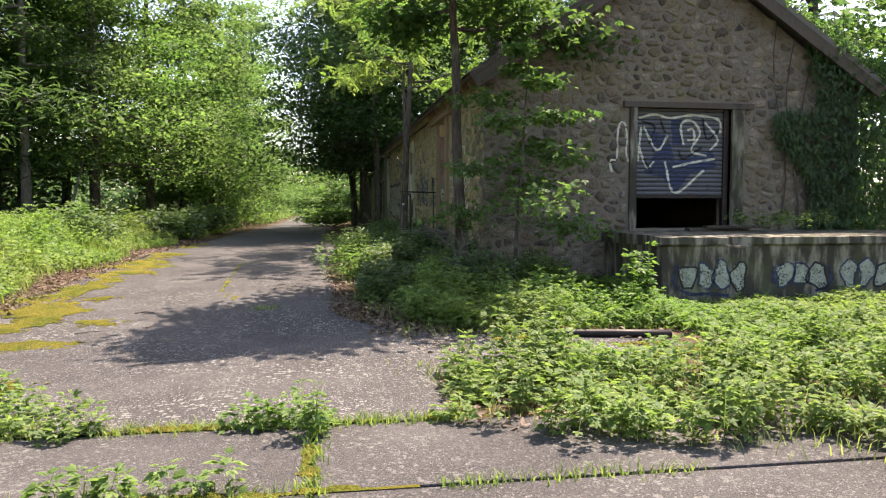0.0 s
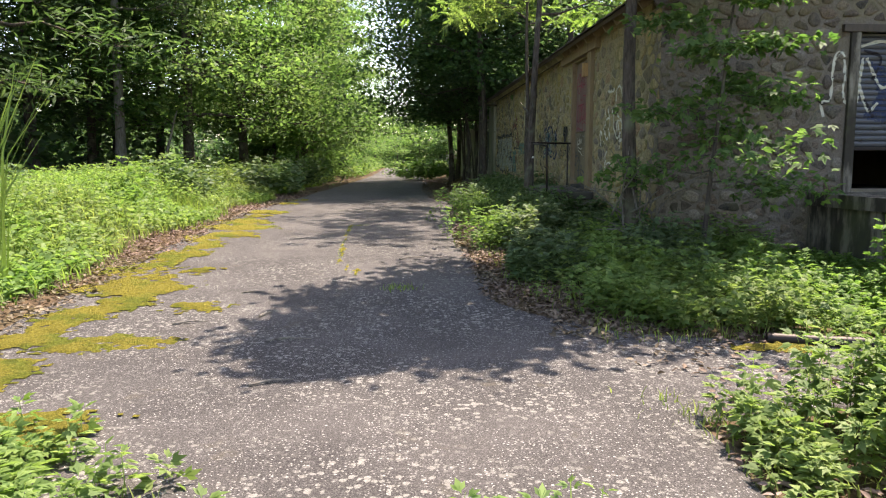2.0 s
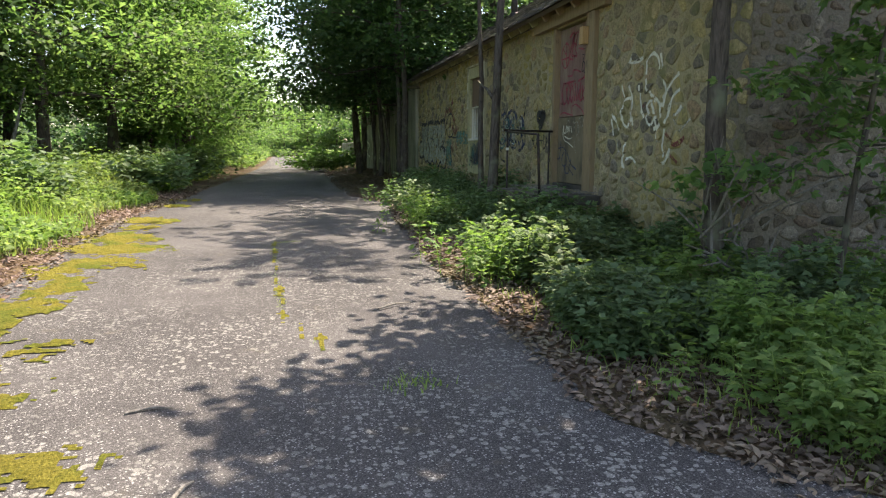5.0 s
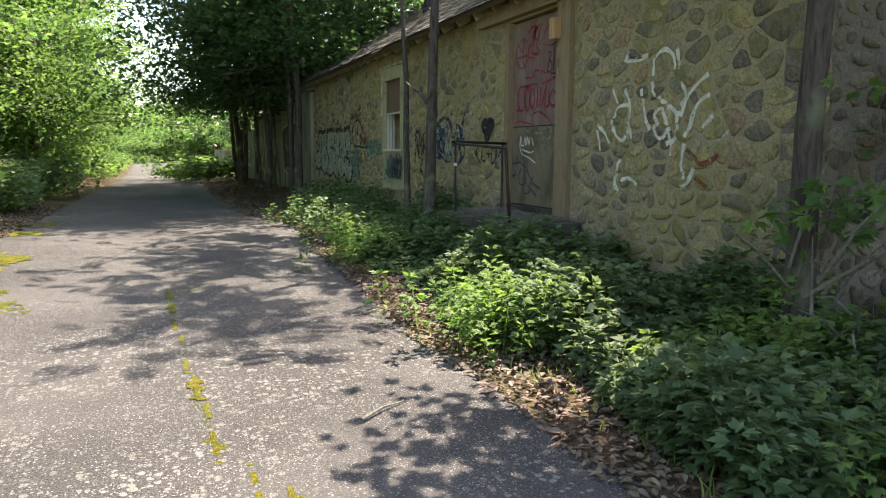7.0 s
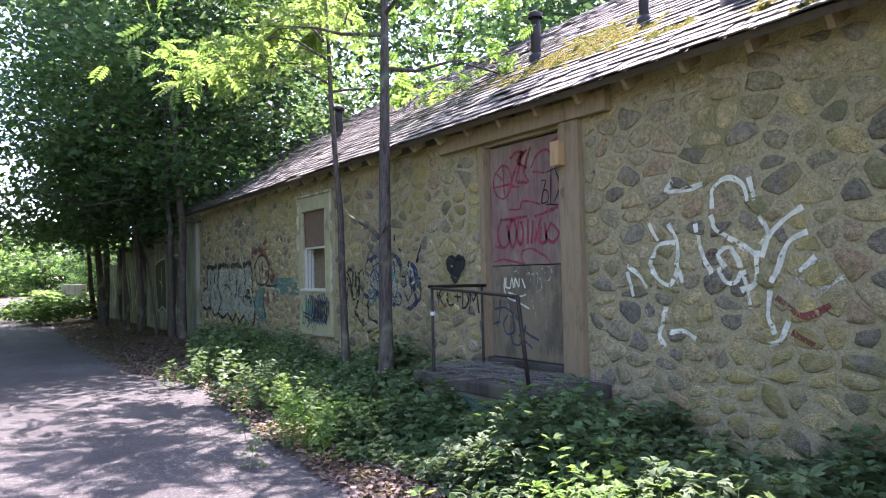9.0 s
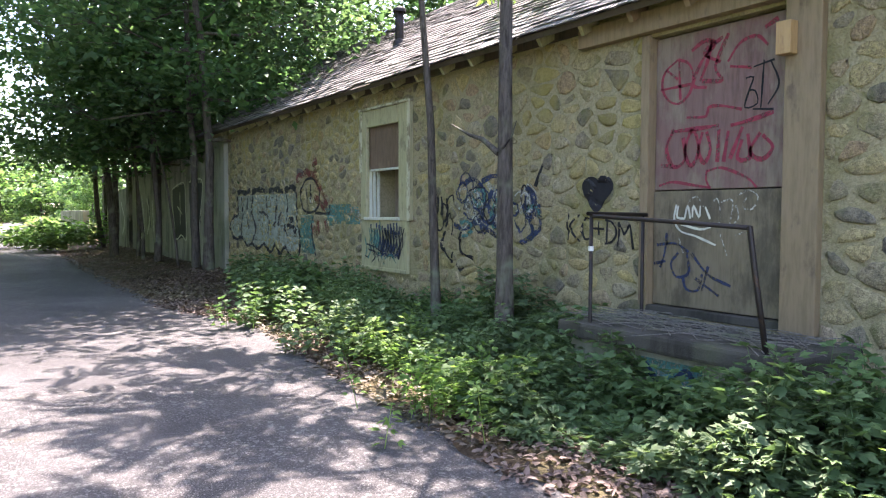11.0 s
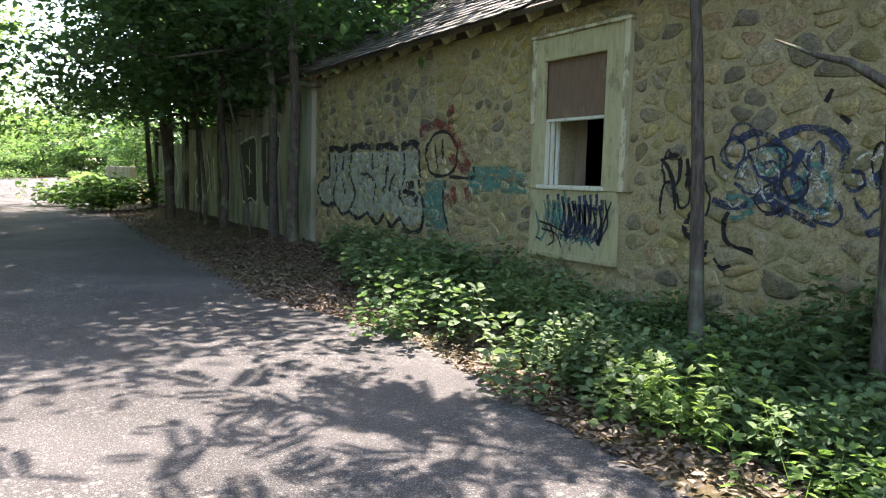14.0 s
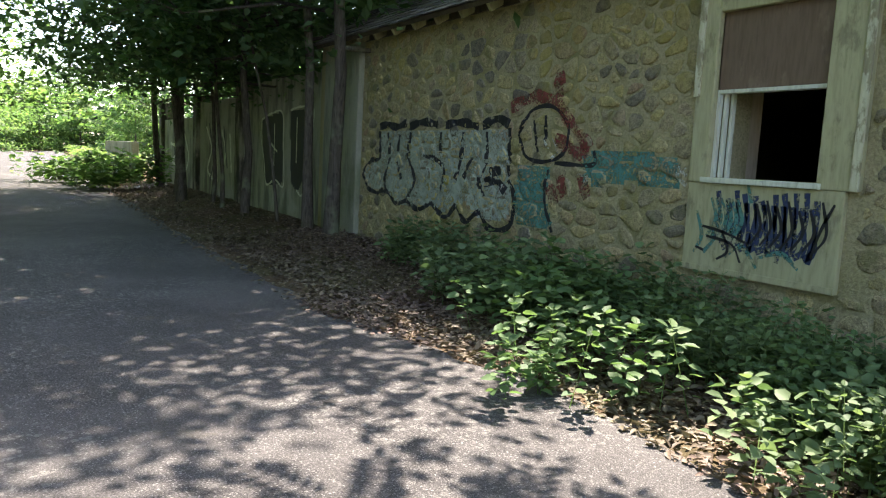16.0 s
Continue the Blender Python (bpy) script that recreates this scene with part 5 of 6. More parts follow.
paint(side_wall, P_BLACK, on_side, [[(25.55 + 0.02, 2.15), (25.35, 2.40), (25.0, 2.44), (24.72, 2.24), (24.75, 1.96), (25.05, 1.85), (25.4, 1.90), (25.57, 2.15)], [(25.3, 2.3), (25.2, 1.95)], [(25.1, 2.35), (25.05, 2.0)], [(25.0, 1.78), (25.02, 1.4), (24.85, 1.1)], [(24.9, 1.84), (24.3, 1.84), (24.3, 1.98)]], 0.055, "black circle and lines", seed=13)
paint(side_wall, P_PINK, on_side, [[(25.75, 2.45), (25.3, 2.55), (24.9, 2.5)], [(24.9, 2.8), (24.85, 2.45), (24.6, 2.2), (24.35, 2.0)], [(24.9, 2.1), (24.6, 1.98), (24.4, 1.9)], [(24.8, 1.7), (24.7, 1.5)], [(24.45, 1.72), (24.35, 1.5)], [(24.95, 1.6), (24.85, 1.4)]], 0.17, "faded red spray", seed=14)
paint(side_wall, P_FAINT, on_side, [[(25.1, 2.1), (25.0, 2.0)], [(24.95, 2.1), (24.85, 1.95), (24.95, 1.9)], [(24.5, 1.74), (24.35, 1.7), (24.45, 1.58)], [(23.12, 1.86), (23.2, 1.78), (23.1, 1.70)], [(23.2, 1.86), (23.1, 1.78)]], 0.04, "pale spray marks", seed=15, lift=0.006)

# dark pieces on the wall under the trees
_far = flat_x(WX + 0.02)
paint(far_wall, P_BLACK, _far, [], 0.1, "black spray block", shapes=[[(35.3, 2.5), (33.9, 2.65), (33.8, 1.15), (34.9, 1.05), (35.1, 1.3)], [(33.4, 2.65), (32.1, 2.6), (32.3, 1.6), (32.9, 1.0), (33.3, 1.2)]])
paint(far_wall, P_WHITE, _far, [[(35.3, 2.5), (34.6, 2.62), (33.9, 2.6), (33.8, 1.9), (33.75, 1.1), (34.3, 1.2), (34.9, 1.08), (35.1, 1.6), (35.35, 2.1), (35.3, 2.5)], [(33.4, 2.65), (32.8, 2.7), (32.1, 2.6), (32.35, 1.7), (32.6, 1.0), (32.95, 1.05)], [(34.4, 2.4), (34.4, 1.5)], [(33.0, 2.5), (33.0, 1.6)], [(34.7, 2.0), (34.2, 1.8)]], 0.055, "white outline on black")
paint(far_wall, P_WHITE, _far, [[(40.5, 2.4), (39.9, 1.8), (40.3, 1.2), (39.6, 0.9)], [(39.6, 2.4), (39.3, 1.6), (39.2, 0.9)], [(38.8, 2.3), (38.4, 1.7), (38.8, 1.1)], [(38.0, 2.2), (37.8, 1.2)], [(45.6, 1.9), (44.2, 1.7), (45.3, 1.3), (44.0, 1.1)], [(43.4, 2.2), (42.8, 1.5), (43.2, 1.0)]], 0.12, "white spray scribbles")
paint(far_wall, P_BLACK, _far, [[(40.2, 2.5), (39.6, 1.6), (40.0, 0.9)], [(38.6, 2.4), (38.2, 1.3)], [(45.0, 1.8), (44.6, 1.2)]], 0.10, "black spray scribbles", lift=0.006)

# the boarded door's tags
_dr = flat_x(WX + 0.06)
_lo = flat_x(WX + 0.05)
paint(red_board, P_RED, _dr, [[(17.16, 3.19), (17.30, 3.10), (17.33, 2.97), (17.26, 2.85), (17.14, 2.81), (17.03, 2.89), (17.00, 3.03), (17.05, 3.14), (17.16, 3.19)], [(17.15, 3.18), (17.13, 2.84)], [(17.29, 3.12), (17.16, 3.02)], [(17.35, 2.95), (17.02, 2.96)], [(17.06, 2.68), (16.86, 2.67), (16.84, 2.74), (16.71, 2.74), (16.52, 2.69)], [(16.66, 3.09), (16.55, 3.22), (16.40, 3.25), (16.30, 3.16)], [(16.64, 3.05), (16.44, 3.01)], [(17.35, 2.10), (17.20, 2.13), (17.00, 2.10), (16.80, 2.07)], [(16.84, 2.22), (16.85, 2.14), (16.81, 2.07)], [(16.84, 2.21), (16.69, 2.23), (16.46, 2.14), (16.37, 2.06)]], 0.03, "red spray circle and curves")
paint(red_board, P_RED, _dr, [[(17.19, 2.59), (17.27, 2.43), (17.19, 2.26), (17.07, 2.32), (17.09, 2.51)], [(17.02, 2.55), (17.07, 2.39), (17.00, 2.26), (16.93, 2.39), (16.97, 2.55), (17.02, 2.55)], [(16.89, 2.54), (16.93, 2.39), (16.87, 2.28), (16.81, 2.39), (16.85, 2.54)], [(17.22, 2.57), (16.73, 2.58)], [(16.73, 2.55), (16.74, 2.28)], [(16.64, 2.53), (16.68, 2.28)], [(16.51, 2.55), (16.62, 2.30)], [(16.51, 2.45), (16.55, 2.30), (16.44, 2.30), (16.46, 2.49)], [(16.35, 2.49), (16.44, 2.35), (16.33, 2.28), (16.24, 2.37), (16.33, 2.47)], [(16.62, 2.57), (16.42, 2.60), (16.24, 2.64)]], 0.042, "thick red spray letters", lift=0.006, seed=6)
paint(red_board, P_RED, _dr, [[(17.02, 3.24), (16.89, 3.30), (16.78, 3.26), (16.91, 3.14), (17.00, 2.95), (16.86, 2.91)], [(16.66, 3.32), (16.78, 3.07), (16.71, 2.95), (16.91, 2.97)], [(16.82, 3.30), (16.86, 3.12), (16.93, 2.97)], [(16.71, 3.30), (16.89, 3.20), (16.73, 3.10)], [(16.33, 3.30), (16.22, 3.35)], [(17.33, 2.28), (17.15, 2.26)]], 0.04, "broad red spray smears", lift=0.003, seed=7)
paint(red_board, P_BLACK, _dr, [[(16.49, 2.93), (16.42, 2.93), (16.46, 2.82), (16.49, 2.70), (16.38, 2.72), (16.40, 2.82), (16.45, 2.83)], [(16.33, 3.05), (16.35, 2.68)], [(16.42, 3.01), (16.24, 3.04)], [(16.42, 2.68), (16.24, 2.66)], [(16.27, 3.03), (16.20, 2.85), (16.29, 2.70)]], 0.018, "black marker tag", lift=0.008)
paint(door, P_WHITE, _lo, [[(17.14, 1.93), (17.16, 1.80), (17.09, 1.70), (16.93, 1.66), (16.73, 1.59)], [(17.12, 1.92), (17.13, 1.82), (17.05, 1.81)], [(17.05, 1.81), (17.02, 1.92), (16.99, 1.81)], [(16.97, 1.82), (16.96, 1.92), (16.90, 1.82), (16.89, 1.92)], [(16.84, 1.91), (16.79, 1.81)], [(17.09, 1.76), (16.89, 1.72), (16.78, 1.74)]], 0.022, "white marker tag", lift=0.007)
paint(door, P_FAINT, _lo, [[(17.02, 1.95), (16.93, 2.00), (16.86, 1.91)], [(16.82, 1.87), (16.73, 1.98), (16.69, 1.84), (16.71, 1.76)], [(16.69, 1.95), (16.58, 1.96), (16.60, 1.76)], [(16.55, 1.99), (16.44, 2.04), (16.35, 1.99), (16.40, 1.89), (16.49, 1.91), (16.44, 1.99)], [(16.55, 1.93), (16.52, 1.82), (16.58, 1.76)], [(17.11, 1.64), (17.06, 1.51)], [(16.69, 1.68), (16.62, 1.51)], [(16.55, 1.68), (16.42, 1.70), (16.35, 1.57)]], 0.016, "thin white marker loops", lift=0.005)
paint(door, P_BLUE, _lo, [[(17.24, 1.68), (17.26, 1.51), (17.31, 1.37)], [(17.38, 1.40), (17.25, 1.43)], [(17.35, 1.57), (17.15, 1.59), (17.00, 1.52)], [(17.11, 1.51), (17.19, 1.41), (17.13, 1.30), (17.00, 1.34), (17.02, 1.51)], [(17.06, 1.30), (17.02, 1.20), (16.90, 1.20), (16.86, 1.34)], [(16.97, 1.51), (16.80, 1.34), (16.58, 1.26)], [(16.93, 1.30), (16.69, 1.17)], [(16.80, 1.41), (16.86, 1.20)]], 0.03, "blue spray tag", lift=0.006)

paint(stoop, P_TEAL, flat_x(1.90), [], 0.05, "teal spray patch on the stoop base", shapes=[[(16.75, 0.74), (16.2, 0.76), (16.15, 0.5), (16.6, 0.46)]], lift=0.006)
paint(stoop, P_BLUE, flat_x(1.90), [[(16.7, 0.7), (16.5, 0.56), (16.3, 0.7), (16.2, 0.54)]], 0.06, "blue spray stroke on the stoop base", lift=0.009)

# gable wall, shutter and dock pieces
paint(front_wall, P_WHITE, on_front, [[(4.98, 2.10), (4.94, 2.30), (5.06, 2.34), (5.08, 2.80), (5.16, 2.96), (5.24, 2.80), (5.24, 2.36), (5.34, 2.26), (5.30, 2.12)]], 0.045, "white spray outline")
def _sh(u, v, lift):
    """On the shutter's ribs."""
    return (u, FY + 0.12 - 0.025 * math.sin(math.pi * (((v - 1.70) / 0.078) % 1.0)) ** 0.7 - lift, v)



paint(gate, P_BLUE, _sh, [], 0.05, "blue spray fill", lift=0.004, cell=0.026, shapes=[[(5.65, 2.85), (6.05, 2.75), (6.2, 2.3), (6.9, 2.5), (7.0, 2.2), (6.5, 2.1), (6.2, 1.72), (6.0, 2.0), (5.6, 2.1), (5.8, 2.4)], [(6.1, 3.05), (6.3, 3.1), (6.35, 2.6), (6.15, 2.6)]])
paint(gate, P_WHITE, _sh, [[(5.5, 3.05), (5.8, 3.12), (6.1, 3.06), (6.5, 3.12), (7.0, 3.05), (7.05, 2.8)], [(5.5, 2.6), (5.66, 2.2), (5.8, 2.3)], [(5.6, 2.9), (5.85, 2.5), (6.05, 2.75)], [(6.35, 2.6), (6.3, 2.95), (6.5, 3.02), (6.66, 2.8), (6.5, 2.5), (6.8, 2.4)], [(6.42, 2.85), (6.52, 2.88), (6.55, 2.7), (6.42, 2.68)], [(6.15, 2.2), (6.6, 2.3), (6.95, 2.35)], [(6.0, 2.3), (6.2, 1.75), (6.75, 2.15)], [(6.75, 3.0), (7.0, 2.7), (6.85, 2.5)], [(5.5, 2.3), (5.55, 2.9)]], 0.05, "white spray lettering", lift=0.006, step=0.02)
paint(gate, P_BLACK, _sh, [[(5.55, 3.0), (5.8, 2.9), (5.7, 2.6)], [(5.9, 3.05), (6.0, 2.8)], [(6.7, 3.08), (6.8, 2.7), (7.05, 2.9)], [(6.25, 2.5), (6.35, 2.35), (6.7, 2.55)], [(5.6, 2.35), (5.75, 2.1)]], 0.045, "black spray strokes", lift=0.007)
_dk = flat_y(10.05)
def blob(cu, cv, w, h, k):
    """A rounded, uneven letter shape."""
    return [(cu + w / 2 * math.cos(q) * (1 + 0.30 * math.sin(3 * q + 1.7 * k)), cv + h / 2 * math.copysign(abs(math.sin(q)) ** 0.7, math.sin(q)) * (1 + 0.2 * math.cos(2 * q + 1.3 * k))) for q in [2 * math.pi * i / 22 for i in range(22)]]


for _k, (_u, _w) in enumerate(((5.25, 0.26), (5.52, 0.24), (5.78, 0.26), (6.06, 0.24), (6.78, 0.28), (7.05, 0.24), (7.34, 0.32), (7.86, 0.26), (8.14, 0.26), (8.42, 0.26), (8.7, 0.26))):
    _poly = blob(_u, 0.47 + 0.02 * (_k % 3), _w, 0.38, _k)
    paint(dock_body, P_SILVER, _dk, [], 0.05, "pale spray letter", lift=0.005, shapes=[_poly])
    paint(dock_body, P_BLUE if _k % 3 else P_BLACK, _dk, [_poly + _poly[:1]], 0.035, "dark outline of a letter", lift=0.009, step=0.04)
paint(dock_body, P_BLUE, _dk, [[(5.08, 0.66), (5.03, 0.4), (5.25, 0.24), (5.5, 0.22)], [(5.45, 0.24), (5.9, 0.2)], [(6.6, 0.62), (6.62, 0.36)], [(7.5, 0.64), (7.56, 0.36), (7.3, 0.24)]], 0.06, "blue spray strokes", lift=0.007)

# ---- pipe and stones on the ground ----
_p = [(2.2, 8.06), (2.7, 7.93), (3.2, 7.76), (3.75, 7.5)]
solid("steel_pipe", Build().tube([(x, y, gz(x, y) + 0.055) for x, y in _p], [0.045] * 4, 10).mesh("steel_pipe", RUST, True), "dark rusty steel pipe lying by the weeds", "pipe")
_r = random.Random(21)
for k in range(9):
    bm = bmesh.new()
    bmesh.ops.create_icosphere(bm, subdivisions=2, radius=1.0)
    for v in bm.verts:
        v.co *= 1 + 0.3 * noise.noise(v.co * 1.3 + Vector((k * 7, 0, 0)))
        v.co.x *= 0.19 * (0.8 + 0.1 * (k % 4))
        v.co.y *= 0.15
        v.co.z *= 0.10
    me = bpy.data.meshes.new("fallen_stone")
    bm.to_mesh(me)
    bm.free()
    me.materials.append(STONE)
    ob = solid("fallen_stone", me, "loose tan stone fallen from the wall corner", "stone", "fallen stones by the corner")
    x, y = 2.45 + _r.uniform(-0.3, 0.25), 11.75 + _r.uniform(-0.35, 0.35)
    ob.matrix_world = pose(x, y, gz(x, y) + 0.06 + 0.13 * (k // 4), _r.uniform(-20, 20), _r.uniform(-20, 20), _r.uniform(0, 180))

# ---- trees by the building ----
T = tree_thing
T("tree", "slender grey-barked tree with feathery crown beside the stone wall", 2.03, 18.64, 9.5, 0.088, 4.3, 2.4, 620, 0.46, 31, LEAF_SPRAY, BARK, lean=(0.45, 0.75), clump=0.20, limbs=11, shape=FROND, group="thin trees along the wall", twigs_apart=True, bend=0.12)
slim = T("tree", "thin crooked sapling trunk against the stone wall", 2.26, 20.22, 8.0, 0.055, 4.4, 1.9, 360, 0.44, 32, LEAF_SPRAY, BARK, lean=(0.1, 1.0), clump=0.20, shape=FROND, limbs=8, group="thin trees along the wall", twigs_apart=True, bend=0.2)


def hanging_spray(tree, start, tip, count, size, seed):
    """One long limb that carries a loose spray of feathered leaves at its end."""
    r = np.random.default_rng(seed)
    a, b = Vector(start) - tree.location, Vector(tip) - tree.location
    pts = [a.lerp(b, q) + Vector((0, 0, 0.5 * math.sin(math.pi * q) - 0.1 * q)) for q in (0, 0.25, 0.5, 0.75, 1)]
    part("limb", Build().tube(pts, [0.022, 0.018, 0.013, 0.009, 0.004], 6).mesh("limb", BARK, True), tree)
    t = r.uniform(0.55, 1.0, count)
    pos = np.array([(pts[3].lerp(pts[4], (q - 0.75) * 4) if q > 0.75 else pts[2].lerp(pts[3], (q - 0.5) * 4))[:] for q in t])
    d = np.array((b - a).normalized()[:])
    way = d + r.normal(0, 0.8, (count, 3)) + np.array([0, 0, -0.35])
    v, f = leaves(FROND, pos, way, np.array([0, 0, 1.0]) + r.normal(0, 0.25, (count, 3)), size * r.uniform(0.7, 1.2, count))
    part("leaf_spray", mesh_of("leaf_spray", v, f, LEAF_SPRAY), tree, "spray of sunlit feathered leaves")


hanging_spray(slim, (2.30, 20.8, 4.9), (0.75, 23.5, 5.45), 16, 0.62, 5)
hanging_spray(slim, (2.30, 20.9, 5.3), (1.5, 23.2, 5.6), 20, 0.55, 6)
hanging_spray(slim, (2.32, 21.0, 5.6), (2.1, 22.9, 6.1), 34, 0.6, 7)
hanging_spray(slim, (2.32, 21.0, 5.6), (2.7, 22.4, 5.9), 30, 0.6, 8)
T("tree", "furrowed grey tree at the building corner with hanging leafy boughs", 2.32, 12.15, 8.2, 0.10, 4.3, 1.7, 15000, 0.17, 33, LEAF, BARK, lean=(-0.5, -0.9), limbs=17, shape=LEAF_LOBED, clump=0.21, rise=0.15, group="thin trees along the wall", twigs_apart=True, bend=0.2)
T("sapling", "leafy sapling with drooping boughs before the gable", 2.95, 11.35, 3.9, 0.03, 1.25, 1.05, 2300, 0.13, 34, LEAF_LIT, BARK, lean=(0.1, -0.5), shape=LEAF_LOBED, limbs=13, rise=0.1, category="sapling", clump=0.26, twigs_apart=True)
for k, (x, y, h, r, ln, hb, n) in enumerate(((2.28, 30.0, 13, 0.15, (-1.3, -0.6), 3.0, 14000), (2.3, 31.1, 14, 0.12, (0.0, 0.2), 3.2, 12000), (2.2, 32.4, 7, 0.04, (-0.9, 1.2), 2.8, 4000),
                                             (2.05, 34.2, 14, 0.11, (-0.4, 0), 2.7, 13000), (2.0, 35.8, 9, 0.06, (-0.5, 0.5), 2.8, 7000), (1.7, 38.6, 16, 0.16, (-0.5, 0), 3.0, 17000), (2.1, 37.1, 8, 0.07, (-0.3, 0.4), 2.6, 5000),
                                             (2.1, 41.2, 15, 0.14, (-0.4, 0.5), 2.8, 10000), (2.2, 44.2, 14, 0.13, (-0.2, 0.3), 2.6, 8000), (4.4, 48.5, 12, 0.15, (0.2, 0), 2.4, 7000))):
    T("tree", "dark-trunked tree in the row shading the road", x, y, h, r * 0.72, hb + 0.2, (4.2 if y < 33 else 3.4 if y < 40 else 2.6) if r > 0.1 else 2.0, n, 0.19, 50 + k, LEAF_DARK, BARK, lean=ln, limbs=20, group="row of trees along the ruin wall", rise=0.18, bend=0.55, flat=0.4)
for x, y, h in ((6.2, 33.6, 14.0), (11.6, 23.2, 15.0)):
    T("tree", "dark spreading tree behind the stone building", x, y, h, 0.2, 3.4, 5.0, 15000, 0.25, int(60 + x), LEAF_DARK, BARK, limbs=22, rise=0.25, flat=0.4, group="trees behind the building")

_t1 = thing("dead_limb", "broken bare limb on the slender tree", "branch", at=(2.06, 18.80, 2.45))
part("stem", Build().tube([(0, -0.02, 0), (-0.03, 0.22, 0.16), (-0.05, 0.42, 0.22), (-0.08, 0.72, 0.36)], [0.035, 0.026, 0.018, 0.006], 7).mesh("stem", BARK, True), _t1)
part("twig", Build().tube([(0, -0.05, 0.02), (0.0, -0.22, 0.14), (0.0, -0.30, 0.30)], [0.02, 0.012, 0.004], 6).mesh("twig", BARK, True), _t1)

# prototypes for the woods, then copies
wood_a = T("tree", "tall broadleaf tree at the wood's edge, bright in the sun", -9.0, 32.0, 15.0, 0.20, 2.9, 4.4, 21000, 0.20, 71, LEAF_LIT, BARK, limbs=20, rise=0.2, flat=0.28, group="trees at the wood's edge")
wood_b = T("tree", "tall broadleaf tree at the wood's edge, bright in the sun", -8.4, 39.0, 17.0, 0.22, 2.5, 4.6, 21000, 0.20, 72, LEAF_LIT, BARK, limbs=22, rise=0.3, flat=0.28, group="trees at the wood's edge")
wood_c = T("tree", "dark tall conifer standing in the wood", -14.0, 30.0, 18.0, 0.22, 3.5, 3.8, 8500, 0.42, 73, NEEDLE, BARK, limbs=26, rise=-0.05, flat=0.22, shape=SPRIG, group="conifers in the wood", bend=0.06)
wood_d = T("tree", "leafy young tree with low branches", -8.6, 46.0, 8.0, 0.10, 0.6, 2.9, 8000, 0.25, 74, LEAF_LIT, BARK, limbs=16, rise=0.25, flat=0.35, group="trees at the wood's edge")


def copies(proto, places, seed, lo=0.85, hi=1.15):
    r = random.Random(seed)
    for x, y in places:
        s = r.uniform(lo, hi)
        copy_thing(proto, pose(x, y, gz(x, y) - 0.05, 0, 0, r.uniform(0, 360)) @ Matrix.Diagonal((s, s, s * r.uniform(0.9, 1.1), 1)))


copies(wood_a, [(-12.9, 32.5), (-10.2, 36.0), (-8.0, 45.5), (-7.6, 58.0), (-8.6, 71.0), (11.5, 50.0)], 1)
copies(wood_b, [(-6.6, 48.0), (-6.4, 61.0), (-7.4, 68.0), (-7.6, 82.0), (-13.0, 41.0), (17.0, 24.0)], 2)
wood_e = T("tree", "dark leafy tree behind the ruin wall", 6.6, 38.5, 15.0, 0.2, 2.6, 4.4, 15000, 0.25, 75, LEAF_DARK, BARK, limbs=20, rise=0.25, flat=0.35, group="trees behind the building")
copies(wood_e, [(9.0, 43.5), (13.0, 33.0)], 5)
copies(wood_c, [(-12.6, 24.5), (-13.2, 36.0), (-15.5, 20.0), (-16.5, 26.0), (-17.0, 33.0), (-15.8, 40.0), (-19.5, 30.0), (-20.0, 23.0), (-18.0, 46.0), (-14.0, 15.5), (-18.0, 14.0)], 3)
copies(wood_d, [(-9.0, 61.0), (-8.0, 68.5), (-7.4, 76.0), (-6.8, 88.0), (-5.6, 97.0), (-4.5, 106.0), (-1.5, 118.0), (2.0, 121.0), (6.0, 116.0), (9.5, 104.0), (8.5, 92.0), (-7.6, 43.0), (-7.2, 49.0), (-7.0, 55.0), (11.0, 22.0), (11.5, 32.0)], 4, 0.75, 1.1)
T("tree", "young leafy tree beside the gable corner", 11.3, 13.4, 7.0, 0.08, 0.7, 2.0, 9000, 0.13, 82, LEAF_LIT, BARK, limbs=15, rise=0.3)
T("tree", "young leafy tree beyond the loading dock", 12.3, 10.0, 6.0, 0.07, 0.6, 2.0, 7000, 0.13, 83, LEAF_LIT, BARK, limbs=14, rise=0.3)
pine = T("tree", "straight pale-barked pine trunk at the wood's edge", -10.8, 29.8, 16.0, 0.19, 6.5, 3.2, 9000, 0.26, 81, NEEDLE, BARK_PALE, limbs=18, rise=0.0, shape=SPRIG, bend=0.03)
dead = thing("dead_tree", "pale leaning dead sapling at the wood's edge", "dead tree", at=(-9.0, 29.7, gz(-9.0, 29.7)))
part("trunk", Build().tube([(-0.5, 0, -0.1), (-0.1, 0, 1.4), (0.25, 0, 2.7)], [0.07, 0.055, 0.02], 8).mesh("trunk", BARK_PALE, True), dead)

# the closing depth of the woods
_r = np.random.default_rng(404)
_n = 32000
_t = _r.uniform(0, 1, _n)
_ang = np.radians(_r.uniform(-100, 100, _n))
_x = -4 + 48 * np.sin(_ang) * np.where(_ang > 0, 0.62, 0.75) + _r.normal(0, 2.2, _n)
_y = 62 + 75 * np.cos(_ang) - 62 * np.abs(np.sin(_ang)) ** 2 + _r.normal(0, 2.2, _n)
_z = 10.5 * _r.uniform(0, 1, _n) ** 0.8 * (0.8 + 0.35 * np.sin(_x * 0.35 + _y * 0.23))
_pos = np.column_stack([_x, _y, _z])
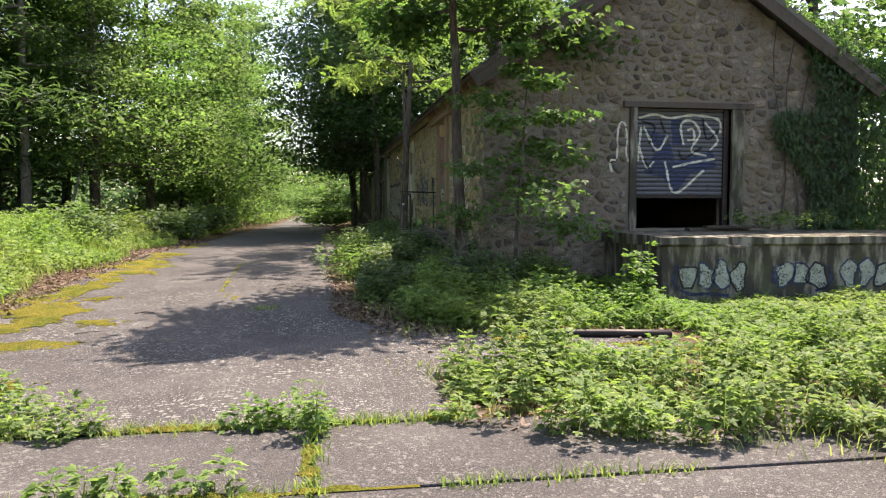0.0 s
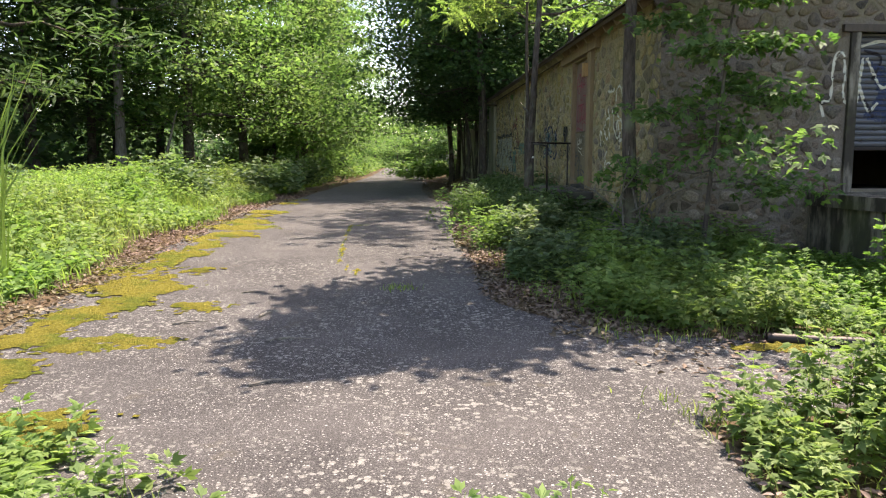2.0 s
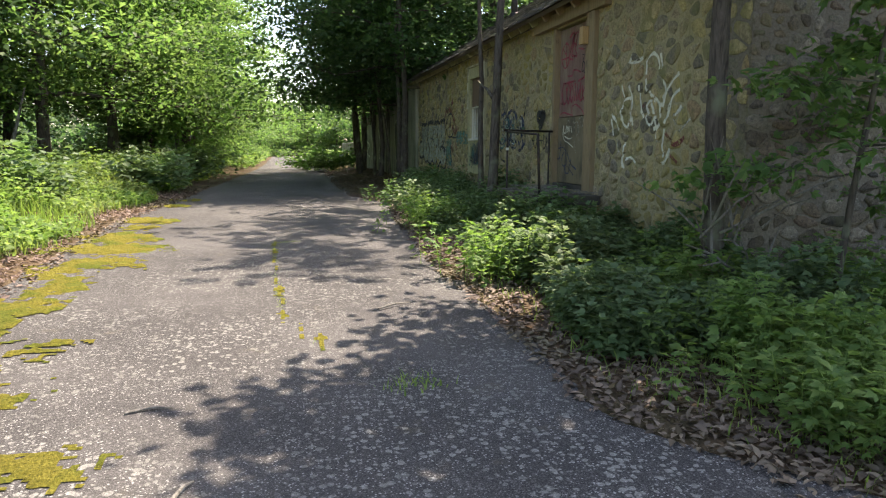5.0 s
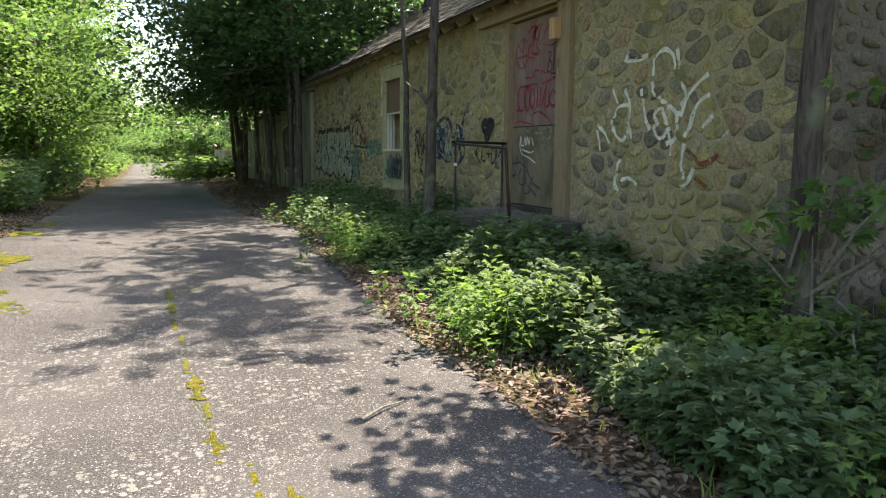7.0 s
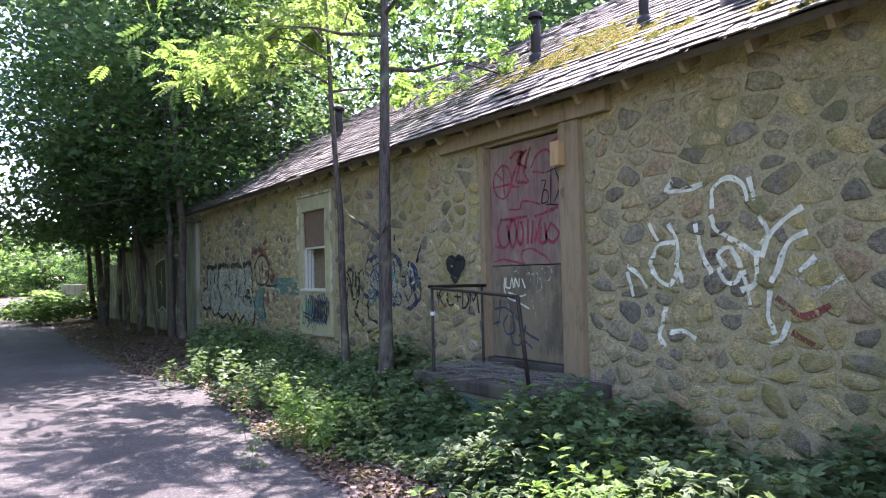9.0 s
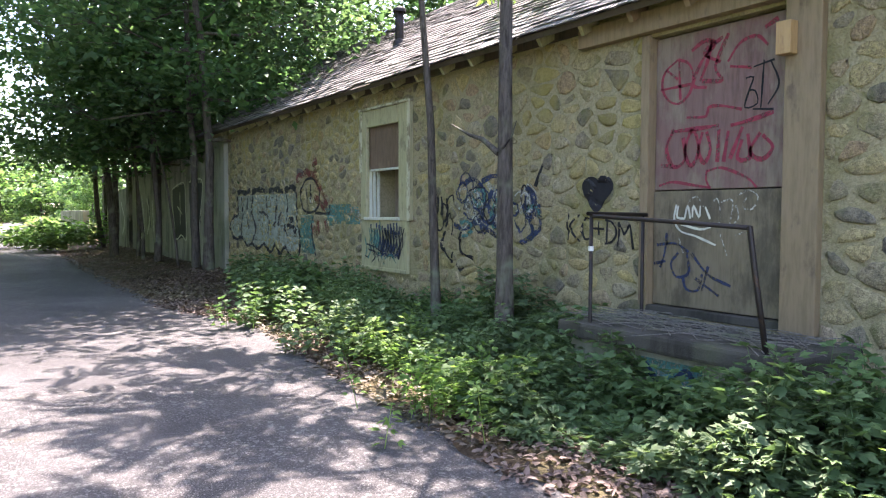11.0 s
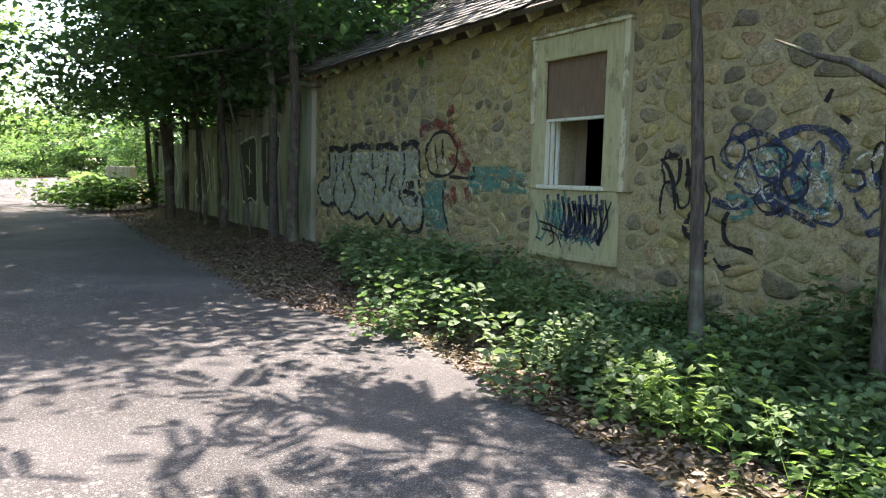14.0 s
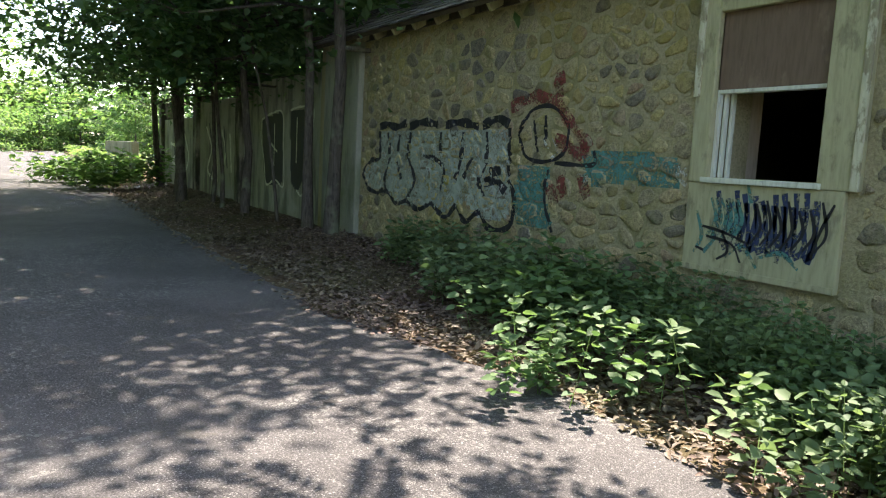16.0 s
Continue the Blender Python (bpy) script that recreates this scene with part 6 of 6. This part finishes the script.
solid("far_woods", mesh_of("far_woods", *leaves(LEAF_QUAD, _pos, _r.normal(0, 1, (_n, 3)) * (1, 1, 0.4), np.array([0, 0, 1.0]) + _r.normal(0, 0.6, (_n, 3)), 1.1 * _r.uniform(0.5, 1.3, _n)), LEAF_DARK), "dense dark green woods closing the distance", "woods", kind="stuff")

_n = 13000
_x, _y = _r.uniform(-36, -19, _n), _r.uniform(2, 75, _n)
_pos = np.column_stack([_x, _y, 0.2 + 4.2 * _r.uniform(0, 1, _n) ** 1.3])
solid("understory", mesh_of("understory", *leaves(LEAF_QUAD, _pos, _r.normal(0, 1, (_n, 3)) * (1, 1, 0.4), np.array([0, 0, 1.0]) + _r.normal(0, 0.7, (_n, 3)), 0.9 * _r.uniform(0.5, 1.3, _n)), LEAF_DARK), "dark tangled understory deep in the wood", "understory", kind="stuff")

_n = 9000
_x, _y = _r.uniform(-21, -12.5, _n), _r.uniform(14, 62, _n)
_pos = np.column_stack([_x, _y, 0.2 + 2.6 * _r.uniform(0, 1, _n) ** 1.5])
solid("understory", mesh_of("understory", *leaves(LEAF_QUAD, _pos, _r.normal(0, 1, (_n, 3)) * (1, 1, 0.4), np.array([0, 0, 1.0]) + _r.normal(0, 0.7, (_n, 3)), 0.45 * _r.uniform(0.5, 1.3, _n)), LEAF_DARK), "dark seedlings and brush under the trees", "understory", kind="stuff")

# dead branches in the dark of the wood and at the corner
solid("dead_branches", twigs(160, -16, -10, 22, 40, 0.9, 3.0, 16, BARK_PALE, 0.018), "grey dead branches in the dark wood", "branches", kind="stuff")
_r = np.random.default_rng(77)
_b = Build()
for k in range(26):
    a = Vector((2.35 + _r.normal(0, 0.15), 11.9 + _r.normal(0, 0.25), gz(2.4, 11.9) + _r.uniform(0, 0.8)))
    w = Vector((_r.normal(-0.1, 0.4), _r.normal(-0.5, 0.4), _r.uniform(0.1, 0.8)))
    _b.tube([a, a + w * 0.5 + Vector((0, 0, 0.06)), a + w], [0.014, 0.01, 0.003], 5, False)
solid("dead_brush", _b.mesh("dead_brush", BARK_PALE), "tangle of bare dead branches at the wall corner", "branches", kind="stuff")

# ---- undergrowth ----


def scatter(n, x0, x1, y0, y1, keep, seed):
    r = np.random.default_rng(seed)
    p = np.column_stack([r.uniform(x0, x1, n), r.uniform(y0, y1, n)])
    return p[keep(p[:, 0], p[:, 1])]


def patchy(x, y, k=0.9, seed=0.0, thr=-0.15):
    return np.array([noise.noise(Vector((a * k, b * k, seed))) > thr for a, b in zip(x, y)])


verge_up = lambda x, y: 0.35 + 0.75 * smooth01((-4.6 - x) / 2.2)
wall_up = lambda x, y: (0.7 + 0.6 * np.sin(2.3 * x + 1.1 * y) * np.sin(1.9 * y - 1.3 * x)) * (0.6 + 0.5 * smooth01((x - edge(XR, y)) / 1.3)) * (1 - 0.45 * smooth01((y - 19.5) / 4))
front_y = lambda x: 5.0 - 0.62 * np.clip(x - 0.9, 0, 3.0)
plot = scatter(2700, 0.95, 9.0, 2.6, 10.0, lambda x, y: (y > front_y(x) - 0.1) & ((y < 6.5 + 0.25 * np.sin(3 * x)) | (x > 4.2)) & ~((x > 4.7) & (y > 9.9)) & ((y > 4.9) | patchy(x, y, 1.2, 2.0, 0.0)), 101)
solid("weeds", weed_mesh("weeds", plot, 0.42, 0.080, WEED, 102, 9, LEAF_LOBED, grow=lambda x, y: (0.8 + 0.55 * np.sin(2.6 * x + y) * np.sin(2.2 * y - 1.4 * x)) * (1 - 0.55 * smooth01((y - 6.2) / 2.5))), "bright green nettle-like weeds on the open plot", "weeds", kind="stuff")
strip = scatter(2200, 1.0, 9.5, 8.0, 12.25, lambda x, y: (y > 8.15 + 0.15 * np.sin(4 * x)) & (x > edge(XR, y) + 0.25) & ~((x > 4.75) & (y > 9.92)), 103)
solid("weeds", weed_mesh("weeds", strip, 0.46, 0.080, WEED, 104, 9, LEAF_LOBED, grow=lambda x, y: (0.85 + 0.5 * np.sin(2.6 * x + y) * np.sin(2.2 * y - 1.4 * x)) * (1 - 0.65 * smooth01((x - 3.6) / 1.0))), "bright green weeds at the foot of the dock", "weeds", kind="stuff")
_free = lambda x, y: (x > edge(XR, y) + 0.38 + 0.16 * np.sin(2.1 * y) + 0.35 * smooth01((y - 20) / 4)) & ~((x > 1.8) & (y > 15.05) & (y < 17.7))
shade = scatter(2500, 0.3, 2.66, 10.6, 19.2, _free, 105)
solid("weeds", weed_mesh("weeds", shade, 0.50, 0.095, WEED_DARK, 106, 10, LEAF_LOBED, grow=wall_up), "lobed green weeds along the foot of the stone wall", "weeds", kind="stuff")
broad = scatter(3300, 0.3, 2.66, 18.2, 26.0, lambda x, y: _free(x, y) & (patchy(x, y, 1.0, 4.0, -0.12) | (y < 23)) & (y < 23.5 + 1.4 * np.sin(3 * x)), 115)
solid("brambles", weed_mesh("brambles", broad, 0.38, 0.054, WEED_DARK, 116, 8, LEAF_BROAD, 0.18, lambda x, y: 0.85 + 0.6 * np.sin(3.1 * x + y) * np.sin(2.7 * y)), "low broad-leaved brambles by the stone wall", "brambles", kind="stuff")
tail = scatter(620, 0.7, 2.6, 22.5, 27.5, lambda x, y: (x > edge(XR, y) + 0.35 + 0.25 * (y - 22.5)) & patchy(x, y, 0.9, 7.0, -0.05), 117)
solid("brambles", weed_mesh("brambles", tail, 0.5, 0.085, WEED_DARK, 118, 7, LEAF_BROAD, 0.2), "loose broad-leaved seedlings at the wall's foot", "brambles", kind="stuff")
bank = scatter(7500, -9.5, -4.5, 5.5, 48, lambda x, y: (x < -4.7 - 0.25 * np.sin(y)) & patchy(x, y, 0.5, 6.0, -0.35), 107)
solid("weeds", weed_mesh("weeds", bank, 0.62, 0.095, WEED, 108, 7, LEAF_QUAD, grow=verge_up), "tall green weeds on the sunny verge", "weeds", kind="stuff")
far_bank = scatter(2200, -7.5, 6.0, 46, 112, lambda x, y: ((x < edge(XL, y) - 0.2) | (x > edge(XR, y) + 0.3)) & ~((x > 2.5) & (y < 67)), 109)
solid("weeds", weed_mesh("weeds", far_bank, 0.7, 0.22, WEED, 110, 5, LEAF_QUAD), "sunlit verge growth farther along the road", "weeds", kind="stuff")
wood_floor = scatter(1500, -22, -9.3, 15, 60, lambda x, y: patchy(x, y, 0.4, 9.0, 0.0), 111)
solid("ferns", weed_mesh("ferns", wood_floor, 0.6, 0.2, WEED_DARK, 112, 5, LEAF_QUAD), "ferns and seedlings on the dark wood floor", "ferns", kind="stuff")

blades = scatter(26000, -9.0, -4.4, 5.0, 46, lambda x, y: x < -4.55 - 0.25 * np.sin(y), 121)
solid("grass", grass_mesh("grass", blades, 0.6, GRASS, 122, 0.008, 0.5, verge_up), "tall pale-green grass on the verge", "grass", kind="stuff")
blades = np.concatenate([scatter(9000, 0.9, 9.0, 3.0, 9.9, lambda x, y: (y > front_y(x) + 0.05) & ((y < 6.6) | (y > 8.1)), 123), scatter(1600, 0.4, 2.6, 8.6, 13.5, lambda x, y: x > edge(XR, y) + 0.1, 124)])
solid("grass", grass_mesh("grass", blades, 0.11, GRASS, 125, 0.005, 0.6), "fine grass among the weeds", "grass", kind="stuff")


def along(points, n, spread, seed):
    r = np.random.default_rng(seed)
    p = np.array(points, float)
    t = r.uniform(0, len(p) - 1.001, n)
    i = t.astype(int)
    q = p[i] + (p[i + 1] - p[i]) * (t - i)[:, None]
    q = q[np.array([noise.noise(Vector((a * 1.5, b * 1.5, seed))) > -0.12 for a, b in q])]
    return q + r.normal(0, spread, q.shape)


joint = np.concatenate([along([(-4.0, 5.12), (1.0, 5.09)], 1900, 0.06, 131), along([(-3.2, 5.4), (-1.6, 5.2)], 900, 0.14, 138), along([(-4.0, 3.86), (2.4, 3.86)], 900, 0.05, 132), along([(-0.07, 3.6), (-0.05, 5.0)], 220, 0.04, 133),
                        along([(-1.5, 10.3), (-0.7, 10.4)], 350, 0.08, 135), along([(0.9, 6.8), (1.4, 5.2)], 200, 0.1, 136)])
solid("grass", grass_mesh("grass", joint, 0.075, GRASS, 137, 0.005, 0.6), "short grass tufts in the pavement joints", "grass", kind="stuff")
crack = along([(-1.30, 11.4), (-1.45, 11.8), (-1.575, 12.1), (-1.595, 12.7), (-1.644, 13.6), (-1.685, 15.0), (-1.684, 16.2), (-1.38, 16.3)], 900, 0.02, 134)
solid("grass", grass_mesh("grass", crack, 0.035, GRASS, 139, 0.004, 0.8), "thin line of moss and grass in a road crack", "grass", kind="stuff")
_jw = np.concatenate([along([(-3.2, 5.1), (0.9, 5.1)], 60, 0.05, 141), along([(-4.6, 5.6), (-2.3, 5.5)], 260, 0.30, 142), along([(-3.0, 3.9), (-0.5, 3.9)], 20, 0.04, 143)])
solid("weeds", weed_mesh("weeds", _jw, 0.2, 0.075, WEED, 144, 7, LEAF_LOBED), "small weeds rooted in the pavement joints", "weeds", kind="stuff")


def shrub(x, y, n, h, leaf, mat, seed, label, spread=0.3, name="shrub", up=0.0):
    """A clump of leafy sprigs, each sprig a part."""
    r = np.random.default_rng(seed)
    root = thing(name, label, "shrub")
    p = np.column_stack([x + r.normal(0, spread, n), y + r.normal(0, spread, n)])
    for k, q in enumerate(np.array_split(p, n)):
        ob = part("sprig", weed_mesh("sprig", q, h, leaf, mat, seed * 7 + k, 8, LEAF_LOBED if mat is WEED else LEAF_BROAD), root)
        ob.location.z = up
    return root


shrub(1.05, 22.6, 34, 0.48, 0.08, WEED_DARK, 151, "sunlit leafy shrub by the road edge", 0.4)
shrub(0.75, 17.6, 40, 0.45, 0.07, WEED, 152, "bright leafy weed clump by the road edge", 0.35)
shrub(0.85, 13.6, 50, 0.55, 0.08, WEED, 153, "bright leafy weed clump by the road edge", 0.4)
shrub(0.95, 20.0, 24, 0.34, 0.07, WEED_DARK, 154, "bright leafy weed clump by the road edge", 0.3)
shrub(1.45, 20.9, 26, 0.40, 0.08, WEED_DARK, 145, "low green seedlings over the leaf litter", 0.26)
shrub(1.30, 19.3, 26, 0.42, 0.08, WEED, 146, "low green seedlings over the leaf litter", 0.28)
shrub(1.95, 23.9, 22, 0.62, 0.09, WEED_DARK, 147, "leafy seedling clump against the stone wall", 0.3)
shrub(1.75, 10.0, 40, 0.5, 0.08, WEED, 148, "bright sunlit weed clump by the leaf litter", 0.4)
shrub(1.35, 9.2, 18, 0.36, 0.07, WEED, 149, "bright sunlit weed clump by the leaf litter", 0.2)
shrub(-0.06, 4.85, 7, 0.36, 0.06, WEED, 155, "single tall weed growing from a slab joint", 0.03, "weed")
shrub(1.9, 6.3, 24, 0.55, 0.08, WEED, 156, "taller bright weed clump on the plot", 0.2)
shrub(0.9, 44.5, 60, 1.1, 0.2, LEAF_LIT, 157, "sunlit shrub where the tree row ends", 0.7)
shrub(0.4, 48.0, 60, 0.9, 0.2, LEAF_LIT, 158, "sunlit shrub where the tree row ends", 0.7)
shrub(-6.2, 21.0, 40, 1.0, 0.14, WEED_DARK, 159, "dark green bush on the verge", 0.5)
shrub(-5.2, 27.5, 60, 1.0, 0.16, WEED_DARK, 160, "dark green bush on the verge", 0.6)
shrub(-5.0, 33.0, 60, 1.1, 0.16, WEED_DARK, 161, "dark green bush on the verge", 0.7)
_r = random.Random(300)
for _k in range(16):
    _y = 11 + 1.9 * _k + _r.uniform(-0.6, 0.6)
    shrub(_r.uniform(-8.6, -5.9), _y, 12, _r.uniform(0.75, 1.15), 0.13, WEED_DARK if _k % 3 == 0 else WEED, 310 + _k, "leafy green bush among the verge weeds", 0.35)
shrub(4.3, 9.6, 14, 0.8, 0.11, WEED, 162, "tall weed beside the dock", 0.1)
shrub(6.9, 11.4, 10, 0.25, 0.07, WEED, 163, "small weeds growing on the dock top", 0.25, "weed", 1.02)
shrub(7.9, 11.2, 12, 0.25, 0.07, WEED, 164, "small weeds growing on the dock top", 0.3, "weed", 1.02)

_q = np.column_stack([-5.1 + rng.normal(0, 0.10, 46), 10.4 + rng.normal(0, 0.10, 46)])
solid("reed", grass_mesh("reed", _q, 2.1, GRASS, 166, 0.016, 0.3), "tall pale green reed clump on the verge", "reed")

# vines on the gable
_r = np.random.default_rng(91)
_n = 13000
_u, _v = _r.uniform(7.3, 10.3, _n), _r.uniform(1.0, 6.2, _n)
_k = np.array([noise.noise(Vector((a * 0.8, b * 0.7, 3))) * 1.2 + (a - 8.35) * 0.85 + max(0, b - 3.6) * 0.25 > 0.05 for a, b in zip(_u, _v)]) & (_v < np.array([gable_top(a) for a in _u]) + 0.5)
_u, _v = _u[_k], _v[_k]
_pos = np.column_stack([_u, FY - 0.06 - np.abs(_r.normal(0, 0.16, len(_u))), _v])
_way = np.column_stack([_r.normal(0, 0.5, len(_u)), _r.normal(-0.3, 0.3, len(_u)), _r.normal(-0.8, 0.3, len(_u))])
_up = np.column_stack([_r.normal(0, 0.4, len(_u)), -np.ones(len(_u)), _r.normal(0.6, 0.4, len(_u))])
solid("vines", mesh_of("vines", *leaves(LEAF_FULL, _pos, _way, _up, 0.10 * _r.uniform(0.6, 1.3, len(_u))), LEAF_DARK), "dark green creeper over the gable wall", "vines", kind="stuff")
_b = Build()
for k in range(7):
    x = 8.1 + 0.27 * k
    _b.tube([(x + 0.15 * math.sin(k + q * 0.8), FY - 0.055, 0.9 + 0.55 * q) for q in range(9)], [0.02 - 0.0018 * q for q in range(9)], 5, False)
solid("vine_stems", _b.mesh("vine_stems", BARK), "brown creeper stems climbing the gable", "vines", kind="stuff")
_n = 2600
_u = _r.uniform(7.2, 10.4, _n)
_y = _r.uniform(11.8, 14.5, _n)
_z = EAVE_Z + SLOPE * (2 * RIDGE_X - EAVE_X - _u - 0) * 1.0 - 0.0
_pos = np.column_stack([_u, _y, np.minimum(_z, 6.3) + np.abs(_r.normal(0.08, 0.15, _n))])
solid("vines", mesh_of("vines", *leaves(LEAF_FULL, _pos, _r.normal(0, 1, (_n, 3)) * (1, 1, 0.4), np.array([0, 0, 1.0]) + _r.normal(0, 0.4, (_n, 3)), 0.11 * _r.uniform(0.6, 1.3, _n)), LEAF), "sunlit creeper over the roof edge", "vines", kind="stuff")

# fallen leaves
_l = np.concatenate([scatter(22000, -0.2, 1.9, 8.4, 26, lambda x, y: (x > edge(XR, y) - 0.22) & (x < edge(XR, y) + 0.85), 171), scatter(9000, 0.3, 2.65, 19.5, 31, lambda x, y: x > edge(XR, y) + 0.1, 176), scatter(6500, 0.0, 2.6, 24, 44, lambda x, y: x > edge(XR, y) - 0.35, 172),
                     scatter(9000, -5.3, -3.8, 6, 30, lambda x, y: x < edge(XL, y) + 0.35, 173), scatter(1400, 0.3, 2.6, 7.7, 9.4, lambda x, y: (x > edge(XR, y) - 0.9 + 0.5 * np.sin(5 * y)) & patchy(x, y, 1.6, 5.0, -0.1), 177), scatter(1500, 0.9, 4.5, 4.3, 8.3, lambda x, y: (y > front_y(x) - 0.12) & patchy(x, y, 1.2, 3.0, -0.1), 174)])
solid("fallen_leaves", litter_mesh("fallen_leaves", _l, 0.068, DEAD_LEAF, 175), "dry brown fallen leaves along the road edge", "leaves", kind="stuff")
_b = Build()
_r = np.random.default_rng(180)
for x, y, a, q in ((-1.65, 8.3, 0.1, 0.35), (-1.6, 7.2, 0.4, 0.3), (-2.6, 8.9, 0.3, 0.3), (-2.3, 10.2, 0.2, 0.25), (-2.0, 9.2, 1.2, 0.2), (-0.6, 12.4, 0.6, 0.4), (0.1, 14.8, 0.5, 0.4)):
    d = Vector((math.cos(a), math.sin(a), 0)) * q / 2
    p = Vector((x, y, gz(x, y) + 0.024))
    _b.tube([p - d, p + Vector((0, 0.02, 0.01)), p + d], [0.011, 0.009, 0.004], 6)
solid("sticks", _b.mesh("sticks", BARK_PALE), "small broken sticks lying on the asphalt", "sticks", kind="stuff")
